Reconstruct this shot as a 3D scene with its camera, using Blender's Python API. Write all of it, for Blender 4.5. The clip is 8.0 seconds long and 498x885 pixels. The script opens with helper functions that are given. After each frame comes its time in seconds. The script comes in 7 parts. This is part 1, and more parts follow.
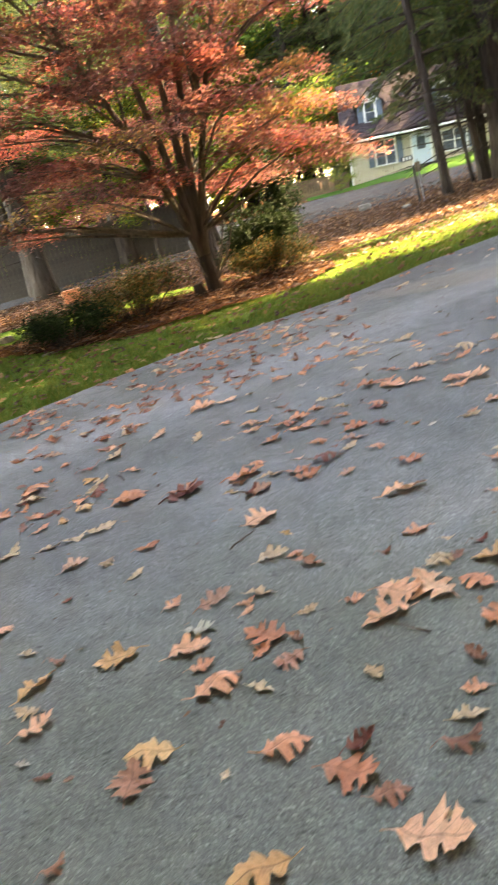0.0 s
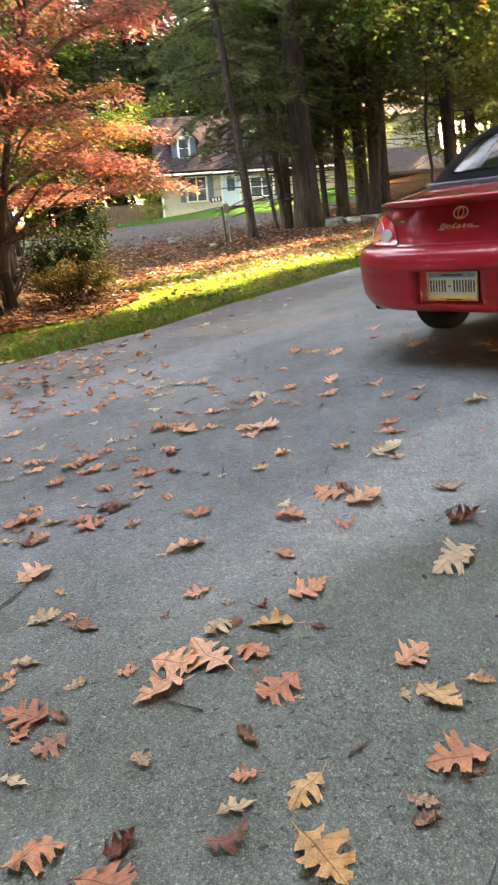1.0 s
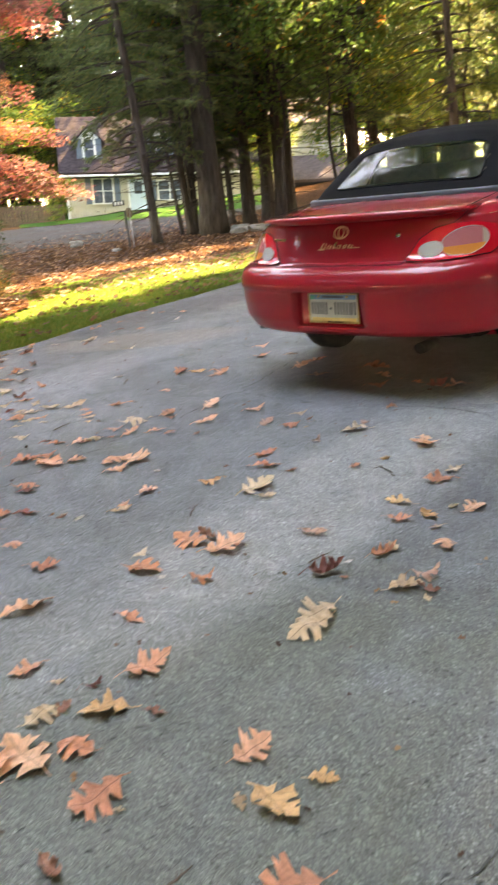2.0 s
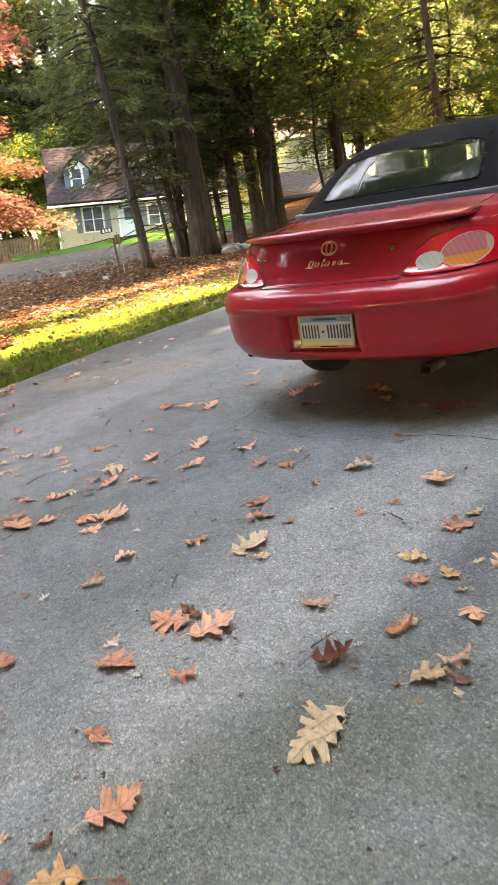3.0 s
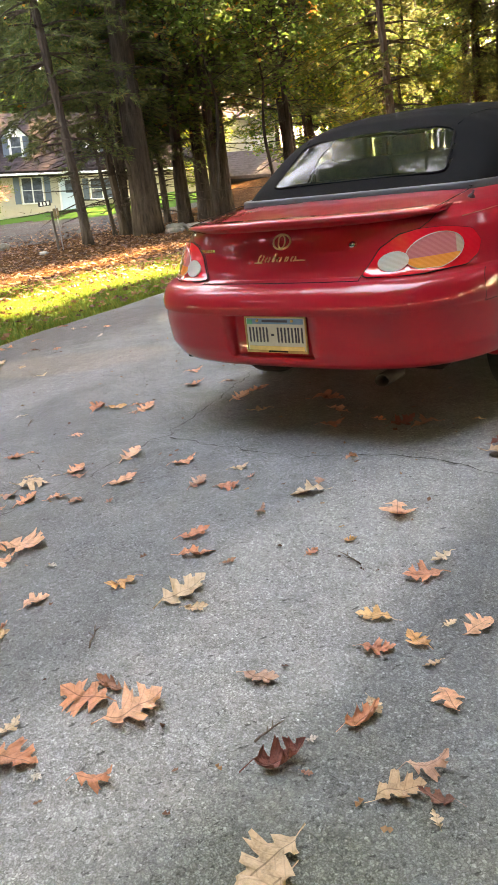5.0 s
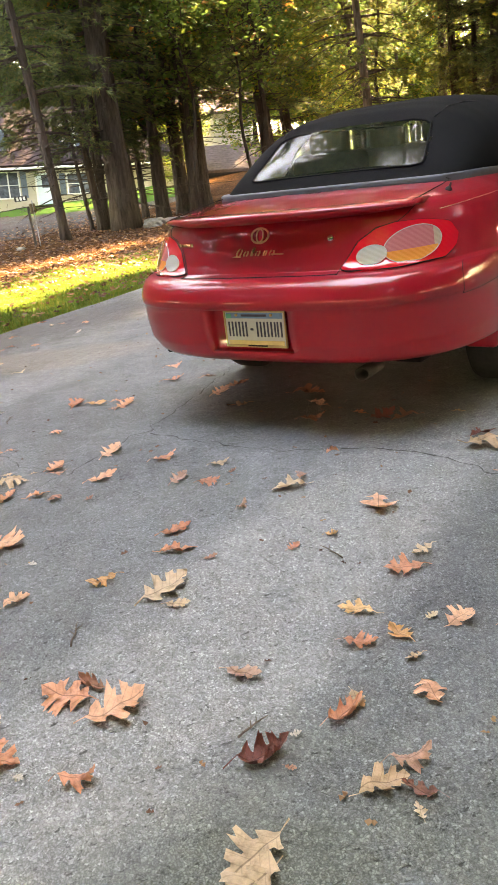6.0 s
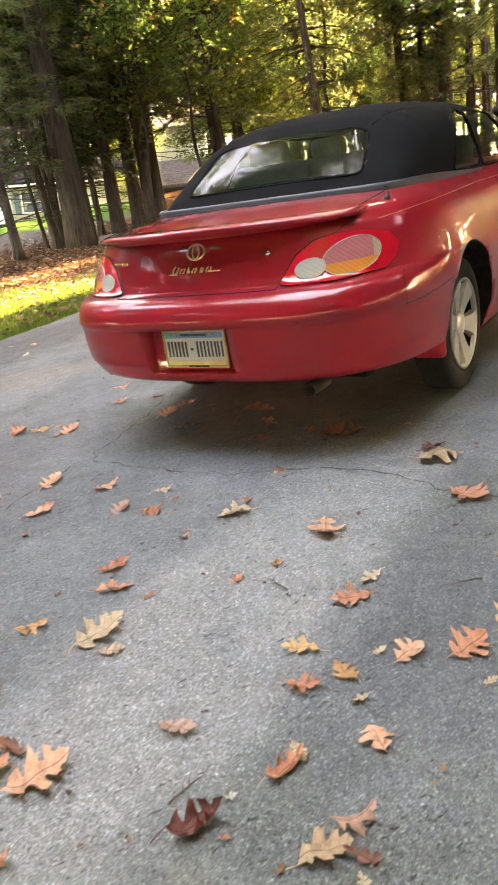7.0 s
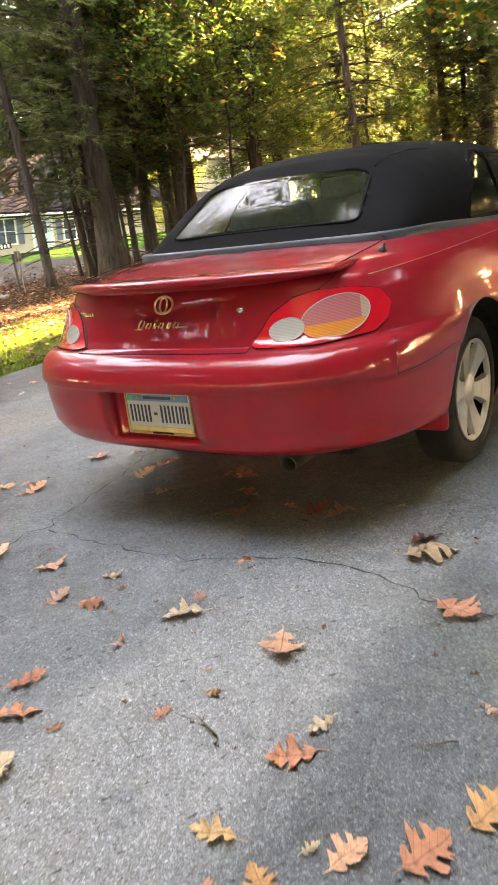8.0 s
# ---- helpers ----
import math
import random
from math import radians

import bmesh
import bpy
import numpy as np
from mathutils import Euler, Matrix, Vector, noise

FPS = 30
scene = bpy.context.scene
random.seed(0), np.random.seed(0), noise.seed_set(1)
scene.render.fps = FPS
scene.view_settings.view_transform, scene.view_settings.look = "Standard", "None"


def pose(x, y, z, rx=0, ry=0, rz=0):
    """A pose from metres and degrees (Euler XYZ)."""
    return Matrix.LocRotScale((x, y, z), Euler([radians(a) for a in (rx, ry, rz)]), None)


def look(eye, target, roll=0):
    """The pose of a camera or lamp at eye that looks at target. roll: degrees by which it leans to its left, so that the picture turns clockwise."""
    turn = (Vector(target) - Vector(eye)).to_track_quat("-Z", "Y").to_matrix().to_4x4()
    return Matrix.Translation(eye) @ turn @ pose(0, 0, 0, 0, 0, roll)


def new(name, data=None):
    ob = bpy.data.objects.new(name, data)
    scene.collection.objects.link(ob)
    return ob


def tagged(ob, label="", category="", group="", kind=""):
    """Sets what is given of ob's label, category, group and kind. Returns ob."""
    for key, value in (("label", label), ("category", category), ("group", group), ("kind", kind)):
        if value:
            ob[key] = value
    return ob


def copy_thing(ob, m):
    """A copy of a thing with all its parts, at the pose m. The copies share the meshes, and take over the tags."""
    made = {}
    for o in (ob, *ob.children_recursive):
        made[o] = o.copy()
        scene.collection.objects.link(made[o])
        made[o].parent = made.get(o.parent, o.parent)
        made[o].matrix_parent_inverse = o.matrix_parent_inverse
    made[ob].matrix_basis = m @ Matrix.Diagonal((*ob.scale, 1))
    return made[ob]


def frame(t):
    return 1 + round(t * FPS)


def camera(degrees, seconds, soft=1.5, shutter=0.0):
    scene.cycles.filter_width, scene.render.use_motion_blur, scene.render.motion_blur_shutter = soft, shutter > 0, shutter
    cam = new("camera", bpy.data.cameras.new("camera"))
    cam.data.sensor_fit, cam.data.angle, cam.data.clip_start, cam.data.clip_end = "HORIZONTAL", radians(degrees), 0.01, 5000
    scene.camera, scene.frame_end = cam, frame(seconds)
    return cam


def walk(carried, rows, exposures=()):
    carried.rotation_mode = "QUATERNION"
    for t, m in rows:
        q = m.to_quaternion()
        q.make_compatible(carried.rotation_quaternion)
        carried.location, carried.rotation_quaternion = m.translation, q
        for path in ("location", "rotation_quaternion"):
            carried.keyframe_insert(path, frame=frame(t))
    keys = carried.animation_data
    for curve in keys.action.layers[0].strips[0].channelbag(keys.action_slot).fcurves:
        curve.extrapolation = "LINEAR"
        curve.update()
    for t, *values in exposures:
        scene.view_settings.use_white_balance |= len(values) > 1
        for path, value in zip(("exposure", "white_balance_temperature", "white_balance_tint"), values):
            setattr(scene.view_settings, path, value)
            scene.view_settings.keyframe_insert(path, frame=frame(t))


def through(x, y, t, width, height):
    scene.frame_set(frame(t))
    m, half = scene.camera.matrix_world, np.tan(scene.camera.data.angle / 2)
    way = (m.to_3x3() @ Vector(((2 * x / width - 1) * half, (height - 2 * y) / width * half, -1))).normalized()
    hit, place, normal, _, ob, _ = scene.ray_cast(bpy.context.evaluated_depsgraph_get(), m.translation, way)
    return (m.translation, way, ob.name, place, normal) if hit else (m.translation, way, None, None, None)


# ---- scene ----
cam = camera(36.4, 8.0, soft=0.75, shutter=0.3)
PATH = [
    (0, (0.266, 0.4, 1.067), (0.01, 2.295, 0.482), -15.4),
    (0.5, (0.308, 0.483, 1.134), (0.378, 2.402, 0.575), -8.4),
    (0.6, (0.312, 0.493, 1.134), (0.448, 2.406, 0.565), -7.1),
    (1, (0.326, 0.524, 1.109), (0.598, 2.406, 0.489), -7.7),
    (1.5, (0.411, 0.614, 1.091), (0.738, 2.447, 0.361), -8.6),
    (2, (0.582, 0.723, 1.145), (1.074, 2.554, 0.507), -6.1),
    (2.2, (0.629, 0.771, 1.129), (1.202, 2.589, 0.523), -6.3),
    (3.3, (0.827, 1.221, 1.126), (1.281, 3.076, 0.532), -10.7),
    (3.5, (0.866, 1.289, 1.152), (1.283, 3.15, 0.547), -9.8),
    (4, (0.915, 1.404, 1.161), (1.385, 3.245, 0.536), -8.1),
    (4.5, (0.903, 1.468, 1.152), (1.467, 3.276, 0.508), -7.2),
    (6, (0.911, 1.486, 1.144), (1.575, 3.246, 0.465), -7.1),
    (6.5, (0.925, 1.506, 1.139), (1.619, 3.254, 0.458), -8.4),
    (7, (1.059, 1.568, 1.133), (1.803, 3.302, 0.472), -8.8),
    (7.5, (1.27, 1.642, 1.168), (2.023, 3.39, 0.556), -7.5),
    (8, (1.475, 1.853, 1.152), (2.153, 3.643, 0.572), -7.4),
]
walk(cam, [(t, look(eye, target, roll)) for t, eye, target, roll in PATH],
     exposures=[(0, 5.62, 10600, 16), (1, 5.66, 10700, 17), (2.2, 5.80, 11200, 18), (4.5, 5.92, 12200, 19), (8, 6.13, 12800, 20)])


# ---- world, sun and exposure ----
SUN_AZ, SUN_EL = 52.0, 42.0          # degrees from +y towards +x, and above the horizon
world = bpy.data.worlds.new("sky")
scene.world = world
world.use_nodes = True
wn = world.node_tree.nodes
sky = wn.new("ShaderNodeTexSky")
sky.sky_type, sky.sun_disc = "NISHITA", False
sky.sun_elevation, sky.sun_rotation = radians(SUN_EL), radians(SUN_AZ)
sky.air_density, sky.dust_density = 1.0, 0.8
world.node_tree.links.new(sky.outputs[0], wn["Background"].inputs[0])
wn["Background"].inputs[1].default_value = 0.15
sun_way = Vector((math.sin(radians(SUN_AZ)) * math.cos(radians(SUN_EL)), math.cos(radians(SUN_AZ)) * math.cos(radians(SUN_EL)), math.sin(radians(SUN_EL))))
sun_data = bpy.data.lights.new("sun", "SUN")
sun_data.energy, sun_data.angle, sun_data.color = 2.1, radians(0.53), (1.0, 0.87, 0.66)
sun = new("sun", sun_data)
sun.matrix_world = look(sun_way * 80, (0, 0, 0))

# ---- materials ----


class Nodes:
    """A small builder for one node material."""

    def __init__(self, name):
        self.m = bpy.data.materials.new(name)
        self.m.use_nodes = True
        self.t = self.m.node_tree
        self.p = self.t.nodes["Principled BSDF"]
        self.out = self.t.nodes["Material Output"]
        self.coord = self.t.nodes.new("ShaderNodeTexCoord")

    def link(self, a, b):
        self.t.links.new(a, b)

    def noise(self, scale, detail=4.0, rough=0.6, space="Object", distort=0.0, stretch=None):
        n = self.t.nodes.new("ShaderNodeTexNoise")
        n.inputs["Scale"].default_value, n.inputs["Detail"].default_value = scale, detail
        n.inputs["Roughness"].default_value, n.inputs["Distortion"].default_value = rough, distort
        src = self.coord.outputs[space]
        if stretch:
            mp = self.t.nodes.new("ShaderNodeMapping")
            mp.inputs["Scale"].default_value = stretch
            self.link(src, mp.inputs[0])
            src = mp.outputs[0]
        self.link(src, n.inputs["Vector"])
        return n.outputs["Fac"]

    def voronoi(self, scale, feature="F1", space="Object", rand=1.0, vector=None):
        n = self.t.nodes.new("ShaderNodeTexVoronoi")
        n.feature = feature
        n.inputs["Scale"].default_value, n.inputs["Randomness"].default_value = scale, rand
        self.link(vector or self.coord.outputs[space], n.inputs["Vector"])
        return n

    def ramp(self, fac, stops):
        n = self.t.nodes.new("ShaderNodeValToRGB")
        while len(n.color_ramp.elements) < len(stops):
            n.color_ramp.elements.new(0.5)
        for e, (at, c) in zip(n.color_ramp.elements, stops):
            e.position = at
            e.color = (*c, 1) if isinstance(c, tuple) else (c, c, c, 1)
        self.link(fac, n.inputs[0])
        return n.outputs[0]

    def mix(self, fac, a, b, mode="MIX"):
        n = self.t.nodes.new("ShaderNodeMix")
        n.data_type, n.blend_type = "RGBA", mode
        for sock, v in ((n.inputs[0], fac), (n.inputs[6], a), (n.inputs[7], b)):
            if isinstance(v, (int, float)):
                sock.default_value = v if sock == n.inputs[0] else (v, v, v, 1)
            elif isinstance(v, tuple):
                sock.default_value = (*v, 1)
            else:
                self.link(v, sock)
        return n.outputs[2]

    def math(self, op, a, b=0.0):
        n = self.t.nodes.new("ShaderNodeMath")
        n.operation = op
        for sock, v in ((n.inputs[0], a), (n.inputs[1], b)):
            if isinstance(v, (int, float)):
                sock.default_value = v
            else:
                self.link(v, sock)
        return n.outputs[0]

    def color(self, c):
        if isinstance(c, tuple):
            self.p.inputs["Base Color"].default_value = (*c, 1)
        else:
            self.link(c, self.p.inputs["Base Color"])
        return self

    def rough(self, v):
        if isinstance(v, (int, float)):
            self.p.inputs["Roughness"].default_value = v
        else:
            self.link(v, self.p.inputs["Roughness"])
        return self

    def bump(self, height, strength=0.4, distance=0.01):
        n = self.t.nodes.new("ShaderNodeBump")
        n.inputs["Strength"].default_value, n.inputs["Distance"].default_value = strength, distance
        self.link(height, n.inputs["Height"])
        self.link(n.outputs[0], self.p.inputs["Normal"])
        return self

    def set(self, **kw):
        for k, v in kw.items():
            self.p.inputs[k.replace("_", " ")].default_value = v
        return self

    def island(self):
        return self.t.nodes.new("ShaderNodeNewGeometry").outputs["Random Per Island"]

    def object_random(self):
        return self.t.nodes.new("ShaderNodeObjectInfo").outputs["Random"]

    def leafy(self, color, through=0.4, rough=0.6):
        """Thin leaf: light passes through it."""
        self.color(color).rough(rough)
        tr = self.t.nodes.new("ShaderNodeBsdfTranslucent")
        mx = self.t.nodes.new("ShaderNodeMixShader")
        mx.inputs[0].default_value = through
        if isinstance(color, tuple):
            tr.inputs[0].default_value = (*color, 1)
        else:
            self.link(color, tr.inputs[0])
        self.link(self.p.outputs[0], mx.inputs[1])
        self.link(tr.outputs[0], mx.inputs[2])
        self.link(mx.outputs[0], self.out.inputs[0])
        return self


def plain(name, color, rough=0.5, metal=0.0, vary=0.15, scale=30.0, **kw):
    """A simple surface with a little grain and uneven gloss."""
    n = Nodes(name)
    f = n.noise(scale, 5)
    lo = tuple(c * (1 - vary) for c in color)
    hi = tuple(min(1, c * (1 + vary)) for c in color)
    n.color(n.ramp(f, [(0.3, lo), (0.7, hi)]))
    n.rough(n.ramp(n.noise(scale * 0.3, 3), [(0.3, max(0.0, rough - 0.06)), (0.7, min(1.0, rough + 0.06))]))
    n.set(Metallic=metal, **kw)
    return n.m


def asphalt_material():
    n = Nodes("worn_asphalt")
    # aggregate: stones of several sizes with dark gaps, a few of them pale
    jit = n.t.nodes.new("ShaderNodeTexNoise")
    jit.inputs["Scale"].default_value, jit.inputs["Detail"].default_value = 140.0, 3.0
    n.link(n.coord.outputs["Object"], jit.inputs["Vector"])
    shift = n.t.nodes.new("ShaderNodeVectorMath")
    shift.operation = "MULTIPLY_ADD"
    shift.inputs[1].default_value = (0.011, 0.011, 0.0)
    n.link(jit.outputs["Color"], shift.inputs[0])
    n.link(n.coord.outputs["Object"], shift.inputs[2])
    grain = n.voronoi(165.0, vector=shift.outputs[0])
    chip = n.ramp(grain.outputs["Color"], [(0.0, 0.70), (0.45, 0.95), (0.72, 1.16), (0.86, 1.38), (0.95, 1.7), (1.0, 2.3)])
    rim = n.voronoi(165.0, "DISTANCE_TO_EDGE", vector=shift.outputs[0])
    gap = n.ramp(rim.outputs["Distance"], [(0.0, 0.50), (0.24, 1.10)])
    gap = n.mix(n.ramp(n.noise(3.2, 5, 0.65), [(0.36, 0.45), (0.58, 1.0)]), 0.90, gap)
    chip = n.mix(1.0, chip, gap, "MULTIPLY")
    small = n.voronoi(330.0)
    dust = n.ramp(small.outputs["Color"], [(0.0, 0.76), (0.6, 1.0), (0.9, 1.15), (1.0, 1.7)])
    worn = n.noise(0.55, 5, 0.62)
    base = n.ramp(worn, [(0.34, (0.112, 0.119, 0.123)), (0.5, (0.166, 0.175, 0.180)), (0.66, (0.226, 0.235, 0.240))])
    moss = n.ramp(n.noise(1.3, 5, 0.6), [(0.50, 0.0), (0.72, 0.5)])
    base = n.mix(moss, base, (0.094, 0.104, 0.078))
    # paler, smoother strips where tyres ran and silt dried; an old greenish patch; a darker spot
    # the last, tan spot is a dapple of sun put into the colour
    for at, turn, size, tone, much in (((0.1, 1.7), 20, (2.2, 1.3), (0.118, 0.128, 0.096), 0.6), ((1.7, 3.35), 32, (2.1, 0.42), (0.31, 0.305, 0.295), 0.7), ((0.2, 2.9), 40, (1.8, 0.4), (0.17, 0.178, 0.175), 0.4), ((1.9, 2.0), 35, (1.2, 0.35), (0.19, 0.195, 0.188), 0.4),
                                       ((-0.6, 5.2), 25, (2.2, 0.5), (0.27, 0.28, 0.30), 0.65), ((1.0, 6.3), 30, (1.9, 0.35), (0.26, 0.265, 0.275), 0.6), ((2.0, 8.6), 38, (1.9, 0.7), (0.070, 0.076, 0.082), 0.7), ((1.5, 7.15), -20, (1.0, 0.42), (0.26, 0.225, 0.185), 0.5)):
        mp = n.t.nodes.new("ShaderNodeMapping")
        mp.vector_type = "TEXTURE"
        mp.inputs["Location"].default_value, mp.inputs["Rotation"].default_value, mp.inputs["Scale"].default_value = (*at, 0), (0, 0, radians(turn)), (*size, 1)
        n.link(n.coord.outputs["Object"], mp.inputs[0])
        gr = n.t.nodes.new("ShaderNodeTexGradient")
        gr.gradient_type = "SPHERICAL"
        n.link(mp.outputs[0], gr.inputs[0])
        silt_and_sun = n.math("MULTIPLY", gr.outputs["Fac"], n.ramp(n.noise(2.6, 5, 0.65), [(0.32, 0.3), (0.62, 1.5)]))
        base = n.mix(n.math("MINIMUM", n.math("MULTIPLY", silt_and_sun, 1.5), much), base, tone)
    patch_tone = n.ramp(n.noise(9, 5, 0.7), [(0.34, 0.86), (0.5, 1.0), (0.68, 1.12)])
    col = n.mix(1.0, n.mix(1.0, base, chip, "MULTIPLY"), dust, "MULTIPLY")
    col = n.mix(1.0, col, patch_tone, "MULTIPLY")
    # pits and short wandering surface cracks
    hole = n.ramp(n.noise(95, 3, 0.6, distort=0.6), [(0.33, 0.40), (0.41, 1.0)])
    col = n.mix(n.ramp(n.noise(2.4, 4, 0.6), [(0.34, 0.35), (0.62, 1.0)]), col, n.mix(1.0, col, hole, "MULTIPLY"))
    wob = n.t.nodes.new("ShaderNodeTexNoise")
    wob.inputs["Scale"].default_value, wob.inputs["Detail"].default_value = 3.0, 5.0
    n.link(n.coord.outputs["Object"], wob.inputs["Vector"])
    add = n.t.nodes.new("ShaderNodeVectorMath")
    add.operation = "MULTIPLY_ADD"
    add.inputs[1].default_value = (0.25, 0.25, 0.0)
    n.link(wob.outputs["Color"], add.inputs[0])
    n.link(n.coord.outputs["Object"], add.inputs[2])
    hair = n.voronoi(3.6, "DISTANCE_TO_EDGE", vector=add.outputs[0])
    line = n.ramp(hair.outputs["Distance"], [(0.0, 1.0), (0.007, 0.0)])
    crack = n.math("MULTIPLY", line, n.ramp(n.noise(0.9, 3), [(0.54, 0.0), (0.64, 0.4)]))
    web = n.voronoi(17.0, "DISTANCE_TO_EDGE", vector=add.outputs[0])
    craze = n.math("MULTIPLY", n.ramp(web.outputs["Distance"], [(0.0, 1.0), (0.035, 0.0)]), n.ramp(n.noise(5, 4, 0.6), [(0.54, 0.0), (0.66, 0.4)]))
    crack = n.math("MAXIMUM", crack, craze)
    fleck = n.ramp(n.noise(42, 3, 0.6, stretch=(0.6, 1.3, 1.0)), [(0.30, 1.0), (0.36, 0.0)])
    crack = n.math("MAXIMUM", crack, n.math("MULTIPLY", fleck, 0.8))
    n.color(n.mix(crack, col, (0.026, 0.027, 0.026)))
    n.rough(n.ramp(n.noise(7, 4), [(0.3, 0.62), (0.7, 0.82)]))
    h = n.math("ADD", n.math("MULTIPLY", grain.outputs["Distance"], -0.5), n.math("MULTIPLY", n.noise(60, 4, 0.7), 0.8))
    h = n.math("SUBTRACT", h, n.math("MULTIPLY", crack, 1.0))
    h = n.math("ADD", h, n.math("MULTIPLY", hole, 0.6))
    n.bump(h, 0.8, 0.006).set(Specular_IOR_Level=0.3)
    return n.m


def grass_soil_material():
    n = Nodes("lawn_soil")
    c = n.ramp(n.noise(2.2, 6, 0.65), [(0.25, (0.035, 0.065, 0.016)), (0.5, (0.06, 0.12, 0.024)), (0.75, (0.10, 0.13, 0.035))])
    n.color(n.mix(n.ramp(n.noise(60, 3), [(0.4, 0.0), (0.75, 0.4)]), c, (0.10, 0.075, 0.035)))
    n.rough(0.95).bump(n.noise(80, 5, 0.7), 0.8, 0.02).set(Specular_IOR_Level=0.0)
    return n.m


def litter_soil_material():
    n = Nodes("leaf_litter_soil")
    v = n.voronoi(16.0)
    c = n.ramp(v.outputs["Color"], [(0.0, (0.025, 0.013, 0.009)), (0.35, (0.06, 0.030, 0.018)), (0.65, (0.10, 0.048, 0.024)), (0.9, (0.15, 0.078, 0.040)), (1.0, (0.19, 0.115, 0.065))])
    d = n.ramp(n.noise(0.5, 5, 0.6), [(0.3, 0.55), (0.7, 1.2)])
    n.color(n.mix(1.0, c, d, "MULTIPLY")).rough(0.95)
    n.bump(n.math("ADD", v.outputs["Distance"], n.noise(40, 5, 0.7)), 0.9, 0.03).set(Specular_IOR_Level=0.0)
    return n.m


def gravel_material():
    n = Nodes("grey_gravel")
    v = n.voronoi(22.0)
    c = n.ramp(v.outputs["Color"], [(0.0, (0.03, 0.029, 0.028)), (0.5, (0.065, 0.063, 0.061)), (1.0, (0.12, 0.115, 0.112))])
    n.color(n.mix(n.ramp(n.noise(0.8, 5), [(0.40, 0.0), (0.65, 0.7)]), c, (0.065, 0.050, 0.042)))
    n.rough(0.95).bump(v.outputs["Distance"], 0.8, 0.02).set(Specular_IOR_Level=0.0)
    return n.m


def bark_material(name, dark, light):
    n = Nodes(name)
    f = n.noise(9, 6, 0.7, stretch=(1.0, 1.0, 0.16))
    ridge = n.voronoi(14.0)
    mp = n.t.nodes.new("ShaderNodeMapping")
    mp.inputs["Scale"].default_value = (1, 1, 0.22)
    n.link(n.coord.outputs["Object"], mp.inputs[0])
    n.link(mp.outputs[0], ridge.inputs["Vector"])
    c = n.ramp(f, [(0.3, dark), (0.72, light)])
    c = n.mix(n.ramp(n.noise(2.0, 4), [(0.55, 0.0), (0.75, 0.35)]), c, (0.06, 0.07, 0.05))
    n.color(c).rough(0.92).set(Specular_IOR_Level=0.1)
    n.bump(n.math("ADD", f, ridge.outputs["Distance"]), 1.0, 0.05)
    return n.m


def leaf_material(name, stops, through=0.45, rough=0.55):
    n = Nodes(name)
    n.leafy(n.ramp(n.island(), stops), through, rough).set(Specular_IOR_Level=0.15)
    return n.m


def maple_leaf_material():
    """Maple leaves: whole boughs turn at different times, from dull green through maroon to orange."""
    n = Nodes("red_maple_leaves")
    dull = n.ramp(n.island(), [(0.0, (0.12, 0.055, 0.052)), (0.5, (0.21, 0.085, 0.078)), (1.0, (0.29, 0.13, 0.105))])
    hot = n.ramp(n.island(), [(0.0, (0.34, 0.085, 0.09)), (0.5, (0.46, 0.125, 0.105)), (1.0, (0.56, 0.19, 0.09))])
    green = n.ramp(n.island(), [(0.0, (0.10, 0.11, 0.03)), (0.6, (0.24, 0.17, 0.045)), (1.0, (0.42, 0.26, 0.05))])
    c = n.mix(n.ramp(n.noise(1.15, 4, 0.6), [(0.50, 0.0), (0.63, 1.0)]), dull, hot)
    c = n.mix(n.ramp(n.noise(0.9, 3, 0.6, space="Generated", stretch=(5, 5, 5)), [(0.55, 0.0), (0.67, 0.75)]), c, green)
    n.leafy(c, 0.45, 0.55).set(Specular_IOR_Level=0.15)
    return n.m


def oak_leaf_material():
    """Green oak leaves, with boughs here and there turned orange."""
    n = Nodes("turning_oak_leaves")
    green = n.ramp(n.island(), [(0.0, (0.06, 0.115, 0.03)), (0.6, (0.10, 0.175, 0.045)), (1.0, (0.16, 0.21, 0.05))])
    orange = n.ramp(n.island(), [(0.0, (0.28, 0.12, 0.04)), (1.0, (0.45, 0.20, 0.05))])
    n.leafy(n.mix(n.ramp(n.noise(1.0, 3, 0.6), [(0.60, 0.0), (0.66, 1.0)]), green, orange), 0.5, 0.6).set(Specular_IOR_Level=0.15)
    return n.m


def fallen_leaf_material(name, stops):
    n = Nodes(name)
    c = n.ramp(n.object_random(), stops)
    blot = n.ramp(n.noise(6, 5, 0.7), [(0.30, 1.25), (0.52, 1.0), (0.66, 0.72), (0.78, 0.40)])
    c = n.mix(1.0, c, blot, "MULTIPLY")
    sep = n.t.nodes.new("ShaderNodeSeparateXYZ")
    n.link(n.coord.outputs["Object"], sep.inputs[0])
    away = n.math("ABSOLUTE", sep.outputs["Y"])
    side = n.math("ABSOLUTE", n.math("SUBTRACT", n.math("FRACT", n.math("MULTIPLY", n.math("SUBTRACT", sep.outputs["X"], n.math("MULTIPLY", away, 0.75)), 6.5)), 0.5))
    vein = n.math("MULTIPLY", n.ramp(away, [(0.007, 0.55), (0.016, 1.0)]), n.ramp(side, [(0.03, 0.80), (0.09, 1.0)]))
    c = n.mix(1.0, c, vein, "MULTIPLY")
    n.leafy(c, 0.15, 0.55)
    n.bump(n.math("ADD", n.math("MULTIPLY", vein, 0.5), n.noise(30, 4)), 0.5, 0.02)
    return n.m


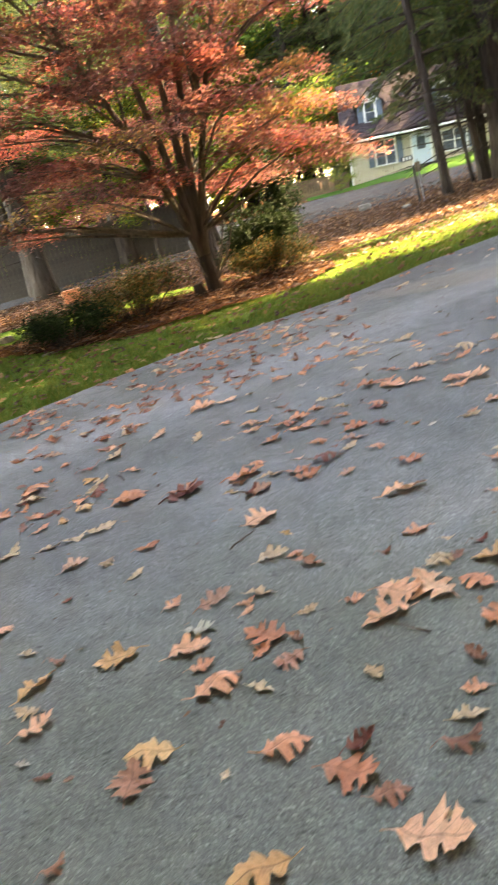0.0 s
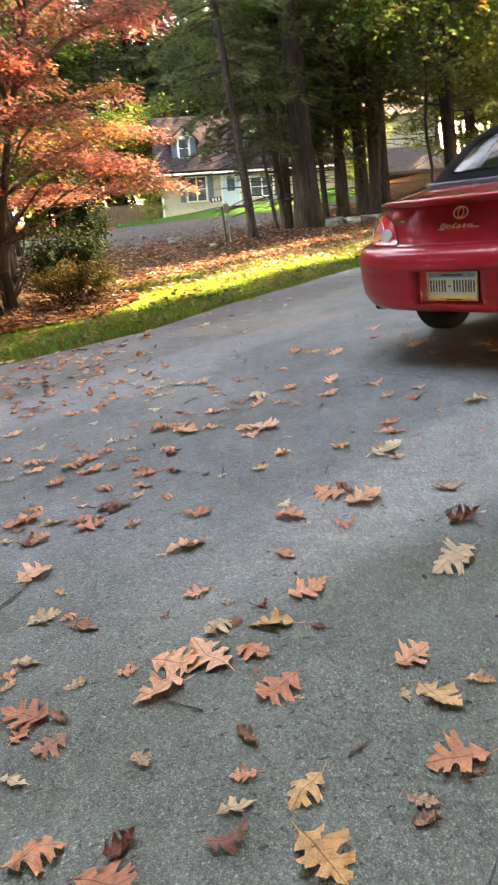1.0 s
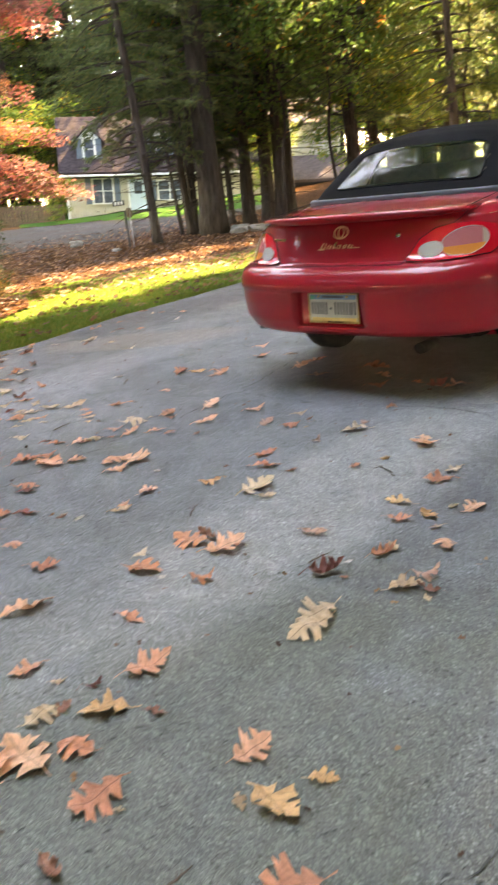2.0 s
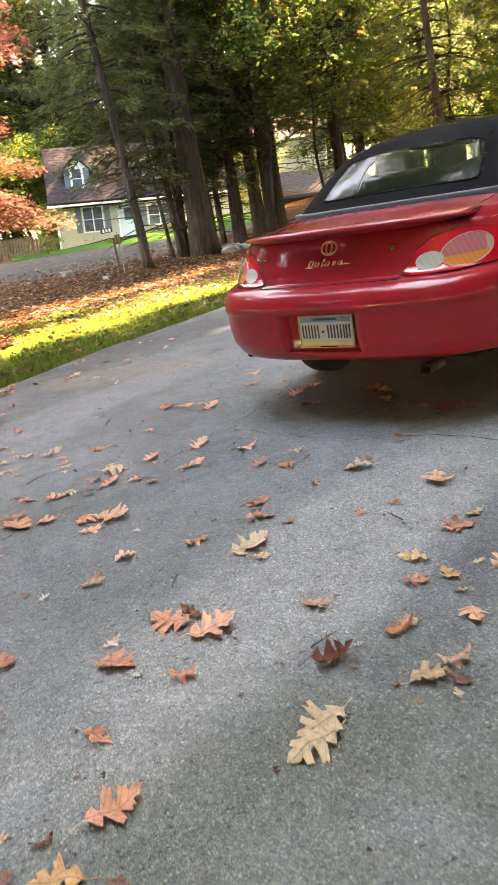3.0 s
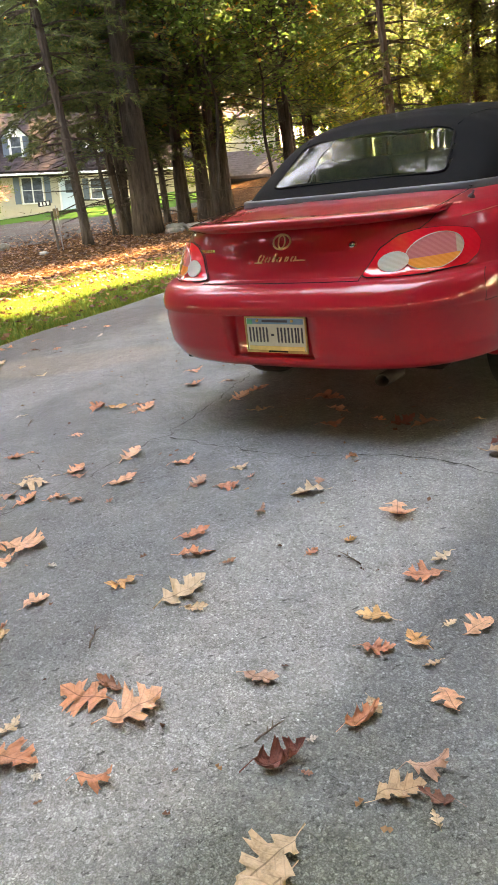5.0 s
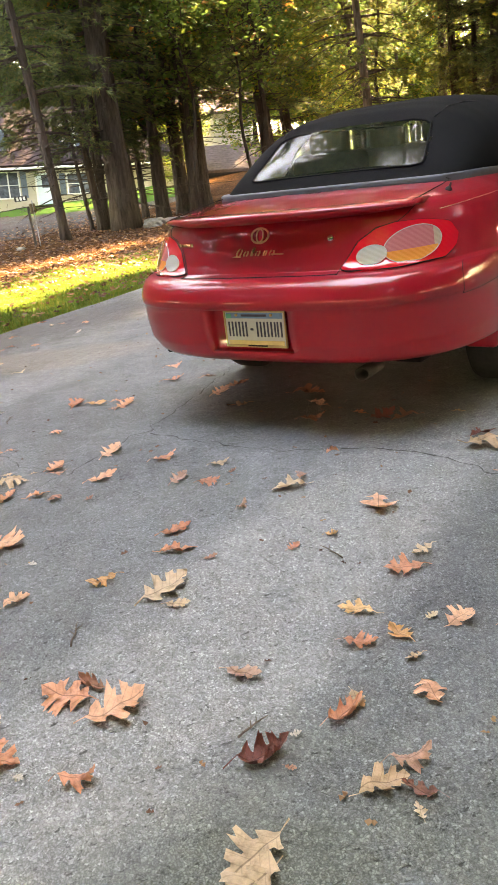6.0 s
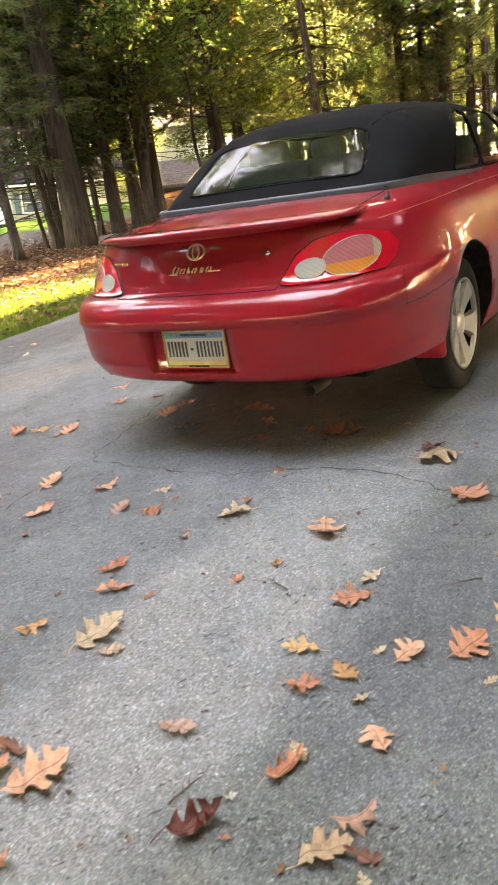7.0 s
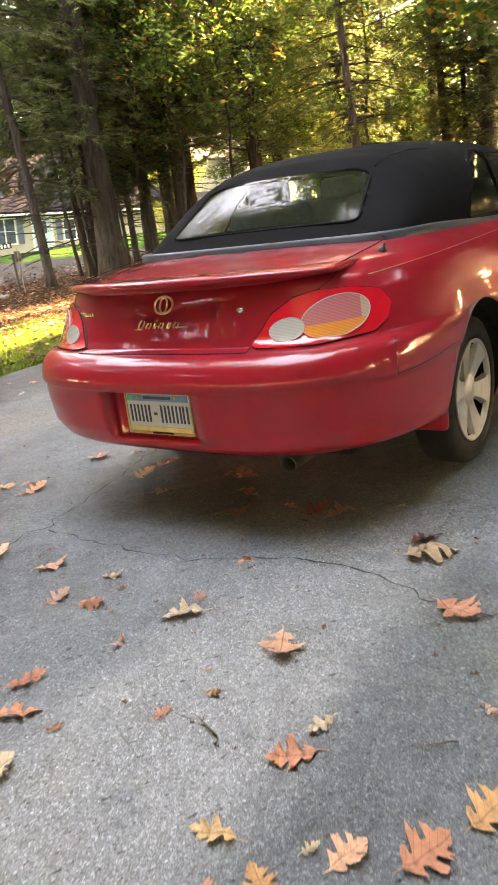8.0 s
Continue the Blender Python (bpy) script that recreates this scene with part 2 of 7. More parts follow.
def paint_material():
    n = Nodes("dark_red_car_paint")
    flake = n.ramp(n.noise(900, 2), [(0.35, 0.85), (0.65, 1.18)])
    c = n.mix(1.0, (0.31, 0.007, 0.019), flake, "MULTIPLY")
    dust = n.ramp(n.noise(6, 6, 0.7), [(0.35, 0.01), (0.85, 0.07)])
    n.color(n.mix(dust, c, (0.30, 0.12, 0.10)))
    n.rough(n.ramp(n.noise(9, 4), [(0.3, 0.28), (0.7, 0.38)]))
    n.set(Metallic=0.0, Specular_IOR_Level=0.1, Coat_Weight=0.85, Coat_Roughness=0.03, Coat_IOR=1.5)
    return n.m


def clear_glass(name, tint, haze=0.03, rough=0.0):
    """Thin pane: mirrors by its angle, lets the rest through, tinted, under a painted grey-green haze."""
    n = Nodes(name)
    gl = n.t.nodes.new("ShaderNodeBsdfGlossy")
    gl.inputs["Roughness"].default_value = rough
    tr = n.t.nodes.new("ShaderNodeBsdfTransparent")
    tr.inputs[0].default_value = (*tint, 1)
    fr = n.t.nodes.new("ShaderNodeFresnel")
    fr.inputs["IOR"].default_value = 1.5
    f = n.math("MULTIPLY", fr.outputs[0], 0.45)
    # diffuse grey-green veil, painted in place of trees mirrored in the glass
    film = n.t.nodes.new("ShaderNodeBsdfDiffuse")
    film.inputs[0].default_value = (0.36, 0.42, 0.34, 1)
    veiled = n.t.nodes.new("ShaderNodeMixShader")
    n.link(n.ramp(n.noise(5, 5, 0.65), [(0.3, haze * 0.7), (0.7, haze * 1.3)]), veiled.inputs[0])
    n.link(tr.outputs[0], veiled.inputs[1])
    n.link(film.outputs[0], veiled.inputs[2])
    mx = n.t.nodes.new("ShaderNodeMixShader")
    n.link(f, mx.inputs[0])
    n.link(veiled.outputs[0], mx.inputs[1])
    n.link(gl.outputs[0], mx.inputs[2])
    n.link(mx.outputs[0], n.out.inputs[0])
    return n.m


def lens_material(name, color, rough=0.12, ribs=0.32):
    n = Nodes(name)
    rib = n.t.nodes.new("ShaderNodeTexWave")
    rib.bands_direction = "Z"
    rib.inputs["Scale"].default_value = 70.0
    n.link(n.coord.outputs["Object"], rib.inputs["Vector"])
    n.color(n.mix(n.ramp(rib.outputs["Fac"], [(0.2, 0.0), (0.9, ribs)]), color, tuple(min(1, c * 1.5 + 0.10) for c in color)))
    n.rough(rough).set(Coat_Weight=1.0, Coat_Roughness=0.02)
    n.bump(rib.outputs["Fac"], 0.06, 0.002)
    return n.m


def siding_material():
    n = Nodes("cream_siding_paint")
    n.color(n.ramp(n.noise(3, 4), [(0.3, (0.47, 0.415, 0.31)), (0.7, (0.53, 0.47, 0.36))])).rough(0.6)
    n.bump(n.noise(40, 3), 0.15, 0.004)
    return n.m


def fabric_material():
    n = Nodes("black_canvas")
    w = n.noise(700, 2)
    c = n.ramp(w, [(0.3, (0.004, 0.0041, 0.0046)), (0.7, (0.009, 0.0093, 0.0102))])
    fade = n.ramp(n.noise(3, 4), [(0.4, 0.0), (0.8, 0.3)])
    n.color(n.mix(fade, c, (0.012, 0.012, 0.013))).rough(0.9)
    n.set(Specular_IOR_Level=0.08)
    n.bump(w, 0.3, 0.001)
    return n.m


M = {
    "asphalt": asphalt_material(), "crack": plain("crack_filler", (0.045, 0.046, 0.044), 0.95, vary=0.4, scale=80),
    "lawn": grass_soil_material(), "litter": litter_soil_material(), "gravel": gravel_material(),
    "bark": bark_material("pine_bark", (0.024, 0.019, 0.016), (0.090, 0.072, 0.062)),
    "bark_red": bark_material("warm_bark", (0.05, 0.033, 0.025), (0.17, 0.12, 0.09)),
    "bark_pale": bark_material("maple_bark", (0.05, 0.038, 0.030), (0.20, 0.16, 0.13)),
    "needles": leaf_material("pine_needles", [(0.0, (0.050, 0.076, 0.034)), (0.45, (0.086, 0.122, 0.050)), (0.85, (0.13, 0.16, 0.055)), (1.0, (0.22, 0.17, 0.06))], 0.5),
    "needles_gold": leaf_material("autumn_needles", [(0.0, (0.045, 0.072, 0.02)), (0.5, (0.09, 0.125, 0.03)), (1.0, (0.19, 0.17, 0.04))], 0.4),
    "green_leaves": leaf_material("green_oak_leaves", [(0.0, (0.04, 0.085, 0.02)), (0.6, (0.075, 0.14, 0.03)), (0.86, (0.16, 0.17, 0.03)), (1.0, (0.42, 0.16, 0.03))], 0.5),
    "yellow_leaves": leaf_material("yellow_green_leaves", [(0.0, (0.055, 0.11, 0.022)), (0.5, (0.12, 0.19, 0.035)), (0.85, (0.25, 0.28, 0.045)), (1.0, (0.36, 0.23, 0.04))], 0.6),
    "oak_leaves": oak_leaf_material(), "maple": maple_leaf_material(),
    "shrub": leaf_material("shrub_leaves", [(0.0, (0.03, 0.045, 0.015)), (0.5, (0.07, 0.085, 0.025)), (0.8, (0.17, 0.13, 0.04)), (1.0, (0.30, 0.13, 0.05))], 0.4),
    "evergreen": leaf_material("dark_evergreen_leaves", [(0.0, (0.008, 0.018, 0.008)), (1.0, (0.024, 0.045, 0.016))], 0.2, 0.9),
    "blades": leaf_material("grass_blades", [(0.0, (0.072, 0.138, 0.030)), (0.6, (0.118, 0.180, 0.036)), (1.0, (0.23, 0.185, 0.05))], 0.45),
    "litter_leaves": leaf_material("dry_leaves", [(0.0, (0.05, 0.027, 0.021)), (0.35, (0.10, 0.052, 0.038)), (0.7, (0.18, 0.088, 0.052)), (1.0, (0.30, 0.17, 0.085))], 0.25),
    "mulch": leaf_material("dark_mulch", [(0.0, (0.022, 0.011, 0.009)), (0.5, (0.06, 0.027, 0.019)), (0.85, (0.115, 0.052, 0.032)), (1.0, (0.22, 0.12, 0.06))], 0.1),
    "leaf_orange": fallen_leaf_material("orange_oak_leaf", [(0.0, (0.40, 0.14, 0.08)), (0.35, (0.56, 0.225, 0.13)), (0.7, (0.64, 0.29, 0.175)), (1.0, (0.70, 0.38, 0.245))]),
    "leaf_brown": fallen_leaf_material("brown_oak_leaf", [(0.0, (0.21, 0.085, 0.062)), (0.5, (0.35, 0.155, 0.10)), (1.0, (0.45, 0.26, 0.19))]),
    "leaf_pale": fallen_leaf_material("pale_tan_leaf", [(0.0, (0.442, 0.2805, 0.17)), (1.0, (0.561, 0.408, 0.272))]),
    "leaf_bleached": fallen_leaf_material("bleached_leaf", [(0.0, (0.36, 0.33, 0.26)), (1.0, (0.46, 0.38, 0.33))]),
    "leaf_red": fallen_leaf_material("dark_red_leaf", [(0.0, (0.15, 0.04, 0.03)), (1.0, (0.26, 0.075, 0.05))]),
    "leaf_yellow": fallen_leaf_material("golden_leaf", [(0.0, (0.56, 0.275, 0.12)), (1.0, (0.62, 0.36, 0.18))]),
    "near_black": plain("near_black_boards", (0.030, 0.027, 0.025), 0.8, vary=0.3, scale=12),
    "paint": paint_material(), "fabric": fabric_material(),
    "rubber": plain("black_rubber", (0.010, 0.010, 0.0105), 0.8, vary=0.3, scale=40, Specular_IOR_Level=0.15),
    "black": plain("black_plastic", (0.006, 0.006, 0.007), 0.7, vary=0.3, Specular_IOR_Level=0.15),
    "under": plain("dirty_underbody", (0.008, 0.0075, 0.007), 0.95, vary=0.4, Specular_IOR_Level=0.05),
    "trim": plain("grey_vinyl_trim", (0.04, 0.046, 0.056), 0.5, vary=0.1, Coat_Weight=0.15),
    "alloy": plain("brushed_alloy", (0.33, 0.32, 0.31), 0.38, 0.7, 0.12, 20),
    "chrome": plain("chrome", (0.75, 0.75, 0.76), 0.12, 1.0, 0.05),
    "gold": plain("gold_badge", (0.74, 0.56, 0.34), 0.3, 0.8, 0.06),
    "lens_side": lens_material("clear_side_lens", (0.36, 0.26, 0.20)), "lens_red": lens_material("red_lens", (0.60, 0.008, 0.022), ribs=0.05),
    "lens_clear": lens_material("clear_lens", (0.36, 0.335, 0.315)),
    "lens_pink": lens_material("rose_lens", (0.40, 0.115, 0.125)),
    "lens_amber": lens_material("amber_lens", (0.62, 0.20, 0.035)),
    "window": clear_glass("car_window_glass", (0.34, 0.42, 0.35)),
    "house_glass": plain("curtained_window_glass", (0.10, 0.12, 0.15), 0.08, vary=0.5, scale=5, Coat_Weight=1.0, Coat_Roughness=0.02),
    "interior": plain("grey_interior", (0.16, 0.14, 0.115), 0.8, vary=0.2),
    "plate": plain("plate_white", (0.42, 0.455, 0.475), 0.35, vary=0.05),
    "plate_blue": plain("plate_blue", (0.09, 0.22, 0.42), 0.4), "plate_ink": plain("plate_ink", (0.02, 0.03, 0.07), 0.5),
    "plate_yellow": plain("plate_yellow", (0.62, 0.48, 0.22), 0.4), "plate_green": plain("plate_green", (0.04, 0.35, 0.26), 0.4),
    "frame_gold": plain("plate_frame", (0.42, 0.31, 0.15), 0.35, 0.5),
    "siding": siding_material(), "white": plain("white_trim_paint", (0.80, 0.80, 0.77), 0.5, vary=0.06, scale=8),
    "shutter": plain("slate_blue_shutter", (0.13, 0.17, 0.22), 0.6), "door": plain("pale_blue_door", (0.55, 0.66, 0.72), 0.5, vary=0.06),
    "shingle": plain("brown_shingle", (0.036, 0.027, 0.028), 0.95, vary=0.4, scale=6, Specular_IOR_Level=0.05),
    "shingle_tan": plain("rose_tan_shingle", (0.11, 0.076, 0.068), 0.9, vary=0.3, scale=6),
    "wood": plain("weathered_fence_wood", (0.15, 0.10, 0.06), 0.85, vary=0.35, scale=12),
    "dark_wood": plain("dark_stained_boards", (0.05, 0.042, 0.035), 0.85, vary=0.35, scale=8),
    "stone": plain("grey_fieldstone", (0.17, 0.16, 0.145), 0.9, vary=0.35, scale=7),
    "pipe": plain("dark_pipe_metal", (0.022, 0.020, 0.018), 0.6, 0.4),
    "steel": plain("dull_steel", (0.30, 0.30, 0.30), 0.5, 0.8),
    "carton": plain("orange_carton", (0.62, 0.22, 0.10), 0.7),
    "sign": plain("dark_sign", (0.03, 0.03, 0.035), 0.5),
}

# ---- mesh helpers ----


def mesh_of(name, bm, material, smooth=False):
    me = bpy.data.meshes.new(name)
    bm.to_mesh(me)
    bm.free()
    me.materials.append(material)
    if smooth:
        me.polygons.foreach_set("use_smooth", [True] * len(me.polygons))
    return me


def part(name, bm, material, parent, label="", smooth=False):
    ob = new(name, mesh_of(name, bm, material, smooth))
    ob.parent = parent
    return tagged(ob, label)


def thing(name, m, label, category, group="", kind=""):
    ob = new(name)
    ob.matrix_world = m
    ob.empty_display_size = 0.2
    return tagged(ob, label, category, group, kind)


def solo(name, bm, material, label, category, group="", kind="", m=None, smooth=False):
    ob = new(name, mesh_of(name, bm, material, smooth))
    if m:
        ob.matrix_world = m
    return tagged(ob, label, category, group, kind)


def box(bm, size, at=(0, 0, 0), bevel=0.0, m=None):
    """A box with bevelled edges, added to bm."""
    r = bmesh.ops.create_cube(bm, size=1.0)
    vs = r["verts"]
    for v in vs:
        v.co = Vector((v.co.x * size[0] + at[0], v.co.y * size[1] + at[1], v.co.z * size[2] + at[2]))
    if bevel:
        es = list({e for v in vs for e in v.link_edges})
        out = bmesh.ops.bevel(bm, geom=es, offset=bevel, segments=2, affect="EDGES", profile=0.5)
        vs = list({v for f in out["faces"] for v in f.verts} | {v for v in vs if v.is_valid})
    if m:
        bmesh.ops.transform(bm, matrix=m, verts=vs)
    return bm


def tube(bm, pts, radii, sides=8, caps=True):
    """A tapered tube along points."""
    pts = [Vector(p) for p in pts]
    if isinstance(radii, (int, float)):
        radii = [radii] * len(pts)
    rings = []
    ref = Vector((0.31, 0.17, 0.93))
    for i, p in enumerate(pts):
        d = (pts[min(i + 1, len(pts) - 1)] - pts[max(i - 1, 0)]).normalized()
        u = d.cross(ref)
        if u.length < 1e-3:
            u = d.cross(Vector((1, 0, 0)))
        u.normalize()
        w = d.cross(u)
        rings.append([bm.verts.new(p + radii[i] * (u * math.cos(k * math.tau / sides) + w * math.sin(k * math.tau / sides))) for k in range(sides)])
    for a, b in zip(rings, rings[1:]):
        for k in range(sides):
            bm.faces.new((a[k], a[(k + 1) % sides], b[(k + 1) % sides], b[k]))
    if caps:
        bm.faces.new(list(reversed(rings[0])))
        bm.faces.new(rings[-1])
    return bm


def lathe(bm, profile, steps, m=None, closed=False):
    """Turns a profile of (radius, height) round z."""
    rings = []
    for k in range(steps):
        a = k * math.tau / steps
        ring = [Vector((r * math.cos(a), r * math.sin(a), h)) for r, h in profile]
        rings.append([bm.verts.new(m @ v if m else v) for v in ring])
    n = len(profile)
    for k in range(steps):
        a, b = rings[k], rings[(k + 1) % steps]
        for i in range(n if closed else n - 1):
            j = (i + 1) % n
            bm.faces.new((a[i], b[i], b[j], a[j]))
    return bm


def smoothstep(a, b, x):
    t = min(1.0, max(0.0, (x - a) / (b - a)))
    return t * t * (3 - 2 * t)


# ---- ground, driveway ----
EDGE = [(-14, -3.0), (-9, 0.6), (-5, 3.4), (-2.25, 5.79), (-1.52, 6.5), (-1.0, 6.98), (-0.34, 7.35), (0.5, 7.74), (1.45, 8.72), (2.1, 9.2), (3.1, 10.06), (4.2, 10.9), (6.0, 12.2), (8.5, 12.9), (10.5, 11.5), (12, 8.5), (13.5, 3.0), (14.5, -4.0), (15.5, -14)]


def edge_y(x):
    return float(np.interp(x, [p[0] for p in EDGE], [p[1] for p in EDGE])) + 0.05 * noise.noise((x * 2.2, 3.1, 0)) + 0.02 * noise.noise((x * 9, 1, 0))


def ground_z(x, y):
    """Height of the land: level here, rising gently towards the neighbour's house and the woods."""
    z = -0.02 + 0.45 * smoothstep(28, 46, y) + 0.5 * smoothstep(46, 90, y)
    z += 0.04 * noise.noise((x * 0.35, y * 0.35, 0)) * smoothstep(9, 14, y)
    z += 0.9 * smoothstep(8, 22, x) * smoothstep(14, 30, y)
    return z


def sheet(xs, ys, zf, inside=None):
    bm = bmesh.new()
    grid = [[bm.verts.new((x, y, zf(x, y))) for y in ys] for x in xs]
    for i in range(len(xs) - 1):
        for j in range(len(ys) - 1):
            cx, cy = (xs[i] + xs[i + 1]) / 2, (ys[j] + ys[j + 1]) / 2
            if inside is None or inside(cx, cy):
                bm.faces.new((grid[i][j], grid[i + 1][j], grid[i + 1][j + 1], grid[i][j + 1]))
    bmesh.ops.delete(bm, geom=[v for v in bm.verts if not v.link_faces], context="VERTS")
    return bm


def spaced(a, b, step):
    return [a + (b - a) * i / max(1, round((b - a) / step)) for i in range(max(1, round((b - a) / step)) + 1)]


far = [-700, -400, -220, -130, -80, -50]
land_x = far + spaced(-32, 40, 1.5) + [55, 80, 130, 220, 400, 700]
land_y = [-700, -400, -200, -100, -50] + spaced(-30, 64, 1.5) + [80, 110, 160, 260, 420, 700]
solo("ground", sheet(land_x, land_y, lambda x, y: ground_z(x, y) - 0.06), M["litter"], "brown forest floor strewn with dry leaves", "ground", kind="structure")


def driveway_mesh():
    bm = bmesh.new()
    rows = []
    for x in spaced(-14, 15.4, 0.22):
        top = edge_y(x)
        ys = [top - d for d in (0.0, 0.02, 0.08, 0.3, 0.8, 1.5, 2.4, 3.4, 4.6, 6.2, 9, 14, 22)]
        row = [bm.verts.new((x, top + 0.015, -0.075))]
        row += [bm.verts.new((x, y, (-0.012 if i == 0 else 0.0) + 0.006 * noise.noise((x * 0.8, y * 0.8, 5)))) for i, y in enumerate(ys)]
        rows.append(row)
    for a, b in zip(rows, rows[1:]):
        for i in range(len(a) - 1):
            bm.faces.new((a[i], a[i + 1], b[i + 1], b[i]))
    bmesh.ops.recalc_face_normals(bm, faces=bm.faces)
    return bm


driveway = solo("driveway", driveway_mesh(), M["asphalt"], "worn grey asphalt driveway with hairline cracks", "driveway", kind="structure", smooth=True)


def crack_part(seed, pts, width):
    """A crack: a thin, ragged dark strip that wanders along a line."""
    rnd = random.Random(seed)
    bm = bmesh.new()
    line = []
    for (x0, y0), (x1, y1) in zip(pts, pts[1:]):
        n = max(2, int(math.hypot(x1 - x0, y1 - y0) / 0.03))
        line += [(x0 + (x1 - x0) * k / n, y0 + (y1 - y0) * k / n) for k in range(n)]
    prev = None
    for k, (x, y) in enumerate(line):
        j = Vector((noise.noise((k * 0.35, seed, 0)), noise.noise((k * 0.35, seed, 9)), 0)) * 0.045
        w = width * (0.12 + 0.75 * rnd.random() ** 1.6)
        z = 0.0035 + 0.006 * noise.noise((x * 0.8, y * 0.8, 5))
        d = Vector((-(pts[-1][1] - pts[0][1]), pts[-1][0] - pts[0][0], 0)).normalized() * w
        a, b = bm.verts.new(Vector((x, y, z)) + j + d), bm.verts.new(Vector((x, y, z)) + j - d)
        if prev:
            bm.faces.new((prev[0], a, b, prev[1]))
        prev = (a, b)
    return part("crack", bm, M["crack"], driveway, "dark crack in the asphalt")


# ---- the car: x to its right, y ahead, z up; y = 0 at the number plate ----
CAR = pose(2.145, 4.505, 0, 0, 0, -56.7)
CZ = [0.20, 0.26, 0.305, 0.325, 0.335, 0.36, 0.42, 0.50, 0.575, 0.59, 0.62, 0.66, 0.685, 0.70, 0.712, 0.74, 0.80, 0.86, 0.90, 0.93, 0.945, 0.96, 0.975, 0.99, 1.0, 1.006]
C_REAR = [0.76, 0.71, 0.62, 0.30, 0.02, -0.018, -0.048, -0.060, -0.064, -0.073, -0.069, -0.052, -0.028, 0.0, 0.05, 0.065, 0.09, 0.118, 0.132, 0.15, 0.20, 0.32, 0.46, 0.62, 0.76, 0.9]
C_HALF = [0.80, 0.825, 0.84, 0.848, 0.853, 0.862, 0.872, 0.879, 0.881, 0.888, 0.889, 0.885, 0.881, 0.879, 0.876, 0.870, 0.858, 0.842, 0.825, 0.80, 0.778, 0.742, 0.71, 0.675, 0.64, 0.59]
C_FRONT = [4.60, 4.68, 4.72, 4.74, 4.74, 4.75, 4.76, 4.75, 4.73, 4.73, 4.72, 4.70, 4.68, 4.66, 4.64, 4.58, 4.40, 4.10, 3.80, 3.5, 3.36, 3.22, 3.12, 3.02, 2.95, 2.85]
C_POW = [3.4] * 6 + [3.6] * 7 + [3.4, 3.2, 3.15, 3.1, 3.1, 3.0] + [2.8] * 7


def curve_at(z, table):
    return float(np.interp(z, CZ, table))


def car_side(a, z):
    """A point of the car's outline at height z. a: 0 at the middle of the tail, 90 at the flank's beginning, then 100 a metre; minus for the left."""
    w, r, k = curve_at(z, C_HALF), curve_at(z, C_REAR), curve_at(z, C_POW)
    yb = max(1.0, r + 0.3)
    s, b = (1 if a >= 0 else -1), abs(a)
    if b <= 90:
        q = radians(b)
        return Vector((s * w * math.sin(q) ** (2 / k), yb - (yb - r) * max(0.0, math.cos(q)) ** (2 / k), z))
    return Vector((s * w, yb + (b - 90) / 100, z))


def car_out(a, z, off):
    """The same, moved outwards by off."""
    p = car_side(a, z)
    da = car_side(a + 0.5, z) - car_side(a - 0.5, z)
    dz = car_side(a, min(1.004, z + 0.006)) - car_side(a, z - 0.006)
    return p + da.cross(dz).normalized() * off


def tail_angle(x, z):
    """The outline's angle at a distance x from the middle."""
    t = min(0.9999, abs(x) / curve_at(z, C_HALF)) ** (curve_at(z, C_POW) / 2)
    return math.copysign(math.degrees(math.asin(t)), x)


def shell():
    bm = bmesh.new()
    zs = sorted(set(CZ + spaced(0.20, 0.70, 0.03) + spaced(0.715, 0.93, 0.02) + spaced(0.93, 1.0, 0.007)))
    rings = []
    angles = spaced(0, 90, 2.0) + [90 + d for d in spaced(6, 250, 8)]
    for z in zs:
        f = curve_at(z, C_FRONT)
        w = curve_at(z, C_HALF)
        right = [car_side(a, z) for a in angles]
        yb = right[-1].y
        for k in range(1, 19):
            q = radians(k * 5)
            right.append(Vector((w * math.cos(q) ** (2 / 2.4), yb + max(0.05, f - yb) * math.sin(q) ** (2 / 2.4), z)))
        right[0].x = right[-1].x = 0.0
        ring = right + [Vector((-v.x, v.y, v.z)) for v in reversed(right[1:-1])]
        rings.append([bm.verts.new(v) for v in ring])
    n = len(rings[0])
    for a, b in zip(rings, rings[1:]):
        for k in range(n):
            bm.faces.new((a[k], a[(k + 1) % n], b[(k + 1) % n], b[k]))
    bm.faces.new(list(reversed(rings[0])))
    bm.faces.new(rings[-1])
    bmesh.ops.recalc_face_normals(bm, faces=bm.faces)
    return bm


def cut(bm, cutters):
    """Takes the cutters' solids out of bm; the new faces carry material 1."""
    me = bpy.data.meshes.new("solid")
    bm.to_mesh(me)
    bm.free()
    me.materials.append(M["paint"])
    me.materials.append(M["under"])
    ob = new("solid", me)
    extra = []
    for c in cutters:
        cm = bpy.data.meshes.new("cutter")
        c.to_mesh(cm)
        c.free()
        cm.materials.append(M["under"])
        co = new("cutter", cm)
        extra.append(co)
        mod = ob.modifiers.new("cut", "BOOLEAN")
        mod.operation, mod.object, mod.solver = "DIFFERENCE", co, "EXACT"
        mod.material_mode = "TRANSFER"
    bpy.context.view_layer.update()
    done = bpy.data.meshes.new_from_object(ob.evaluated_get(bpy.context.evaluated_depsgraph_get()))
    for o in (ob, *extra):
        bpy.data.objects.remove(o)
    return done


